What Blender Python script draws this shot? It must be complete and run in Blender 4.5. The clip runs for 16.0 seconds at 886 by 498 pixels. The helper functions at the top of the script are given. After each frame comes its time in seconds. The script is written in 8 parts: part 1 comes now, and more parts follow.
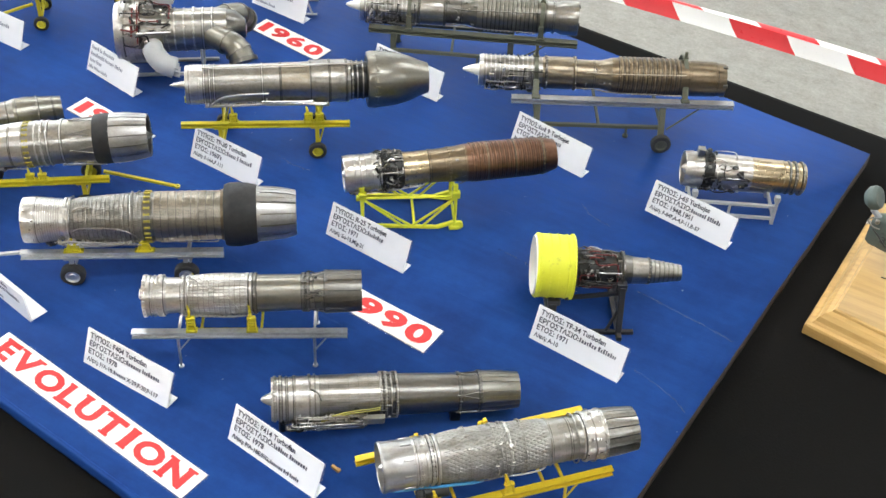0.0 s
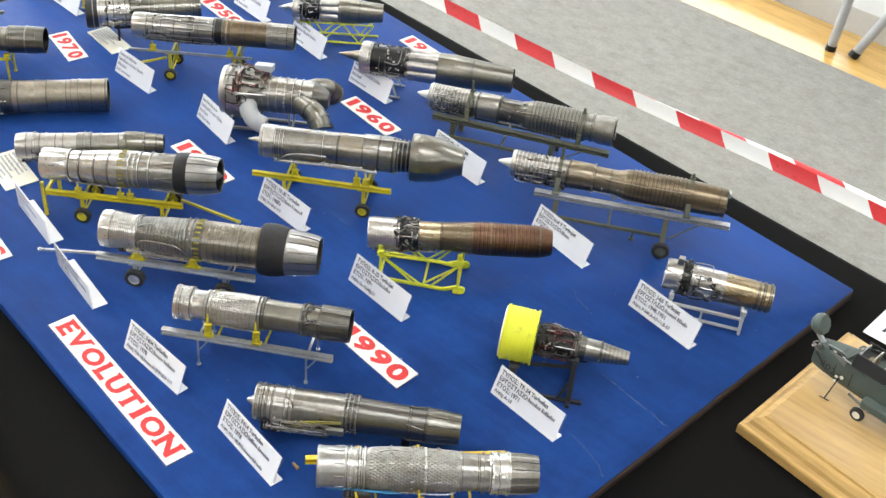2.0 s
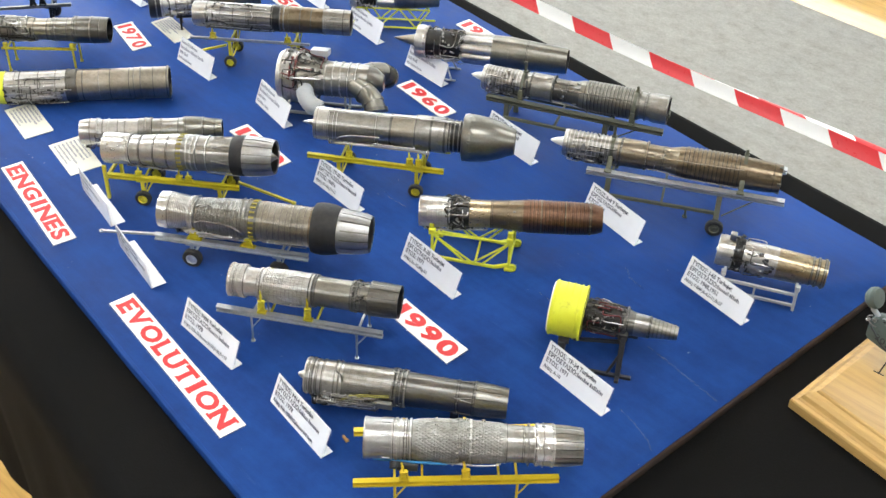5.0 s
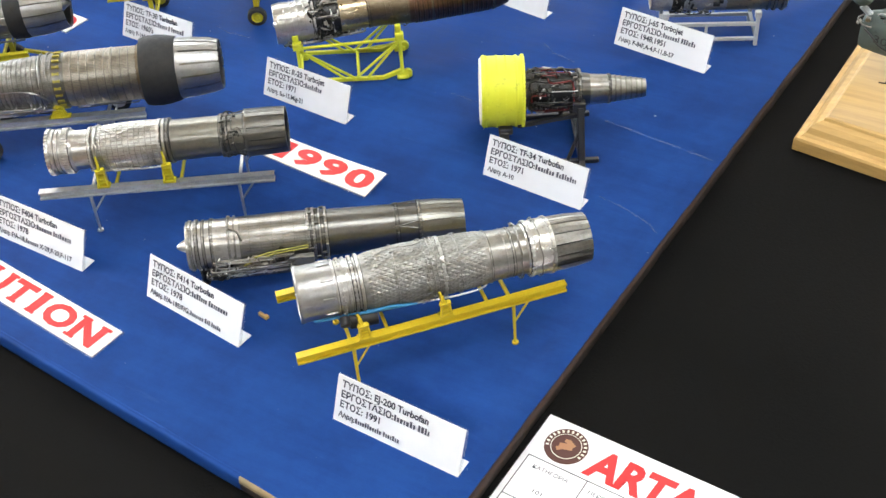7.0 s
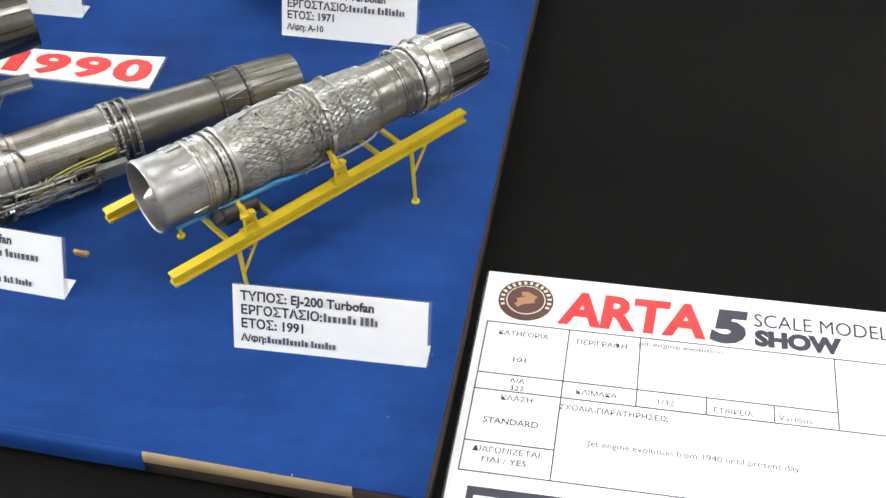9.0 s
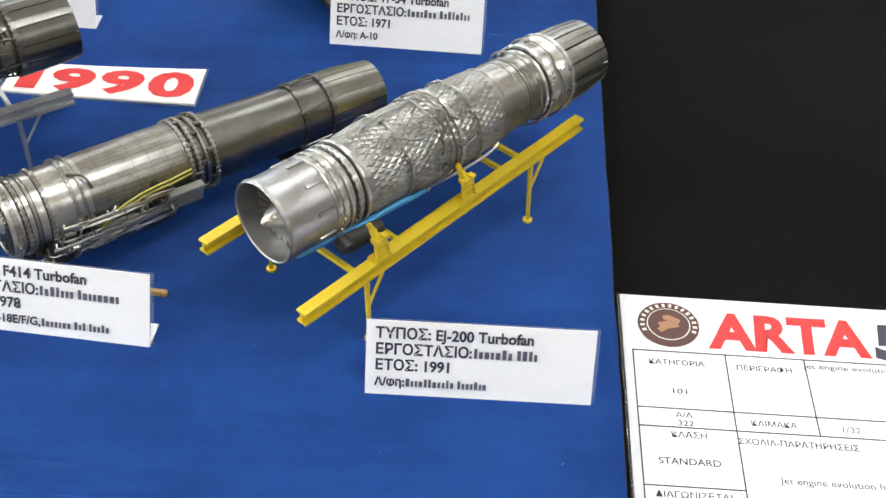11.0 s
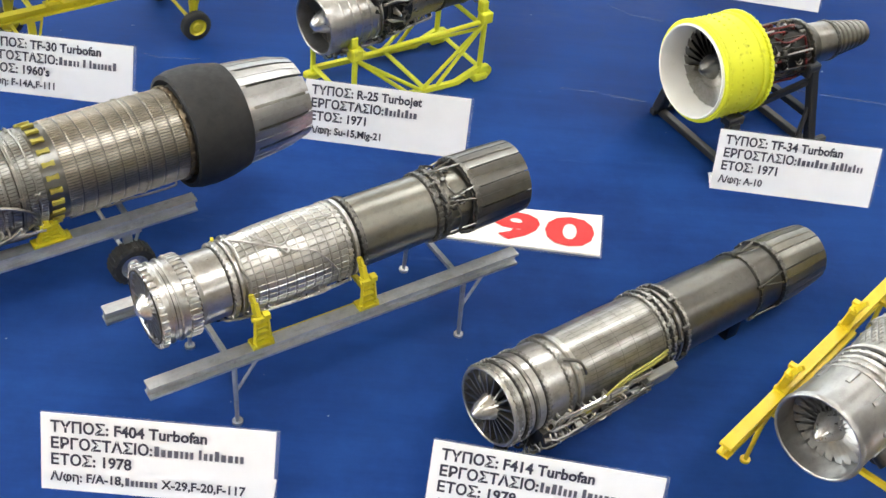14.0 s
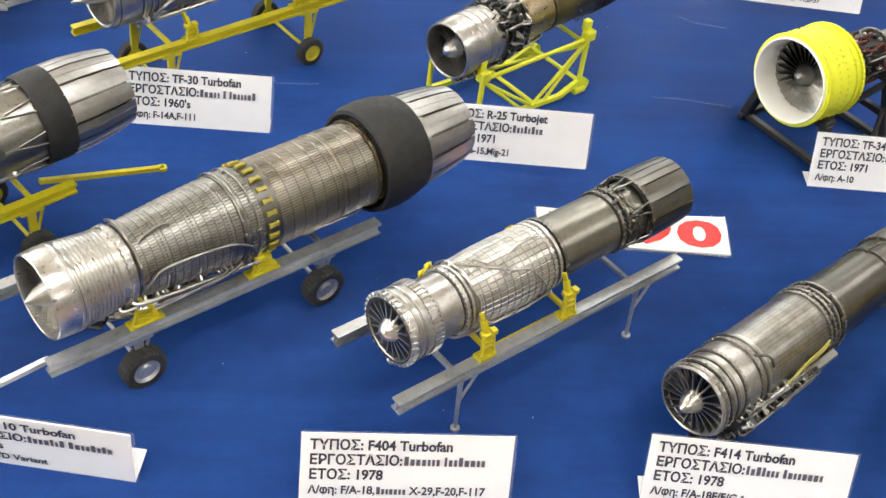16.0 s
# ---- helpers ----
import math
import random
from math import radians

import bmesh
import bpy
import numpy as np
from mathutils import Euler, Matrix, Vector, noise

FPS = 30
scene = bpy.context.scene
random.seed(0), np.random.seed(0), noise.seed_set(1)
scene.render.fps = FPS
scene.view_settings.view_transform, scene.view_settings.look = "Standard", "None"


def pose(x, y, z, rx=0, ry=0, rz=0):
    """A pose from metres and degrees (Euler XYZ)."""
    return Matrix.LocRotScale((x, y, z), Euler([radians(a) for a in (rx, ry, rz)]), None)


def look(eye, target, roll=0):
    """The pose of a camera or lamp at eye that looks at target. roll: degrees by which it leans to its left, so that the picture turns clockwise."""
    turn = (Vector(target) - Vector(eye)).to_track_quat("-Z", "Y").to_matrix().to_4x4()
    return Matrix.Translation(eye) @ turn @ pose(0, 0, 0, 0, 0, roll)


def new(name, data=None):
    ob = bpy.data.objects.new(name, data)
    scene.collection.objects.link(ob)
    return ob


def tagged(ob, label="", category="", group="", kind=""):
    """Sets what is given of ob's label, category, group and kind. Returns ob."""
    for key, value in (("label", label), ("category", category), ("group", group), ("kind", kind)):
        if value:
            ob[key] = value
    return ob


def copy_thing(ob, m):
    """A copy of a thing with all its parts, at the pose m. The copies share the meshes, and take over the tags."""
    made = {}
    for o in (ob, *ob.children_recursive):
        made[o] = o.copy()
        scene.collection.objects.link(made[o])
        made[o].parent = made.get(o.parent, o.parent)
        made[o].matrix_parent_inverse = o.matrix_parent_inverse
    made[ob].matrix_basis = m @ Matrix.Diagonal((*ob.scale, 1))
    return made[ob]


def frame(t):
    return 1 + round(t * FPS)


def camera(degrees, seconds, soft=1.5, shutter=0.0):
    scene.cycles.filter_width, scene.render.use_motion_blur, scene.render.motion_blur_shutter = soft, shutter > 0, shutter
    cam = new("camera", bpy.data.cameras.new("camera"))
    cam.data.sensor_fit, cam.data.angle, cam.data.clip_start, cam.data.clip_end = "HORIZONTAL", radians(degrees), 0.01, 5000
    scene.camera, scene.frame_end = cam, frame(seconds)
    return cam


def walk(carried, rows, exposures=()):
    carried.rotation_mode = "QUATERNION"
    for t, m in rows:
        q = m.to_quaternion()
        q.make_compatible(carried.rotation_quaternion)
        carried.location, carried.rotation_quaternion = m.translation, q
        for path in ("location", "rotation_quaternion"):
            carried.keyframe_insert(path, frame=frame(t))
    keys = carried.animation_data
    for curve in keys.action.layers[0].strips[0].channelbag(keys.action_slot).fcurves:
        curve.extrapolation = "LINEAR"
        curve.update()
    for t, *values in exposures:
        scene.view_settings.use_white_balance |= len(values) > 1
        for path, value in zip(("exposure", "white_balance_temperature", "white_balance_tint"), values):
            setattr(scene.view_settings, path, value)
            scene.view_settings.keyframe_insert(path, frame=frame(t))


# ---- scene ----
cam = camera(40.0, 16.0)
PATH = [
    (0, (0.3013, -0.3124, 1.3257), (-0.3513, 0.9353, 0.0379), 3.3),
    (0.5, (0.3329, -0.3519, 1.3714), (-0.4015, 0.8882, 0.1218), 2.7),
    (1, (0.3665, -0.3505, 1.3905), (-0.4214, 0.8771, 0.1619), 5.9),
    (1.5, (0.4375, -0.3478, 1.3962), (-0.4202, 0.8532, 0.1867), 5.1),
    (2, (0.4749, -0.3323, 1.4096), (-0.4657, 0.8181, 0.2125), 4.9),
    (2.5, (0.5110, -0.3357, 1.4382), (-0.5333, 0.7396, 0.2583), 1.6),
    (3, (0.5138, -0.3503, 1.4592), (-0.5736, 0.6975, 0.2935), 0.6),
    (3.2, (0.5182, -0.3554, 1.4678), (-0.5729, 0.7070, 0.3203), 0.7),
    (5.3, (0.4940, -0.3192, 1.3743), (-0.5208, 0.7282, 0.1438), 0.9),
    (5.5, (0.4867, -0.3140, 1.3495), (-0.5088, 0.7351, 0.1047), -0.2),
    (6, (0.4644, -0.3047, 1.2846), (-0.4817, 0.7800, 0.0322), -3.6),
    (6.5, (0.4222, -0.3056, 1.2513), (-0.4322, 0.8454, -0.0079), -4.3),
    (7, (0.3738, -0.2879, 1.1988), (-0.3815, 0.9145, -0.0756), -4.4),
    (7.5, (0.3331, -0.2812, 1.1625), (-0.3020, 0.9711, -0.1300), -3.5),
    (8, (0.2874, -0.2789, 1.1263), (-0.2209, 1.0228, -0.1729), -3.9),
    (8.5, (0.2485, -0.2805, 1.0979), (0.0010, 0.7996, 0.0429), -3.3),
    (8.7, (0.2435, -0.2795, 1.0917), (0.0430, 0.8030, 0.0293), -2.8),
    (10.8, (0.1494, -0.2461, 1.0447), (0.1959, 0.8766, 0.0063), 2.6),
    (11, (0.1371, -0.2455, 1.0441), (0.1827, 0.8834, 0.0124), 2.6),
    (11.5, (0.1106, -0.2429, 1.0454), (0.1655, 0.8978, 0.0272), 3.8),
    (12, (0.0925, -0.2418, 1.0499), (0.1414, 0.9122, 0.0466), 3.6),
    (12.5, (0.0632, -0.2347, 1.0620), (0.1066, 0.9212, 0.0606), 4.4),
    (13, (0.0346, -0.2240, 1.0599), (0.0649, 0.9420, 0.0698), 4.8),
    (13.5, (0.0004, -0.2071, 1.0612), (0.0674, 0.9493, 0.0615), 6.1),
    (14, (-0.0297, -0.1906, 1.0558), (0.0564, 0.9543, 0.0446), 6.8),
    (14.5, (-0.0597, -0.1906, 1.0560), (0.0426, 0.9456, 0.0364), 7.6),
    (15, (-0.0838, -0.1989, 1.0648), (0.0586, 0.9323, 0.0444), 7.6),
    (15.5, (-0.1072, -0.2024, 1.0682), (0.0744, 0.9227, 0.0474), 8.3),
    (16, (-0.1328, -0.2039, 1.0800), (0.0875, 0.9148, 0.0596), 8.5),
]
walk(cam, [(t, look(eye, target, roll)) for t, eye, target, roll in PATH], exposures=[(0.0, 0.0, 6500, 10), (1.5, -0.05, 6500, 10), (3.0, -0.13, 6500, 10), (5.5, 0.0, 6500, 10), (6.5, 0.06, 6500, 10), (8.0, 0.08, 6450, 10), (8.5, 0.0, 6450, 10), (11.0, -0.12, 6500, 10), (12.0, -0.05, 6500, 10), (14.0, 0.0, 6720, 10.5), (16.0, 0.04, 7050, 11.5)])

# ---- world and light ----
world = bpy.data.worlds.new("world")
scene.world = world
world.use_nodes = True
sky = world.node_tree.nodes.new("ShaderNodeTexSky")
sky.sky_type, sky.sun_disc = "NISHITA", False
sky.sun_elevation, sky.sun_rotation = radians(40), radians(250)
world.node_tree.links.new(sky.outputs["Color"], world.node_tree.nodes["Background"].inputs["Color"])
world.node_tree.nodes["Background"].inputs["Strength"].default_value = 0.12


def area_lamp(name, m, sx, sy, watts, colour):
    data = bpy.data.lights.new(name, "AREA")
    data.shape, data.size, data.size_y, data.energy, data.color = "RECTANGLE", sx, sy, watts, colour
    ob = new(name, data)
    ob.matrix_world = m
    return ob


# ---- materials ----
def node_mat(name, rough=0.5, metal=0.0):
    m = bpy.data.materials.new(name)
    m.use_nodes = True
    b = m.node_tree.nodes["Principled BSDF"]
    b.inputs["Roughness"].default_value, b.inputs["Metallic"].default_value = rough, metal
    return m, m.node_tree, b


def noise_tex(t, scale, detail=4.0, rough=0.55, stretch=(1, 1, 1), space="Object"):
    c = t.nodes.new("ShaderNodeTexCoord")
    mp = t.nodes.new("ShaderNodeMapping")
    mp.inputs["Scale"].default_value = stretch
    n = t.nodes.new("ShaderNodeTexNoise")
    n.inputs["Scale"].default_value, n.inputs["Detail"].default_value, n.inputs["Roughness"].default_value = scale, detail, rough
    t.links.new(c.outputs[space], mp.inputs["Vector"])
    t.links.new(mp.outputs["Vector"], n.inputs["Vector"])
    return n.outputs["Fac"]


def ramp(t, fac, stops):
    r = t.nodes.new("ShaderNodeValToRGB")
    e = r.color_ramp.elements
    while len(e) < len(stops):
        e.new(0.5)
    for el, (p, c) in zip(e, stops):
        el.position, el.color = p, (*c, 1)
    t.links.new(fac, r.inputs["Fac"])
    return r.outputs["Color"]


def blend(t, fac, a, b, mode="MIX"):
    n = t.nodes.new("ShaderNodeMix")
    n.data_type, n.blend_type = "RGBA", mode
    for s, v in ((n.inputs[0], fac), (n.inputs[6], a), (n.inputs[7], b)):
        if isinstance(v, bpy.types.NodeSocket):
            t.links.new(v, s)
        elif isinstance(v, (int, float)):
            s.default_value = v
        else:
            s.default_value = (*v, 1)
    return n.outputs[2]


def value_range(t, fac, lo, hi):
    n = t.nodes.new("ShaderNodeMapRange")
    n.inputs["From Min"].default_value, n.inputs["From Max"].default_value = 0.3, 0.7
    n.inputs["To Min"].default_value, n.inputs["To Max"].default_value = lo, hi
    t.links.new(fac, n.inputs["Value"])
    return n.outputs["Result"]


def bump(t, b, fac, strength, dist):
    n = t.nodes.new("ShaderNodeBump")
    n.inputs["Strength"].default_value, n.inputs["Distance"].default_value = strength, dist
    t.links.new(fac, n.inputs["Height"])
    t.links.new(n.outputs["Normal"], b.inputs["Normal"])


def scale_rgb(c, k):
    return tuple(min(1.0, v * k) for v in c)


def metal(name, col, rough=0.34, wear=0.45, tint=None, metallic=0.96, grain=420):
    """Model-kit metal paint: satin tone with soft clouds, thin grimy washes and uneven gloss."""
    m, t, b = node_mat(name, rough, metallic)
    big = noise_tex(t, 34, 3.0)
    fine = noise_tex(t, grain, 6.0, 0.7, (0.7, 1.3, 1.3))
    c = ramp(t, big, [(0.3, scale_rgb(col, 1 - wear * 0.35)), (0.52, col), (0.75, tint or scale_rgb(col, 1.1))])
    grime = noise_tex(t, 130, 5.0, 0.75)
    c = blend(t, wear, c, blend(t, 1.0, c, ramp(t, grime, [(0.34, (0.45, 0.43, 0.4)), (0.54, (1, 1, 1))]), "MULTIPLY"))
    dirt = ramp(t, fine, [(0.3, (0.3, 0.28, 0.25)), (0.46, (0.92, 0.92, 0.92)), (0.7, (1.08, 1.08, 1.08))])
    t.links.new(blend(t, wear, c, blend(t, 1.0, c, dirt, "MULTIPLY")), b.inputs["Base Color"])
    t.links.new(value_range(t, fine, rough * 1.2, rough * 0.9), b.inputs["Roughness"])
    bump(t, b, fine, 0.05, 0.00006)
    return m


def paint(name, col, rough=0.5, wear=0.25, grain=220, dirt=(0.25, 0.22, 0.18), bumpy=0.15):
    m, t, b = node_mat(name, rough, 0.0)
    big = noise_tex(t, 40, 4.0)
    fine = noise_tex(t, grain, 5.0, 0.7)
    c = ramp(t, big, [(0.3, scale_rgb(col, 1 - wear * 0.5)), (0.6, col), (0.8, scale_rgb(col, 1.06))])
    spot = ramp(t, fine, [(0.3, dirt), (0.42, (1, 1, 1))])
    t.links.new(blend(t, wear, c, blend(t, 1.0, c, spot, "MULTIPLY")), b.inputs["Base Color"])
    t.links.new(value_range(t, fine, rough * 0.85, min(1, rough * 1.2)), b.inputs["Roughness"])
    bump(t, b, fine, bumpy, 0.0002)
    return m


STEEL = metal("bright_steel", (0.5, 0.49, 0.47), 0.3, 0.4)
SILVER = metal("silver_paint", (0.5, 0.49, 0.465), 0.33, 0.4)
GREYMETAL = metal("grey_metal", (0.32, 0.31, 0.288), 0.3, 0.42)
GUN = metal("gunmetal", (0.155, 0.15, 0.138), 0.3, 0.26, (0.19, 0.184, 0.17))
DARKMETAL = metal("dark_metal", (0.05, 0.05, 0.049), 0.38, 0.5)
OLIVEMETAL = metal("olive_tinted_metal", (0.225, 0.218, 0.192), 0.31, 0.27, (0.28, 0.27, 0.235))
GOLD = metal("straw_metal", (0.38, 0.31, 0.2), 0.28, 0.38, (0.46, 0.385, 0.27))
BRONZE = metal("heat_bronze", (0.185, 0.145, 0.098), 0.31, 0.42, (0.235, 0.19, 0.13))
DULLBRONZE = metal("dull_bronze", (0.25, 0.213, 0.16), 0.31, 0.42, (0.3, 0.26, 0.195))
BURNT = metal("burnt_brown_metal", (0.15, 0.083, 0.055), 0.38, 0.45, (0.2, 0.115, 0.075))
TAN = metal("tan_steel", (0.33, 0.3, 0.25), 0.32, 0.38, (0.4, 0.365, 0.31))
SATIN = metal("satin_silver_paint", (0.4, 0.398, 0.39), 0.34, 0.28, metallic=0.95)
FOIL = metal("dull_foil", (0.34, 0.335, 0.315), 0.36, 0.55)
LIGHTMETAL = metal("pale_metal", (0.64, 0.632, 0.615), 0.28, 0.4)
ALU = metal("grey_aluminium", (0.52, 0.54, 0.56), 0.36, 0.35, metallic=0.75)
BOXGREY = paint("mid_grey_paint", (0.2, 0.2, 0.185), 0.42, 0.35)
# near-black wash for rings that paint shading into creases
CREASEWASH = paint("crease_shading_wash", (0.022, 0.02, 0.017), 0.5, 0.4, 160, dirt=(3.0, 2.8, 2.4))
WHITEMETAL = paint("pale_grey_plastic", (0.4, 0.42, 0.44), 0.4, 0.2)
YELLOW = paint("yellow_paint", (0.6, 0.52, 0.02), 0.45, 0.4)
LEMON = paint("lemon_yellow_paint", (0.74, 0.76, 0.04), 0.5, 0.3)
OCHRE = paint("orange_yellow_paint", (0.68, 0.5, 0.02), 0.42, 0.25)
KITTAN = paint("tan_kit_plastic", (0.5, 0.31, 0.11), 0.5, 0.3)
DULLYELLOW = paint("dull_yellow_lug_paint", (0.36, 0.31, 0.05), 0.5, 0.5)
GREYPAINT = paint("light_grey_paint", (0.45, 0.47, 0.49), 0.5, 0.25)
GREEN = paint("olive_green_paint", (0.1, 0.105, 0.075), 0.55, 0.3)
BLACK = paint("black_paint", (0.02, 0.02, 0.022), 0.42, 0.25, dirt=(0.6, 0.6, 0.6))
MATTBLACK = paint("matt_charcoal_band", (0.014, 0.014, 0.015), 0.68, 0.2)
RUBBER = paint("tyre_rubber", (0.03, 0.03, 0.03), 0.75, 0.35, dirt=(2.0, 1.9, 1.8))
RED = paint("red_wire", (0.14, 0.012, 0.012), 0.4, 0.2)
BLUEWIRE = paint("blue_cable", (0.05, 0.3, 0.62), 0.4, 0.1)
WIREYELLOW = paint("dull_yellow_wire", (0.45, 0.42, 0.1), 0.5, 0.1)
WHITEPAINT = paint("white_inlet_paint", (0.8, 0.79, 0.74), 0.42, 0.12)
KHAKI = paint("blue_grey_model_paint", (0.085, 0.112, 0.102), 0.6, 0.55, 150)
OLIVEDRAB = paint("khaki_seat_paint", (0.16, 0.14, 0.08), 0.7, 0.4)
GAPBROWN = metal("dark_gap_brown_metal", (0.06, 0.042, 0.032), 0.5, 0.4)


def board_blue():
    """Brushed blue gloss paint: cloudy tone, brush streaks, pale scuffs, fine scratches and specks of dust."""
    m, t, b = node_mat("blue_board_paint", 0.42)
    big = noise_tex(t, 3.5, 5.0)
    mid = noise_tex(t, 24, 7.0, 0.72)
    brush = noise_tex(t, 14, 6.0, 0.7, (0.6, 5, 1))
    streak = noise_tex(t, 9, 6.0, 0.75, (1, 7, 1))
    scratch = noise_tex(t, 5, 8.0, 0.8, (2, 28, 1))
    speck = noise_tex(t, 330, 2.0, 0.5)
    c = ramp(t, big, [(0.3, (0.0088, 0.046, 0.218)), (0.7, (0.0148, 0.069, 0.3))])
    c = blend(t, 0.75, c, blend(t, 1.0, c, ramp(t, mid, [(0.3, (0.6, 0.65, 0.72)), (0.7, (1.3, 1.24, 1.16))]), "MULTIPLY"))
    c = blend(t, 0.6, c, blend(t, 1.0, c, ramp(t, brush, [(0.34, (0.74, 0.78, 0.82)), (0.62, (1.12, 1.1, 1.06))]), "MULTIPLY"))
    c = blend(t, ramp(t, streak, [(0.64, (0, 0, 0)), (0.8, (0.4, 0.4, 0.4))]), c, (0.09, 0.16, 0.38))
    c = blend(t, ramp(t, scratch, [(0.735, (0, 0, 0)), (0.76, (0.45, 0.45, 0.45))]), c, (0.16, 0.22, 0.42))
    c = blend(t, ramp(t, speck, [(0.785, (0, 0, 0)), (0.8, (0.7, 0.7, 0.7))]), c, (0.4, 0.42, 0.45))
    t.links.new(c, b.inputs["Base Color"])
    t.links.new(value_range(t, mid, 0.45, 0.7), b.inputs["Roughness"])
    b.inputs["Specular IOR Level"].default_value = 0.1
    bump(t, b, brush, 0.12, 0.0006)
    return m


def cloth_black():
    m, t, b = node_mat("black_cloth", 1.0)
    weave = noise_tex(t, 700, 3.0)
    lint = noise_tex(t, 60, 6.0, 0.8)
    c = ramp(t, noise_tex(t, 5, 5.0), [(0.3, (0.0055, 0.0055, 0.0055)), (0.7, (0.0095, 0.009, 0.0088))])
    t.links.new(blend(t, ramp(t, lint, [(0.74, (0, 0, 0)), (0.8, (0.25, 0.25, 0.25))]), c, (0.12, 0.12, 0.12)), b.inputs["Base Color"])
    b.inputs["Specular IOR Level"].default_value = 0.05
    bump(t, b, weave, 0.35, 0.0005)
    return m


def wood(name, col, rough=0.4, stretch=(3, 40, 40), scale=1.2, var=0.35):
    m, t, b = node_mat(name, rough)
    g = noise_tex(t, scale, 6.0, 0.65, stretch)
    f = noise_tex(t, scale * 6, 5.0, 0.6, stretch)
    info = t.nodes.new("ShaderNodeObjectInfo")
    c = ramp(t, g, [(0.3, scale_rgb(col, 1 - var)), (0.5, col), (0.72, scale_rgb(col, 1.12))])
    c = blend(t, 0.35, c, blend(t, 1.0, c, ramp(t, f, [(0.35, (0.55, 0.5, 0.42)), (0.55, (1, 1, 1))]), "MULTIPLY"))
    r = ramp(t, info.outputs["Random"], [(0.0, (0.82, 0.8, 0.78)), (1.0, (1.12, 1.1, 1.06))])
    t.links.new(blend(t, 1.0, c, r, "MULTIPLY"), b.inputs["Base Color"])
    bump(t, b, f, 0.08, 0.0006)
    return m


def carpet_grey():
    m, t, b = node_mat("grey_carpet", 0.95)
    f = noise_tex(t, 190, 5.0, 0.8)
    g = noise_tex(t, 22, 6.0, 0.75, (1, 1.6, 1))
    c = ramp(t, g, [(0.28, (0.23, 0.224, 0.205)), (0.5, (0.3, 0.292, 0.268)), (0.75, (0.36, 0.35, 0.325))])
    c = blend(t, 0.6, c, blend(t, 1.0, c, ramp(t, f, [(0.3, (0.6, 0.6, 0.6)), (0.7, (1.15, 1.15, 1.15))]), "MULTIPLY"))
    t.links.new(c, b.inputs["Base Color"])
    bump(t, b, f, 0.5, 0.004)
    return m


def paper(name, col, rough=0.55):
    m, t, b = node_mat(name, rough)
    f = noise_tex(t, 90, 4.0)
    t.links.new(ramp(t, f, [(0.3, scale_rgb(col, 0.95)), (0.7, col)]), b.inputs["Base Color"])
    b.inputs["Coat Weight"].default_value = 0.25
    b.inputs["Coat Roughness"].default_value = 0.25
    return m


def clear_film():
    m, t, b = node_mat("clear_laminate", 0.12)
    b.inputs["Base Color"].default_value = (0.9, 0.95, 1, 1)
    b.inputs["Alpha"].default_value = 0.08
    return m


def scuff_paint():
    """Chalky pale-blue rub marks, broken up by grain."""
    m, t, b = node_mat("pale_scuff", 0.7)
    b.inputs["Base Color"].default_value = (0.2, 0.27, 0.48, 1)
    g = noise_tex(t, 90, 6.0, 0.75)
    t.links.new(ramp(t, g, [(0.36, (0, 0, 0)), (0.75, (0.55, 0.55, 0.55))]), b.inputs["Alpha"])
    return m


BLUE, CLOTH, CARPET, SCUFF = board_blue(), cloth_black(), carpet_grey(), scuff_paint()
PINE = wood("pale_pine", (0.6, 0.39, 0.14), 0.42, (2, 24, 24), 2.0, 0.22)
PARQUET = wood("orange_parquet", (0.66, 0.41, 0.12), 0.2, (2, 26, 26), 1.0, 0.3)
_pb = PARQUET.node_tree.nodes["Principled BSDF"]
_pb.inputs["Coat Weight"].default_value, _pb.inputs["Coat Roughness"].default_value = 1.0, 0.12
RAWEDGE = paint("raw_board_edge", (0.05, 0.027, 0.02), 0.85, 0.6, 300)
WORNWOOD = paint("worn_pale_wood", (0.34, 0.25, 0.14), 0.8, 0.5, 200)
SIGNPAPER = paper("sign_paper", (0.85, 0.84, 0.8))
CARD, CREAM = paper("white_card", (0.86, 0.87, 0.9)), paper("cream_note_card", (0.78, 0.76, 0.66))
BARINK = paint("dark_grey_ink", (0.1, 0.1, 0.135), 0.6, 0.05)
INK, REDINK, FADEINK = paint("black_ink", (0.035, 0.035, 0.06), 0.6, 0.05), paint("red_ink", (0.62, 0.022, 0.025), 0.5, 0.05), paint("grey_ink", (0.27, 0.28, 0.34), 0.6, 0.05)
FILM = clear_film()
TAPEWHITE, TAPERED = paint("white_tape", (0.82, 0.82, 0.82), 0.3, 0.05), paint("red_tape", (0.66, 0.03, 0.04), 0.3, 0.05)
PLASTER, CEILWHITE = paint("wall_plaster", (0.26, 0.26, 0.25), 0.9, 0.2, 60), paint("ceiling_white", (0.55, 0.55, 0.53), 0.9, 0.1, 60)
GLASS, _gt, _gb = node_mat("window_glass", 0.03)
_gb.inputs["Transmission Weight"].default_value = 1.0


# ---- mesh helpers ----
def finish(name, bm, mat, smooth=True):
    for f in bm.faces:
        f.smooth = smooth
    for e in bm.edges:
        if len(e.link_faces) == 2 and e.calc_face_angle(0.0) > 0.55:
            e.smooth = False
    me = bpy.data.meshes.new(name)
    bm.to_mesh(me)
    bm.free()
    me.materials.append(mat)
    return me


def part(name, bm, mat, parent, label="", m=None, smooth=True):
    ob = new(name, finish(name, bm, mat, smooth))
    ob.parent = parent
    if m is not None:
        ob.matrix_basis = m
    if label:
        ob["label"] = label
    return ob


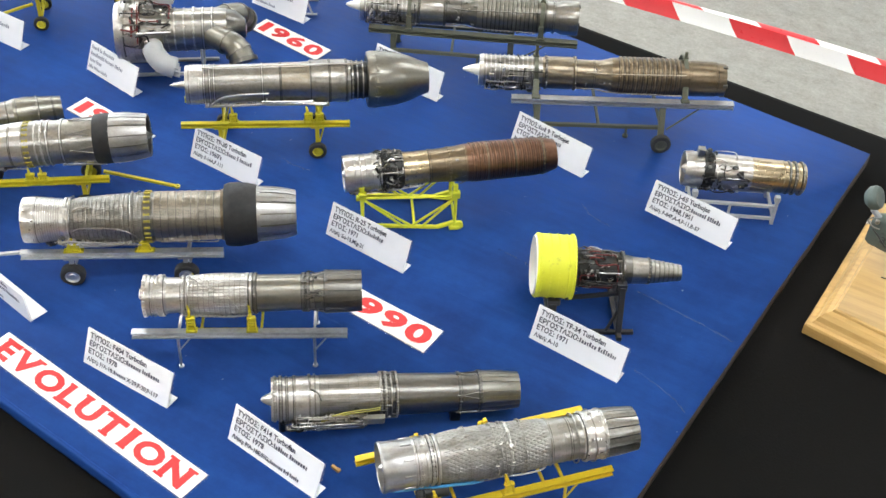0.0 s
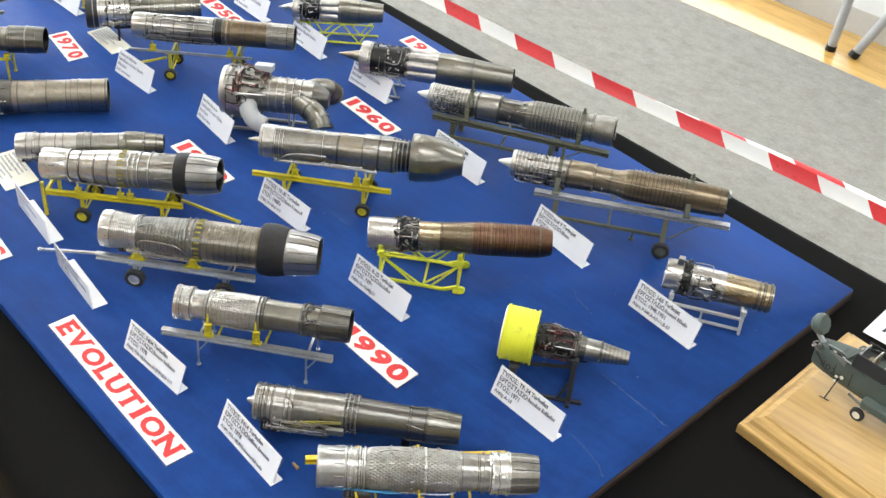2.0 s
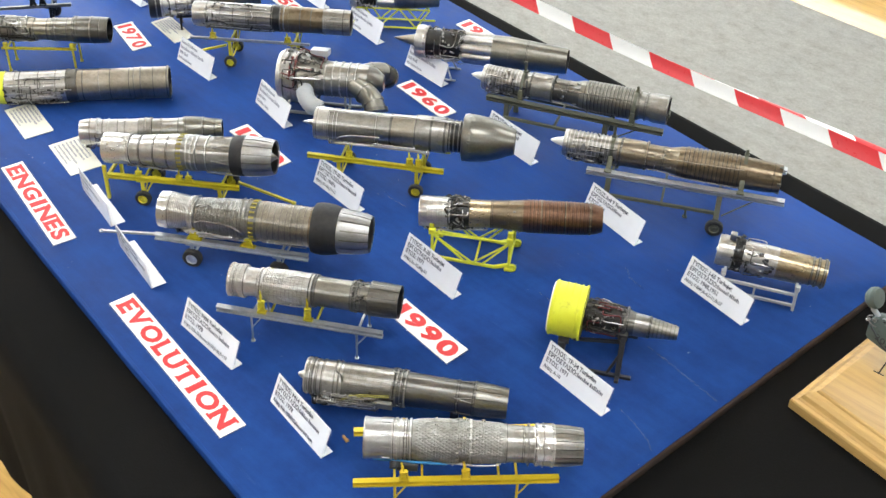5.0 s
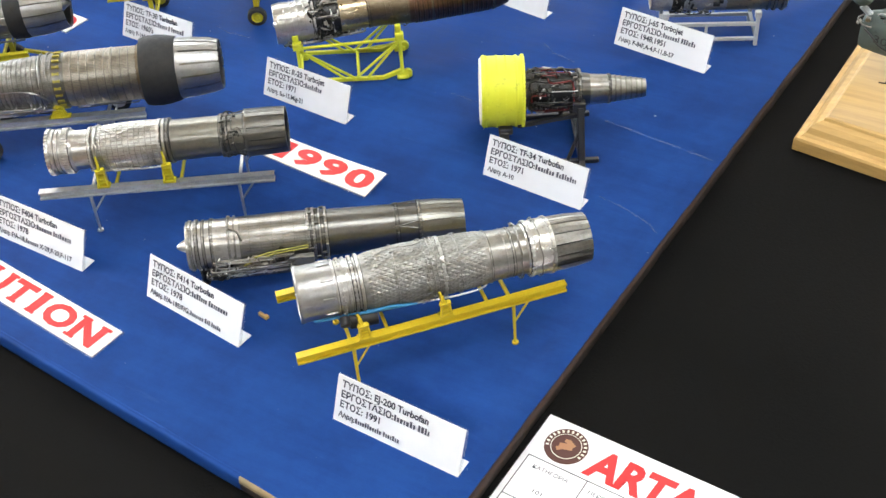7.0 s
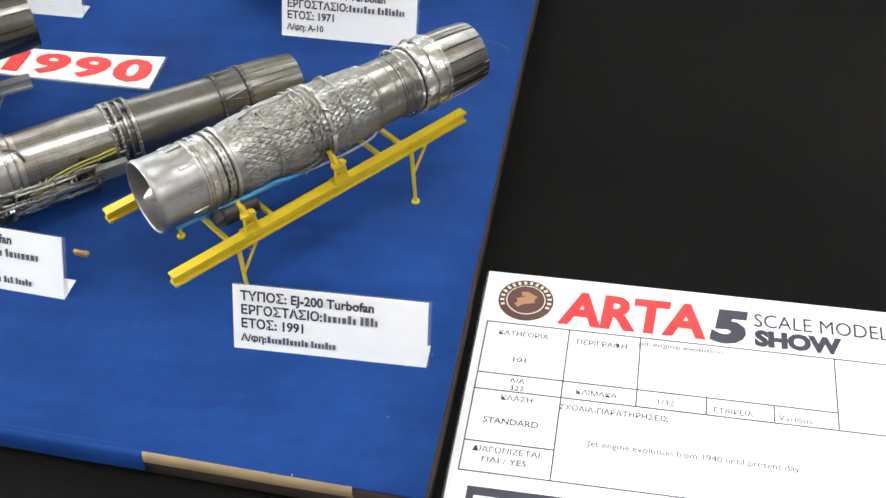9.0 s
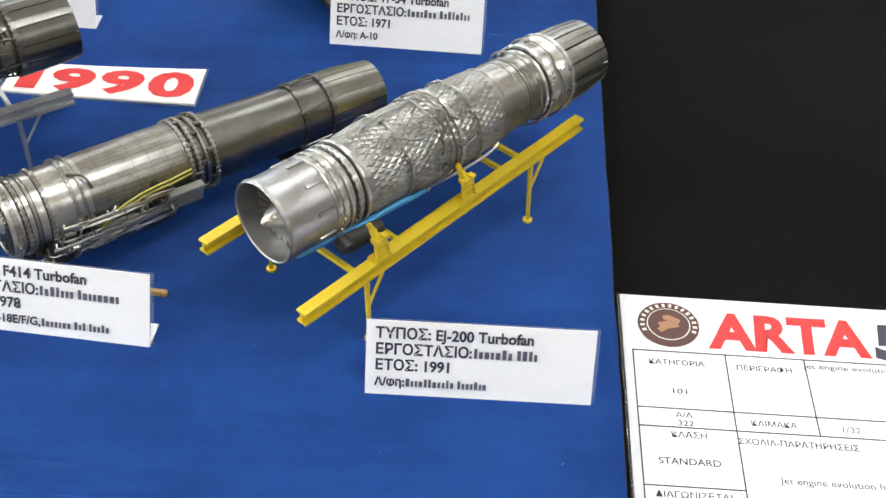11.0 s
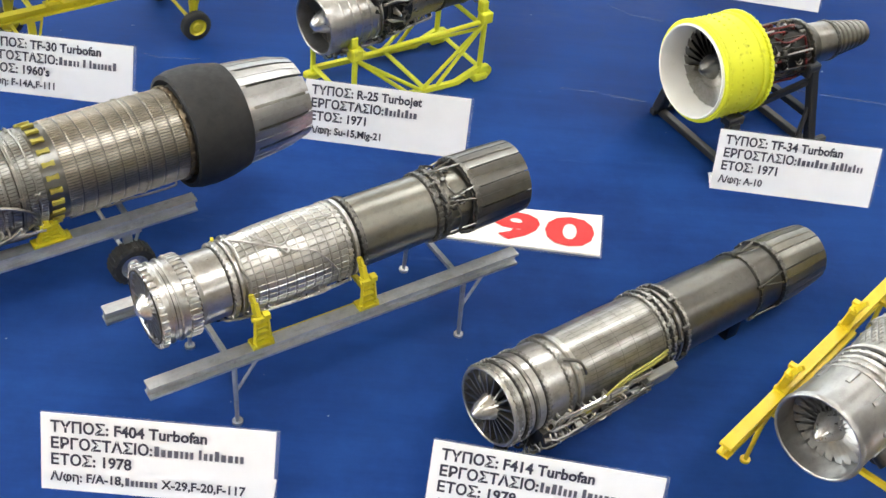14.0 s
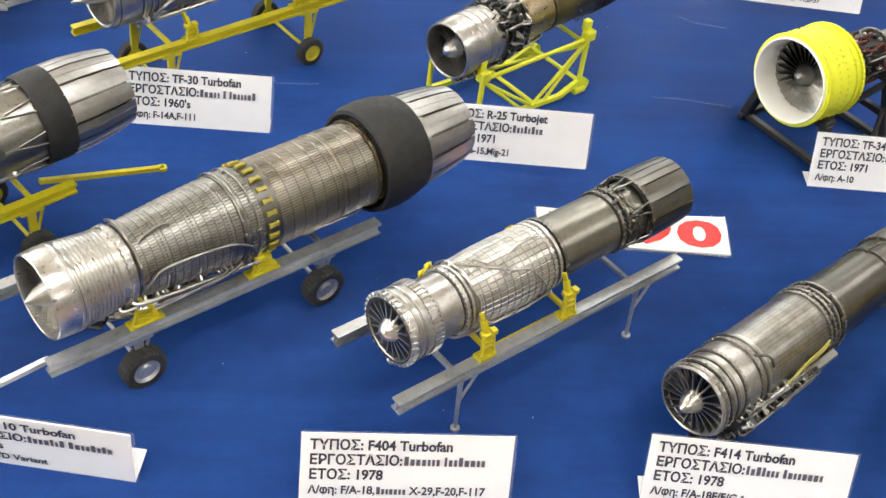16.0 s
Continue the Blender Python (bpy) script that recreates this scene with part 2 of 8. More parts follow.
def thing(name, m, label, category, group="", kind=""):
    ob = new(name)
    ob.empty_display_size = 0.01
    ob.matrix_basis = m
    return tagged(ob, label, category, group, kind)


def solo(name, bm, mat, m, label, category="", group="", kind=""):
    ob = new(name, finish(name, bm, mat))
    ob.matrix_basis = m
    return tagged(ob, label, category, group, kind)


def B():
    return bmesh.new()


def box(bm, c, s, rot=None):
    m = Matrix.Translation(c) @ (rot or Matrix()) @ Matrix.Diagonal((*s, 1))
    bmesh.ops.create_cube(bm, size=1.0, matrix=m)
    return bm


def bevelled(bm, w, seg=2):
    bmesh.ops.bevel(bm, geom=list(bm.edges), offset=w, segments=seg, affect="EDGES", profile=0.6)
    return bm


def lathe(bm, prof, n=40, a0=0.0, a1=360.0):
    """Turns (x, r) round the x axis."""
    full = abs(a1 - a0) >= 359.9
    k = n if full else n + 1
    rings = []
    for x, r in prof:
        if r < 1e-6:
            rings.append([bm.verts.new((x, 0, 0))] * k)
        else:
            rings.append([bm.verts.new((x, r * math.cos(radians(a0 + (a1 - a0) * i / n)), r * math.sin(radians(a0 + (a1 - a0) * i / n)))) for i in range(k)])
    for a, b in zip(rings, rings[1:]):
        for i in range(n):
            j = (i + 1) % k
            q = []
            for v in (a[i], b[i], b[j], a[j]):
                if v not in q:
                    q.append(v)
            if len(q) > 2:
                try:
                    bm.faces.new(q)
                except ValueError:
                    pass
    return bm


def hoop(bm, x, r, w, h, n=40):
    """A flange: a flat ring standing h proud of r."""
    lathe(bm, [(x - w / 2, r - 0.0004), (x - w / 2, r + h * 0.8), (x - w * 0.3, r + h), (x + w * 0.3, r + h), (x + w / 2, r + h * 0.8), (x + w / 2, r - 0.0004)], n)
    return bm


def toothed(bm, low, high, n):
    """A ring in one piece whose n teeth step from the low to the high (x, r) outline."""
    rings = []
    for i in range(n):
        for u, prof in ((0.0, low), (0.24, low), (0.3, high), (0.7, high), (0.76, low)):
            a = 2 * math.pi * (i + u) / n
            rings.append([bm.verts.new((x, r * math.cos(a), r * math.sin(a))) for x, r in prof])
    for a, b in zip(rings, rings[1:] + rings[:1]):
        for k in range(len(low) - 1):
            bm.faces.new((a[k], a[k + 1], b[k + 1], b[k]))
    return bm


def studs(bm, x, r, n, s, d=None, a0=0.0, a1=360.0):
    d = d or s
    for i in range(n):
        a = radians(a0 + (a1 - a0) * (i + 0.5) / n)
        box(bm, (x, r * math.cos(a), r * math.sin(a)), (d, s, s), Matrix.Rotation(a, 4, "X"))
    return bm


def rod(bm, p, q, r, n=8, r2=None):
    p, q = Vector(p), Vector(q)
    d = q - p
    m = Matrix.Translation((p + q) / 2) @ d.to_track_quat("Z", "Y").to_matrix().to_4x4()
    bmesh.ops.create_cone(bm, cap_ends=True, segments=n, radius1=r, radius2=r if r2 is None else r2, depth=d.length, matrix=m)
    return bm


def bar(bm, p, q, w, h):
    """A square bar from p to q."""
    p, q = Vector(p), Vector(q)
    d = q - p
    rot = d.to_track_quat("X", "Z").to_matrix().to_4x4()
    box(bm, (p + q) / 2, (d.length, w, h), rot)
    return bm


def tube(bm, pts, r, n=6, fine=3):
    """A round pipe through the points, with soft corners."""
    pts = [Vector(p) for p in pts]
    line = []
    for i in range(len(pts) - 1):
        a, b, c, d = pts[max(i - 1, 0)], pts[i], pts[i + 1], pts[min(i + 2, len(pts) - 1)]
        for k in range(fine):
            u = k / fine
            line.append(0.5 * (2 * b + (c - a) * u + (2 * a - 5 * b + 4 * c - d) * u * u + (3 * b - a - 3 * c + d) * u ** 3))
    line.append(pts[-1])
    rings, up = [], None
    for i, p in enumerate(line):
        d = (line[min(i + 1, len(line) - 1)] - line[max(i - 1, 0)]).normalized()
        if up is None:
            up = d.orthogonal().normalized()
        up = (up - d * up.dot(d)).normalized()
        w = d.cross(up)
        rings.append([bm.verts.new(p + r * (math.cos(2 * math.pi * k / n) * up + math.sin(2 * math.pi * k / n) * w)) for k in range(n)])
    for a, b in zip(rings, rings[1:]):
        for k in range(n):
            bm.faces.new((a[k], a[(k + 1) % n], b[(k + 1) % n], b[k]))
    bm.faces.new(rings[0][::-1])
    bm.faces.new(rings[-1])
    return bm


def profile_beam(bm, outline, p, q, up=(0, 0, 1)):
    """Pushes a (y, z) outline along the line from p to q."""
    p, q, up = Vector(p), Vector(q), Vector(up)
    d = (q - p).normalized()
    side = up.cross(d).normalized()
    u = d.cross(side)
    ends = [[bm.verts.new(o + side * y + u * z) for y, z in outline] for o in (p, q)]
    n = len(outline)
    for i in range(n):
        bm.faces.new((ends[0][i], ends[0][(i + 1) % n], ends[1][(i + 1) % n], ends[1][i]))
    bm.faces.new(ends[0][::-1])
    bm.faces.new(ends[1])
    return bm


def i_outline(w, h, t):
    a, b, c = w / 2, h / 2, t / 2
    return [(-a, -b), (a, -b), (a, -b + t), (c, -b + t), (c, b - t), (a, b - t), (a, b), (-a, b), (-a, b - t), (-c, b - t), (-c, -b + t), (-a, -b + t)]


def prism(bm, pts, z0, z1):
    lo, hi = [bm.verts.new((x, y, z0)) for x, y in pts], [bm.verts.new((x, y, z1)) for x, y in pts]
    n = len(pts)
    bm.faces.new(lo[::-1])
    bm.faces.new(hi)
    for i in range(n):
        bm.faces.new((lo[i], lo[(i + 1) % n], hi[(i + 1) % n], hi[i]))
    return bm


def text_mesh(body, size, bold=0.0, depth=0.0, shear=0.0):
    """A line of lettering as a flat mesh: its lower left at the origin, its width too."""
    cu = bpy.data.curves.new("text", "FONT")
    cu.body, cu.size, cu.offset, cu.extrude, cu.resolution_u, cu.shear = body, size, bold, depth, 3, shear
    ob = bpy.data.objects.new("text", cu)
    scene.collection.objects.link(ob)
    bpy.context.view_layer.update()
    me = bpy.data.meshes.new_from_object(ob.evaluated_get(bpy.context.evaluated_depsgraph_get()))
    bpy.data.objects.remove(ob)
    bpy.data.curves.remove(cu)
    return me


def lettering(name, body, size, mat, parent, m, width=None, bold=0.0, shear=0.0, height=None):
    me = text_mesh(body, size, bold, 0.0, shear)
    xs, ys = [v.co.x for v in me.vertices], [v.co.y for v in me.vertices]
    kx = width / (max(xs) - min(xs)) if width else 1.0
    ky = height / (max(ys) - min(ys)) if height else 1.0
    for v in me.vertices:
        v.co.x = (v.co.x - (min(xs) if width else 0)) * kx
        v.co.y = (v.co.y - (min(ys) if height else 0)) * ky
    me.materials.clear()
    me.materials.append(mat)
    ob = new(name, me)
    ob.parent = parent
    ob.matrix_basis = m
    return ob

# ---- the hall ----
ZB = 0.76          # top of the blue board
ZT = 0.748         # top of the cloth-covered table
BOARD = [(0.2, -0.058), (0.2395, 0.5075), (-0.65, 0.578), (-0.745, 0.067)]


def slab(name, x0, x1, y0, y1, z0, z1, mat, label, category, kind="structure"):
    return solo(name, box(B(), ((x0 + x1) / 2, (y0 + y1) / 2, (z0 + z1) / 2), (x1 - x0, y1 - y0, z1 - z0)), mat, Matrix(), label, category, "", kind)


HX0, HX1, HY0, HY1, HZ = -7.0, 6.0, -5.0, 7.0, 3.6
floor = slab("floor", HX0, HX1, HY0, HY1, -0.1, -0.006, PARQUET, "orange varnished wooden parquet floor of the hall", "floor")
ceiling = slab("ceiling", HX0 - 0.2, HX1 + 0.2, HY0 - 0.2, HY1 + 0.2, HZ, HZ + 0.2, CEILWHITE, "plain white hall ceiling", "ceiling")
slab("wall_south", HX0 - 0.2, HX1 + 0.2, HY0 - 0.2, HY0, -0.1, HZ, PLASTER, "plain pale plaster hall wall", "wall")
slab("wall_east", HX1, HX1 + 0.2, HY0, HY1, -0.1, HZ, PLASTER, "plain pale plaster hall wall", "wall")


def window_wall(name, along, at, lo, hi, n, sill, head, thick):
    """A wall along x or y with n tall openings, each with frame and glass."""
    bm, step = B(), (hi - lo) / n
    gaps = [(lo + step * (i + 0.14), lo + step * (i + 0.86)) for i in range(n)]
    cuts = [lo] + [v for g in gaps for v in g] + [hi]

    def blk(a, b, z0, z1):
        c, s = ((a + b) / 2, at, (z0 + z1) / 2), (b - a, thick, z1 - z0)
        box(bm, c if along == "x" else (c[1], c[0], c[2]), s if along == "x" else (s[1], s[0], s[2]))
    for i in range(0, len(cuts), 2):
        blk(cuts[i], cuts[i + 1], -0.1, HZ)
    for a, b in gaps:
        blk(a, b, -0.1, sill)
        blk(a, b, head, HZ)
    solo(name, bm, PLASTER, Matrix(), "pale plaster hall wall with tall windows", "wall", "", "structure")
    for i, (a, b) in enumerate(gaps):
        w = thing("window_%d" % (i + 1 + (10 if along == "y" else 0)), Matrix(), "tall white-framed hall window", "window", "", "structure")
        fr = B()
        for u0, u1, z0, z1 in ((a, a + 0.06, sill, head), (b - 0.06, b, sill, head), (a + 0.06, b - 0.06, sill, sill + 0.06), (a + 0.06, b - 0.06, head - 0.06, head), ((a + b) / 2 - 0.025, (a + b) / 2 + 0.025, sill + 0.06, head - 0.06)):
            c, s = ((u0 + u1) / 2, at, (z0 + z1) / 2), (u1 - u0, 0.07, z1 - z0)
            box(fr, c if along == "x" else (c[1], c[0], c[2]), s if along == "x" else (s[1], s[0], s[2]))
        part("window_frame", fr, CEILWHITE, w)
        c, s = ((a + b) / 2, at + 0.02, (sill + head) / 2), (b - a - 0.12, 0.006, head - sill - 0.12)
        g = part("pane", box(B(), c if along == "x" else (c[1], c[0], c[2]), s if along == "x" else (s[1], s[0], s[2])), GLASS, w)
        g.visible_shadow = False
    return gaps


NORTH = window_wall("wall_north", "x", HY1 + 0.1, HX0, HX1, 5, 0.8, 3.2, 0.2)
WEST = window_wall("wall_west", "y", HX0 - 0.1, HY0, HY1, 5, 0.8, 3.2, 0.2)
for a, b in NORTH:
    area_lamp("window_light", look(((a + b) / 2, HY1 - 0.03, 2.0), ((a + b) / 2, 0, 1.4)), b - a, 2.3, 46, (0.87, 0.945, 1.0))
for a, b in WEST:
    area_lamp("window_light", look((HX0 + 0.03, (a + b) / 2, 2.0), (0, (a + b) / 2, 1.4)), b - a, 2.3, 140, (0.87, 0.945, 1.0))


def ceiling_light(m):
    t = thing("ceiling_light", m, "white fluorescent ceiling light with opal diffuser", "ceiling light", "ceiling lights")
    fr = B()
    for c, s in (((0, 0.31, 0), (1.26, 0.03, 0.07)), ((0, -0.31, 0), (1.26, 0.03, 0.07)), ((0.615, 0, 0), (0.03, 0.59, 0.07)), ((-0.615, 0, 0), (0.03, 0.59, 0.07))):
        box(fr, c, s)
    part("frame", fr, CEILWHITE, t)
    em, tt, bb = node_mat("opal_diffuser", 0.5)
    bb.inputs["Base Color"].default_value = (0.9, 0.9, 0.9, 1)
    bb.inputs["Emission Color"].default_value = (0.935, 0.98, 1.0, 1)
    bb.inputs["Emission Strength"].default_value = LAMP_GLOW
    part("diffuser", box(B(), (0, 0, -0.01), (1.2, 0.59, 0.02)), em, t)
    return t


LAMP_GLOW = 16.0
lamp = ceiling_light(pose(-4.8, -3.0, HZ - 0.036))
for i in range(4):
    for j in range(4):
        if i or j:
            copy_thing(lamp, pose(-4.8 + i * 2.9, -3.0 + j * 2.6, HZ - 0.036))

# carpet runner on the parquet, and a low pale platform beyond it
solo("carpet", box(B(), (-1.0, 1.25, -0.002), (11.0, 1.91, 0.008)), CARPET, pose(0, 0, 0, 0, 0, 0), "light grey needle-felt carpet runner on the parquet", "carpet", "", "structure")
plat = thing("platform", pose(-0.9, 3.13, -0.05), "low pale platform with a dark edge strip", "platform", "", "structure")
part("deck", bevelled(box(B(), (0, 0, 0.052), (9, 1.44, 0.116)), 0.006), CEILWHITE, plat)
part("edge_strip", box(B(), (0, -0.56, 0.112), (9, 0.012, 0.008)), BLACK, plat, "dark edge strip")


# ---- the table with its cloth ----
def table():
    """A long table under a black cloth: the cloth's top, rounded edge and hanging folds in one sheet."""
    yf = lambda x: -0.105 - 0.15 * x
    yb = lambda x: 0.573 - 0.055 * x
    x0, x1 = -1.5, 1.5
    nx, bm = 150, B()
    rows = []
    for i in range(nx + 1):
        x = x0 + (x1 - x0) * i / nx
        a, b = yf(x), yb(x)
        col = []
        for z in (0.4, 0.47, 0.55, 0.63, 0.70):
            f = (0.72 - z) / 0.32
            col.append((x, a - 0.003 + f * (0.008 + 0.006 * math.sin(x * 31) + 0.003 * math.sin(x * 71 + 1)), z))
        col += [(x, a - 0.004, ZT - 0.014), (x, a + 0.002, ZT - 0.004), (x, a + 0.012, ZT)]
        for k in range(1, 24):
            u = k / 24
            y = a + 0.012 + (b - a - 0.024) * u
            w = noise.noise(Vector((x * 5, y * 9, 0.3))) * 0.0012 + noise.noise(Vector((x * 2 + y * 14, y * 3, 4.0))) * 0.0012
            col.append((x, y, ZT + min(0.0, w) - 0.0004))
        col += [(x, b - 0.012, ZT), (x, b - 0.002, ZT - 0.004), (x, b + 0.004, ZT - 0.014)]
        for z in (0.70, 0.6, 0.4, 0.2, 0.02):
            f = (0.72 - z) / 0.7
            col.append((x, b + 0.006 + f * (0.03 + 0.022 * math.sin(x * 29 + 2) + 0.012 * math.sin(x * 67)), z))
        rows.append([bm.verts.new(c) for c in col])
    for a, b in zip(rows, rows[1:]):
        for k in range(len(a) - 1):
            bm.faces.new((a[k], b[k], b[k + 1], a[k + 1]))
    cloth = solo("tablecloth", bm, CLOTH, Matrix(), "black cloth draped over the long exhibition table", "tablecloth")
    t = thing("table", pose(0, 0.2, 0), "long exhibition table hidden under a black cloth", "table")
    part("tabletop", prism(B(), [(x0 + 0.02, yf(x0) - 0.18), (x1 - 0.02, yf(x1) - 0.18), (x1 - 0.02, yb(x1) - 0.22), (x0 + 0.02, yb(x0) - 0.22)], 0.715, ZT - 0.008), PINE, t)
    for x, y in ((-1.4, -0.15), (1.4, -0.3), (-1.4, 0.4), (1.4, 0.1)):
        part("leg", box(B(), (x, y, 0.355), (0.05, 0.05, 0.714)), PINE, t)


table()


def blue_board():
    t = thing("display_board", Matrix(), "blue-painted wooden display board lying on the black cloth", "display board")
    bm = B()
    rng = random.Random(5)
    pts = []
    for (ax, ay), (bx, by) in zip(BOARD, BOARD[1:] + BOARD[:1]):
        n = 40
        for i in range(n):
            u = i / n
            bow = 0.008 * math.sin(math.pi * u) if (ax, ay) == BOARD[3] else 0.0
            j = rng.uniform(-0.00025, 0.00025) if i else 0.0
            x, y = ax + (bx - ax) * u, ay + (by - ay) * u
            nx, ny = (by - ay), -(bx - ax)
            l = math.hypot(nx, ny)
            pts.append((x + nx / l * (bow + j), y + ny / l * (bow + j)))
    prism(bm, pts, ZT + 0.001, ZB - 0.0012)
    part("core", bm, RAWEDGE, t, "bare brown edge of the board")
    top = B()
    prism(top, [(x * 0.9985 + 0.0005 * -0.2, y * 0.9985 + 0.0003) for x, y in pts], ZB - 0.0012, ZB)
    part("painted_face", top, BLUE, t, "glossy blue painted face with pale scuffs")
    # the front edge carries the paint down its side, worn to pale wood by the corner
    fr = pts[120:] + pts[:1]
    for name, a, b, mat, lab in (("front_edge", 0, 36, BLUE, "blue painted front edge"), ("worn_edge", 36, 39, WORNWOOD, "front edge worn to pale wood")):
        bm, rows = B(), []
        for x, y in fr[a:b + 1]:
            rows.append([bm.verts.new((x + dx, y - dy, z)) for dx, dy, z in ((0, -0.0002 if mat is WORNWOOD else -0.0018, ZB + 0.00008), (0, 0.0006, ZB - 0.0003), (0, 0.0011, ZB - 0.0018), (0, 0.0012, ZB - 0.0040 if mat is WORNWOOD else ZT + 0.0032), (0, 0.0002, ZB - 0.0048 if mat is WORNWOOD else ZT + 0.0018))])
        for p, q in zip(rows, rows[1:]):
            for k in range(4):
                bm.faces.new((p[k], p[k + 1], q[k + 1], q[k]))
        part(name, bm, mat, t, lab)

    # long rub marks across the paint
    for seed, wide, path in ((1, 1.7, ((0.146, 0.2695), (0.163, 0.2675), (0.183, 0.2645), (0.2, 0.2625), (0.219, 0.259))), (2, 1.3, ((0.172, 0.2026), (0.188, 0.199), (0.204, 0.193), (0.213, 0.186))), (3, 1.4, ((0.047, 0.2564), (0.062, 0.2548), (0.087, 0.2495))), (4, 1.2, ((0.0746, 0.332), (0.086, 0.3235), (0.105, 0.3194))), (5, 1.2, ((-0.141, 0.26), (-0.128, 0.256), (-0.108, 0.257)))):
        rng, bm, rows = random.Random(seed), B(), []
        for (ax, ay), (bx, by) in zip(path, path[1:]):
            for i in range(8):
                u = i / 8
                j = rng.uniform(-0.0002, 0.0002)
                w = wide * 0.0005 * rng.uniform(0.5, 1.2)
                rows.append([bm.verts.new((ax + (bx - ax) * u, ay + (by - ay) * u + j + d * w, ZB + 0.00012)) for d in (-1, 1)])
        for a, b in zip(rows, rows[1:]):
            bm.faces.new((a[0], b[0], b[1], a[1]))
        part("scuff_mark", bm, SCUFF, t, "pale rubbed scuff in the paint")


blue_board()


# ---- signs, note cards and name cards ----
SLABS = {"I": ((0.5, 0), (0.5, 1)), "E": ((0.14, 0), (0.14, 1)), "L": ((0.16, 0), (0.16, 1)), "T": ((0.5, 0),), "V": ((0.12, 1), (0.88, 1)), "U": ((0.12, 1), (0.88, 1)),
         "N": ((0.1, 0), (0.1, 1), (0.9, 1)), "J": ((0.72, 1),), "1": ((0.62, 0),)}
TICKS = {"E": ((0.95, 0.1), (0.95, 0.9)), "L": ((0.95, 0.12),), "T": ((0.06, 0.88), (0.94, 0.88)), "G": ((0.86, 0.86),), "S": ((0.86, 0.84), (0.12, 0.16))}


def slab_word(words, w, h):
    """Heavy capitals with slab serifs, filling w by h from the origin: the built-in font thickened, with bars at the stroke ends."""
    cells = []
    for ch in words:
        me = text_mesh(ch, h * 1.38, h * 0.062)
        xs, ys = [v.co.x for v in me.vertices], [v.co.y for v in me.vertices]
        cells.append((ch, me, min(xs), max(xs) - min(xs), min(ys), max(ys) - min(ys)))
    wide = [max(c[3], h * (0.5 if c[0] in "I1" else 0.62)) for c in cells]
    gap = h * 0.13
    k = (w - gap * (len(cells) - 1)) / sum(wide)
    bm, x = B(), 0.0
    for (ch, me, x0, cw, y0, chh), cell in zip(cells, wide):
        cell *= k
        fit = min(cell, cw * k * (1.0 if ch not in "I1" else 1.25))
        off = x + (cell - fit) / 2
        for v in me.vertices:
            v.co = (off + (v.co.x - x0) / cw * fit, (v.co.y - y0) / chh * h, 0)
        bm.from_mesh(me)
        bpy.data.meshes.remove(me)
        for u, v in SLABS.get(ch, ()):
            sw = min(h * 0.46, cell * (0.9 if ch == "I" else 0.46))
            cx = off + u * fit
            box(bm, (cx, h * (0.06 if v == 0 else 0.94), 0.00001), (sw, h * 0.12, 0.00002))
        for u, v in TICKS.get(ch, ()):
            box(bm, (off + u * fit, v * h, 0.00001), (h * 0.1, h * 0.24, 0.00002))
        x += cell + gap
    return bm


def sign(words, corners, label, curl=0.0):
    """A laminated white strip with red slab-serif capitals on the board; its far right corner may curl up a little."""
    (ax, ay), (bx, by), h = corners
    ang, w = math.degrees(math.atan2(by - ay, bx - ax)), math.hypot(bx - ax, by - ay)
    t = thing("title_sign", pose(ax, ay, ZB, 0, 0, ang), label, "sign", "red lettered signs on the board")
    lift = lambda x, y: curl * max(0.0, x / w) ** 1.6 * (0.45 + 0.55 * max(0.0, y / h))

    def sheet(m, z, thick):
        bm, n = B(), 16
        rows = [[bm.verts.new((-m + (w + 2 * m) * i / n, y, z + lift(w * i / n, y) + d)) for y, d in ((-m, 0), (h + m, 0), (h + m, thick), (-m, thick))] for i in range(n + 1)]
        for a, b in zip(rows, rows[1:]):
            for q in range(4):
                bm.faces.new((a[q], b[q], b[(q + 1) % 4], a[(q + 1) % 4]))
        bm.faces.new(rows[0][::-1])
        bm.faces.new(rows[-1])
        bmesh.ops.recalc_face_normals(bm, faces=bm.faces)
        return bm
    part("laminate", sheet(0.0009, 0.0001, 0.0005), FILM, t, "clear plastic laminate edge")
    part("strip", sheet(0.0, 0.0003, 0.0008), SIGNPAPER, t)
    bm = slab_word(words, w * 0.935, h * 0.76)
    for v in bm.verts:
        v.co.x, v.co.y = v.co.x + w * 0.033, v.co.y + h * 0.12
        v.co.z += 0.00135 + lift(v.co.x, v.co.y)
    part("lettering", bm, REDINK, t, "red slab-serif lettering")


sign("EVOLUTION", ((-0.179, 0.001), (-0.006, -0.0215), 0.0205), "white laminated sign with red word EVOLUTION")
sign("ENGINES", ((-0.4015, 0.0325), (-0.273, 0.008), 0.0195), "white laminated sign with red word ENGINES")
sign("JET", ((-0.52, 0.047), (-0.475, 0.04), 0.0215), "white laminated sign with red word JET")
sign("1990", ((-0.0245, 0.1525), (0.0532, 0.1434), 0.0205), "white laminated sign with red year 1990, one corner curling up", 0.0042)
sign("1980", ((-0.309, 0.2175), (-0.233, 0.2085), 0.0195), "white laminated sign with a red year, half hidden by a model")
sign("1970", ((-0.554, 0.25), (-0.497, 0.236), 0.0205), "white laminated sign with red year 1970")
sign("1960", ((-0.26, 0.3875), (-0.188, 0.378), 0.019), "white laminated sign with red year 1960")
sign("1950", ((-0.514, 0.415), (-0.445, 0.405), 0.0185), "white laminated sign with red year 1950")
sign("1940", ((-0.307, 0.52), (-0.237, 0.512), 0.0185), "white laminated sign with red year, partly hidden")


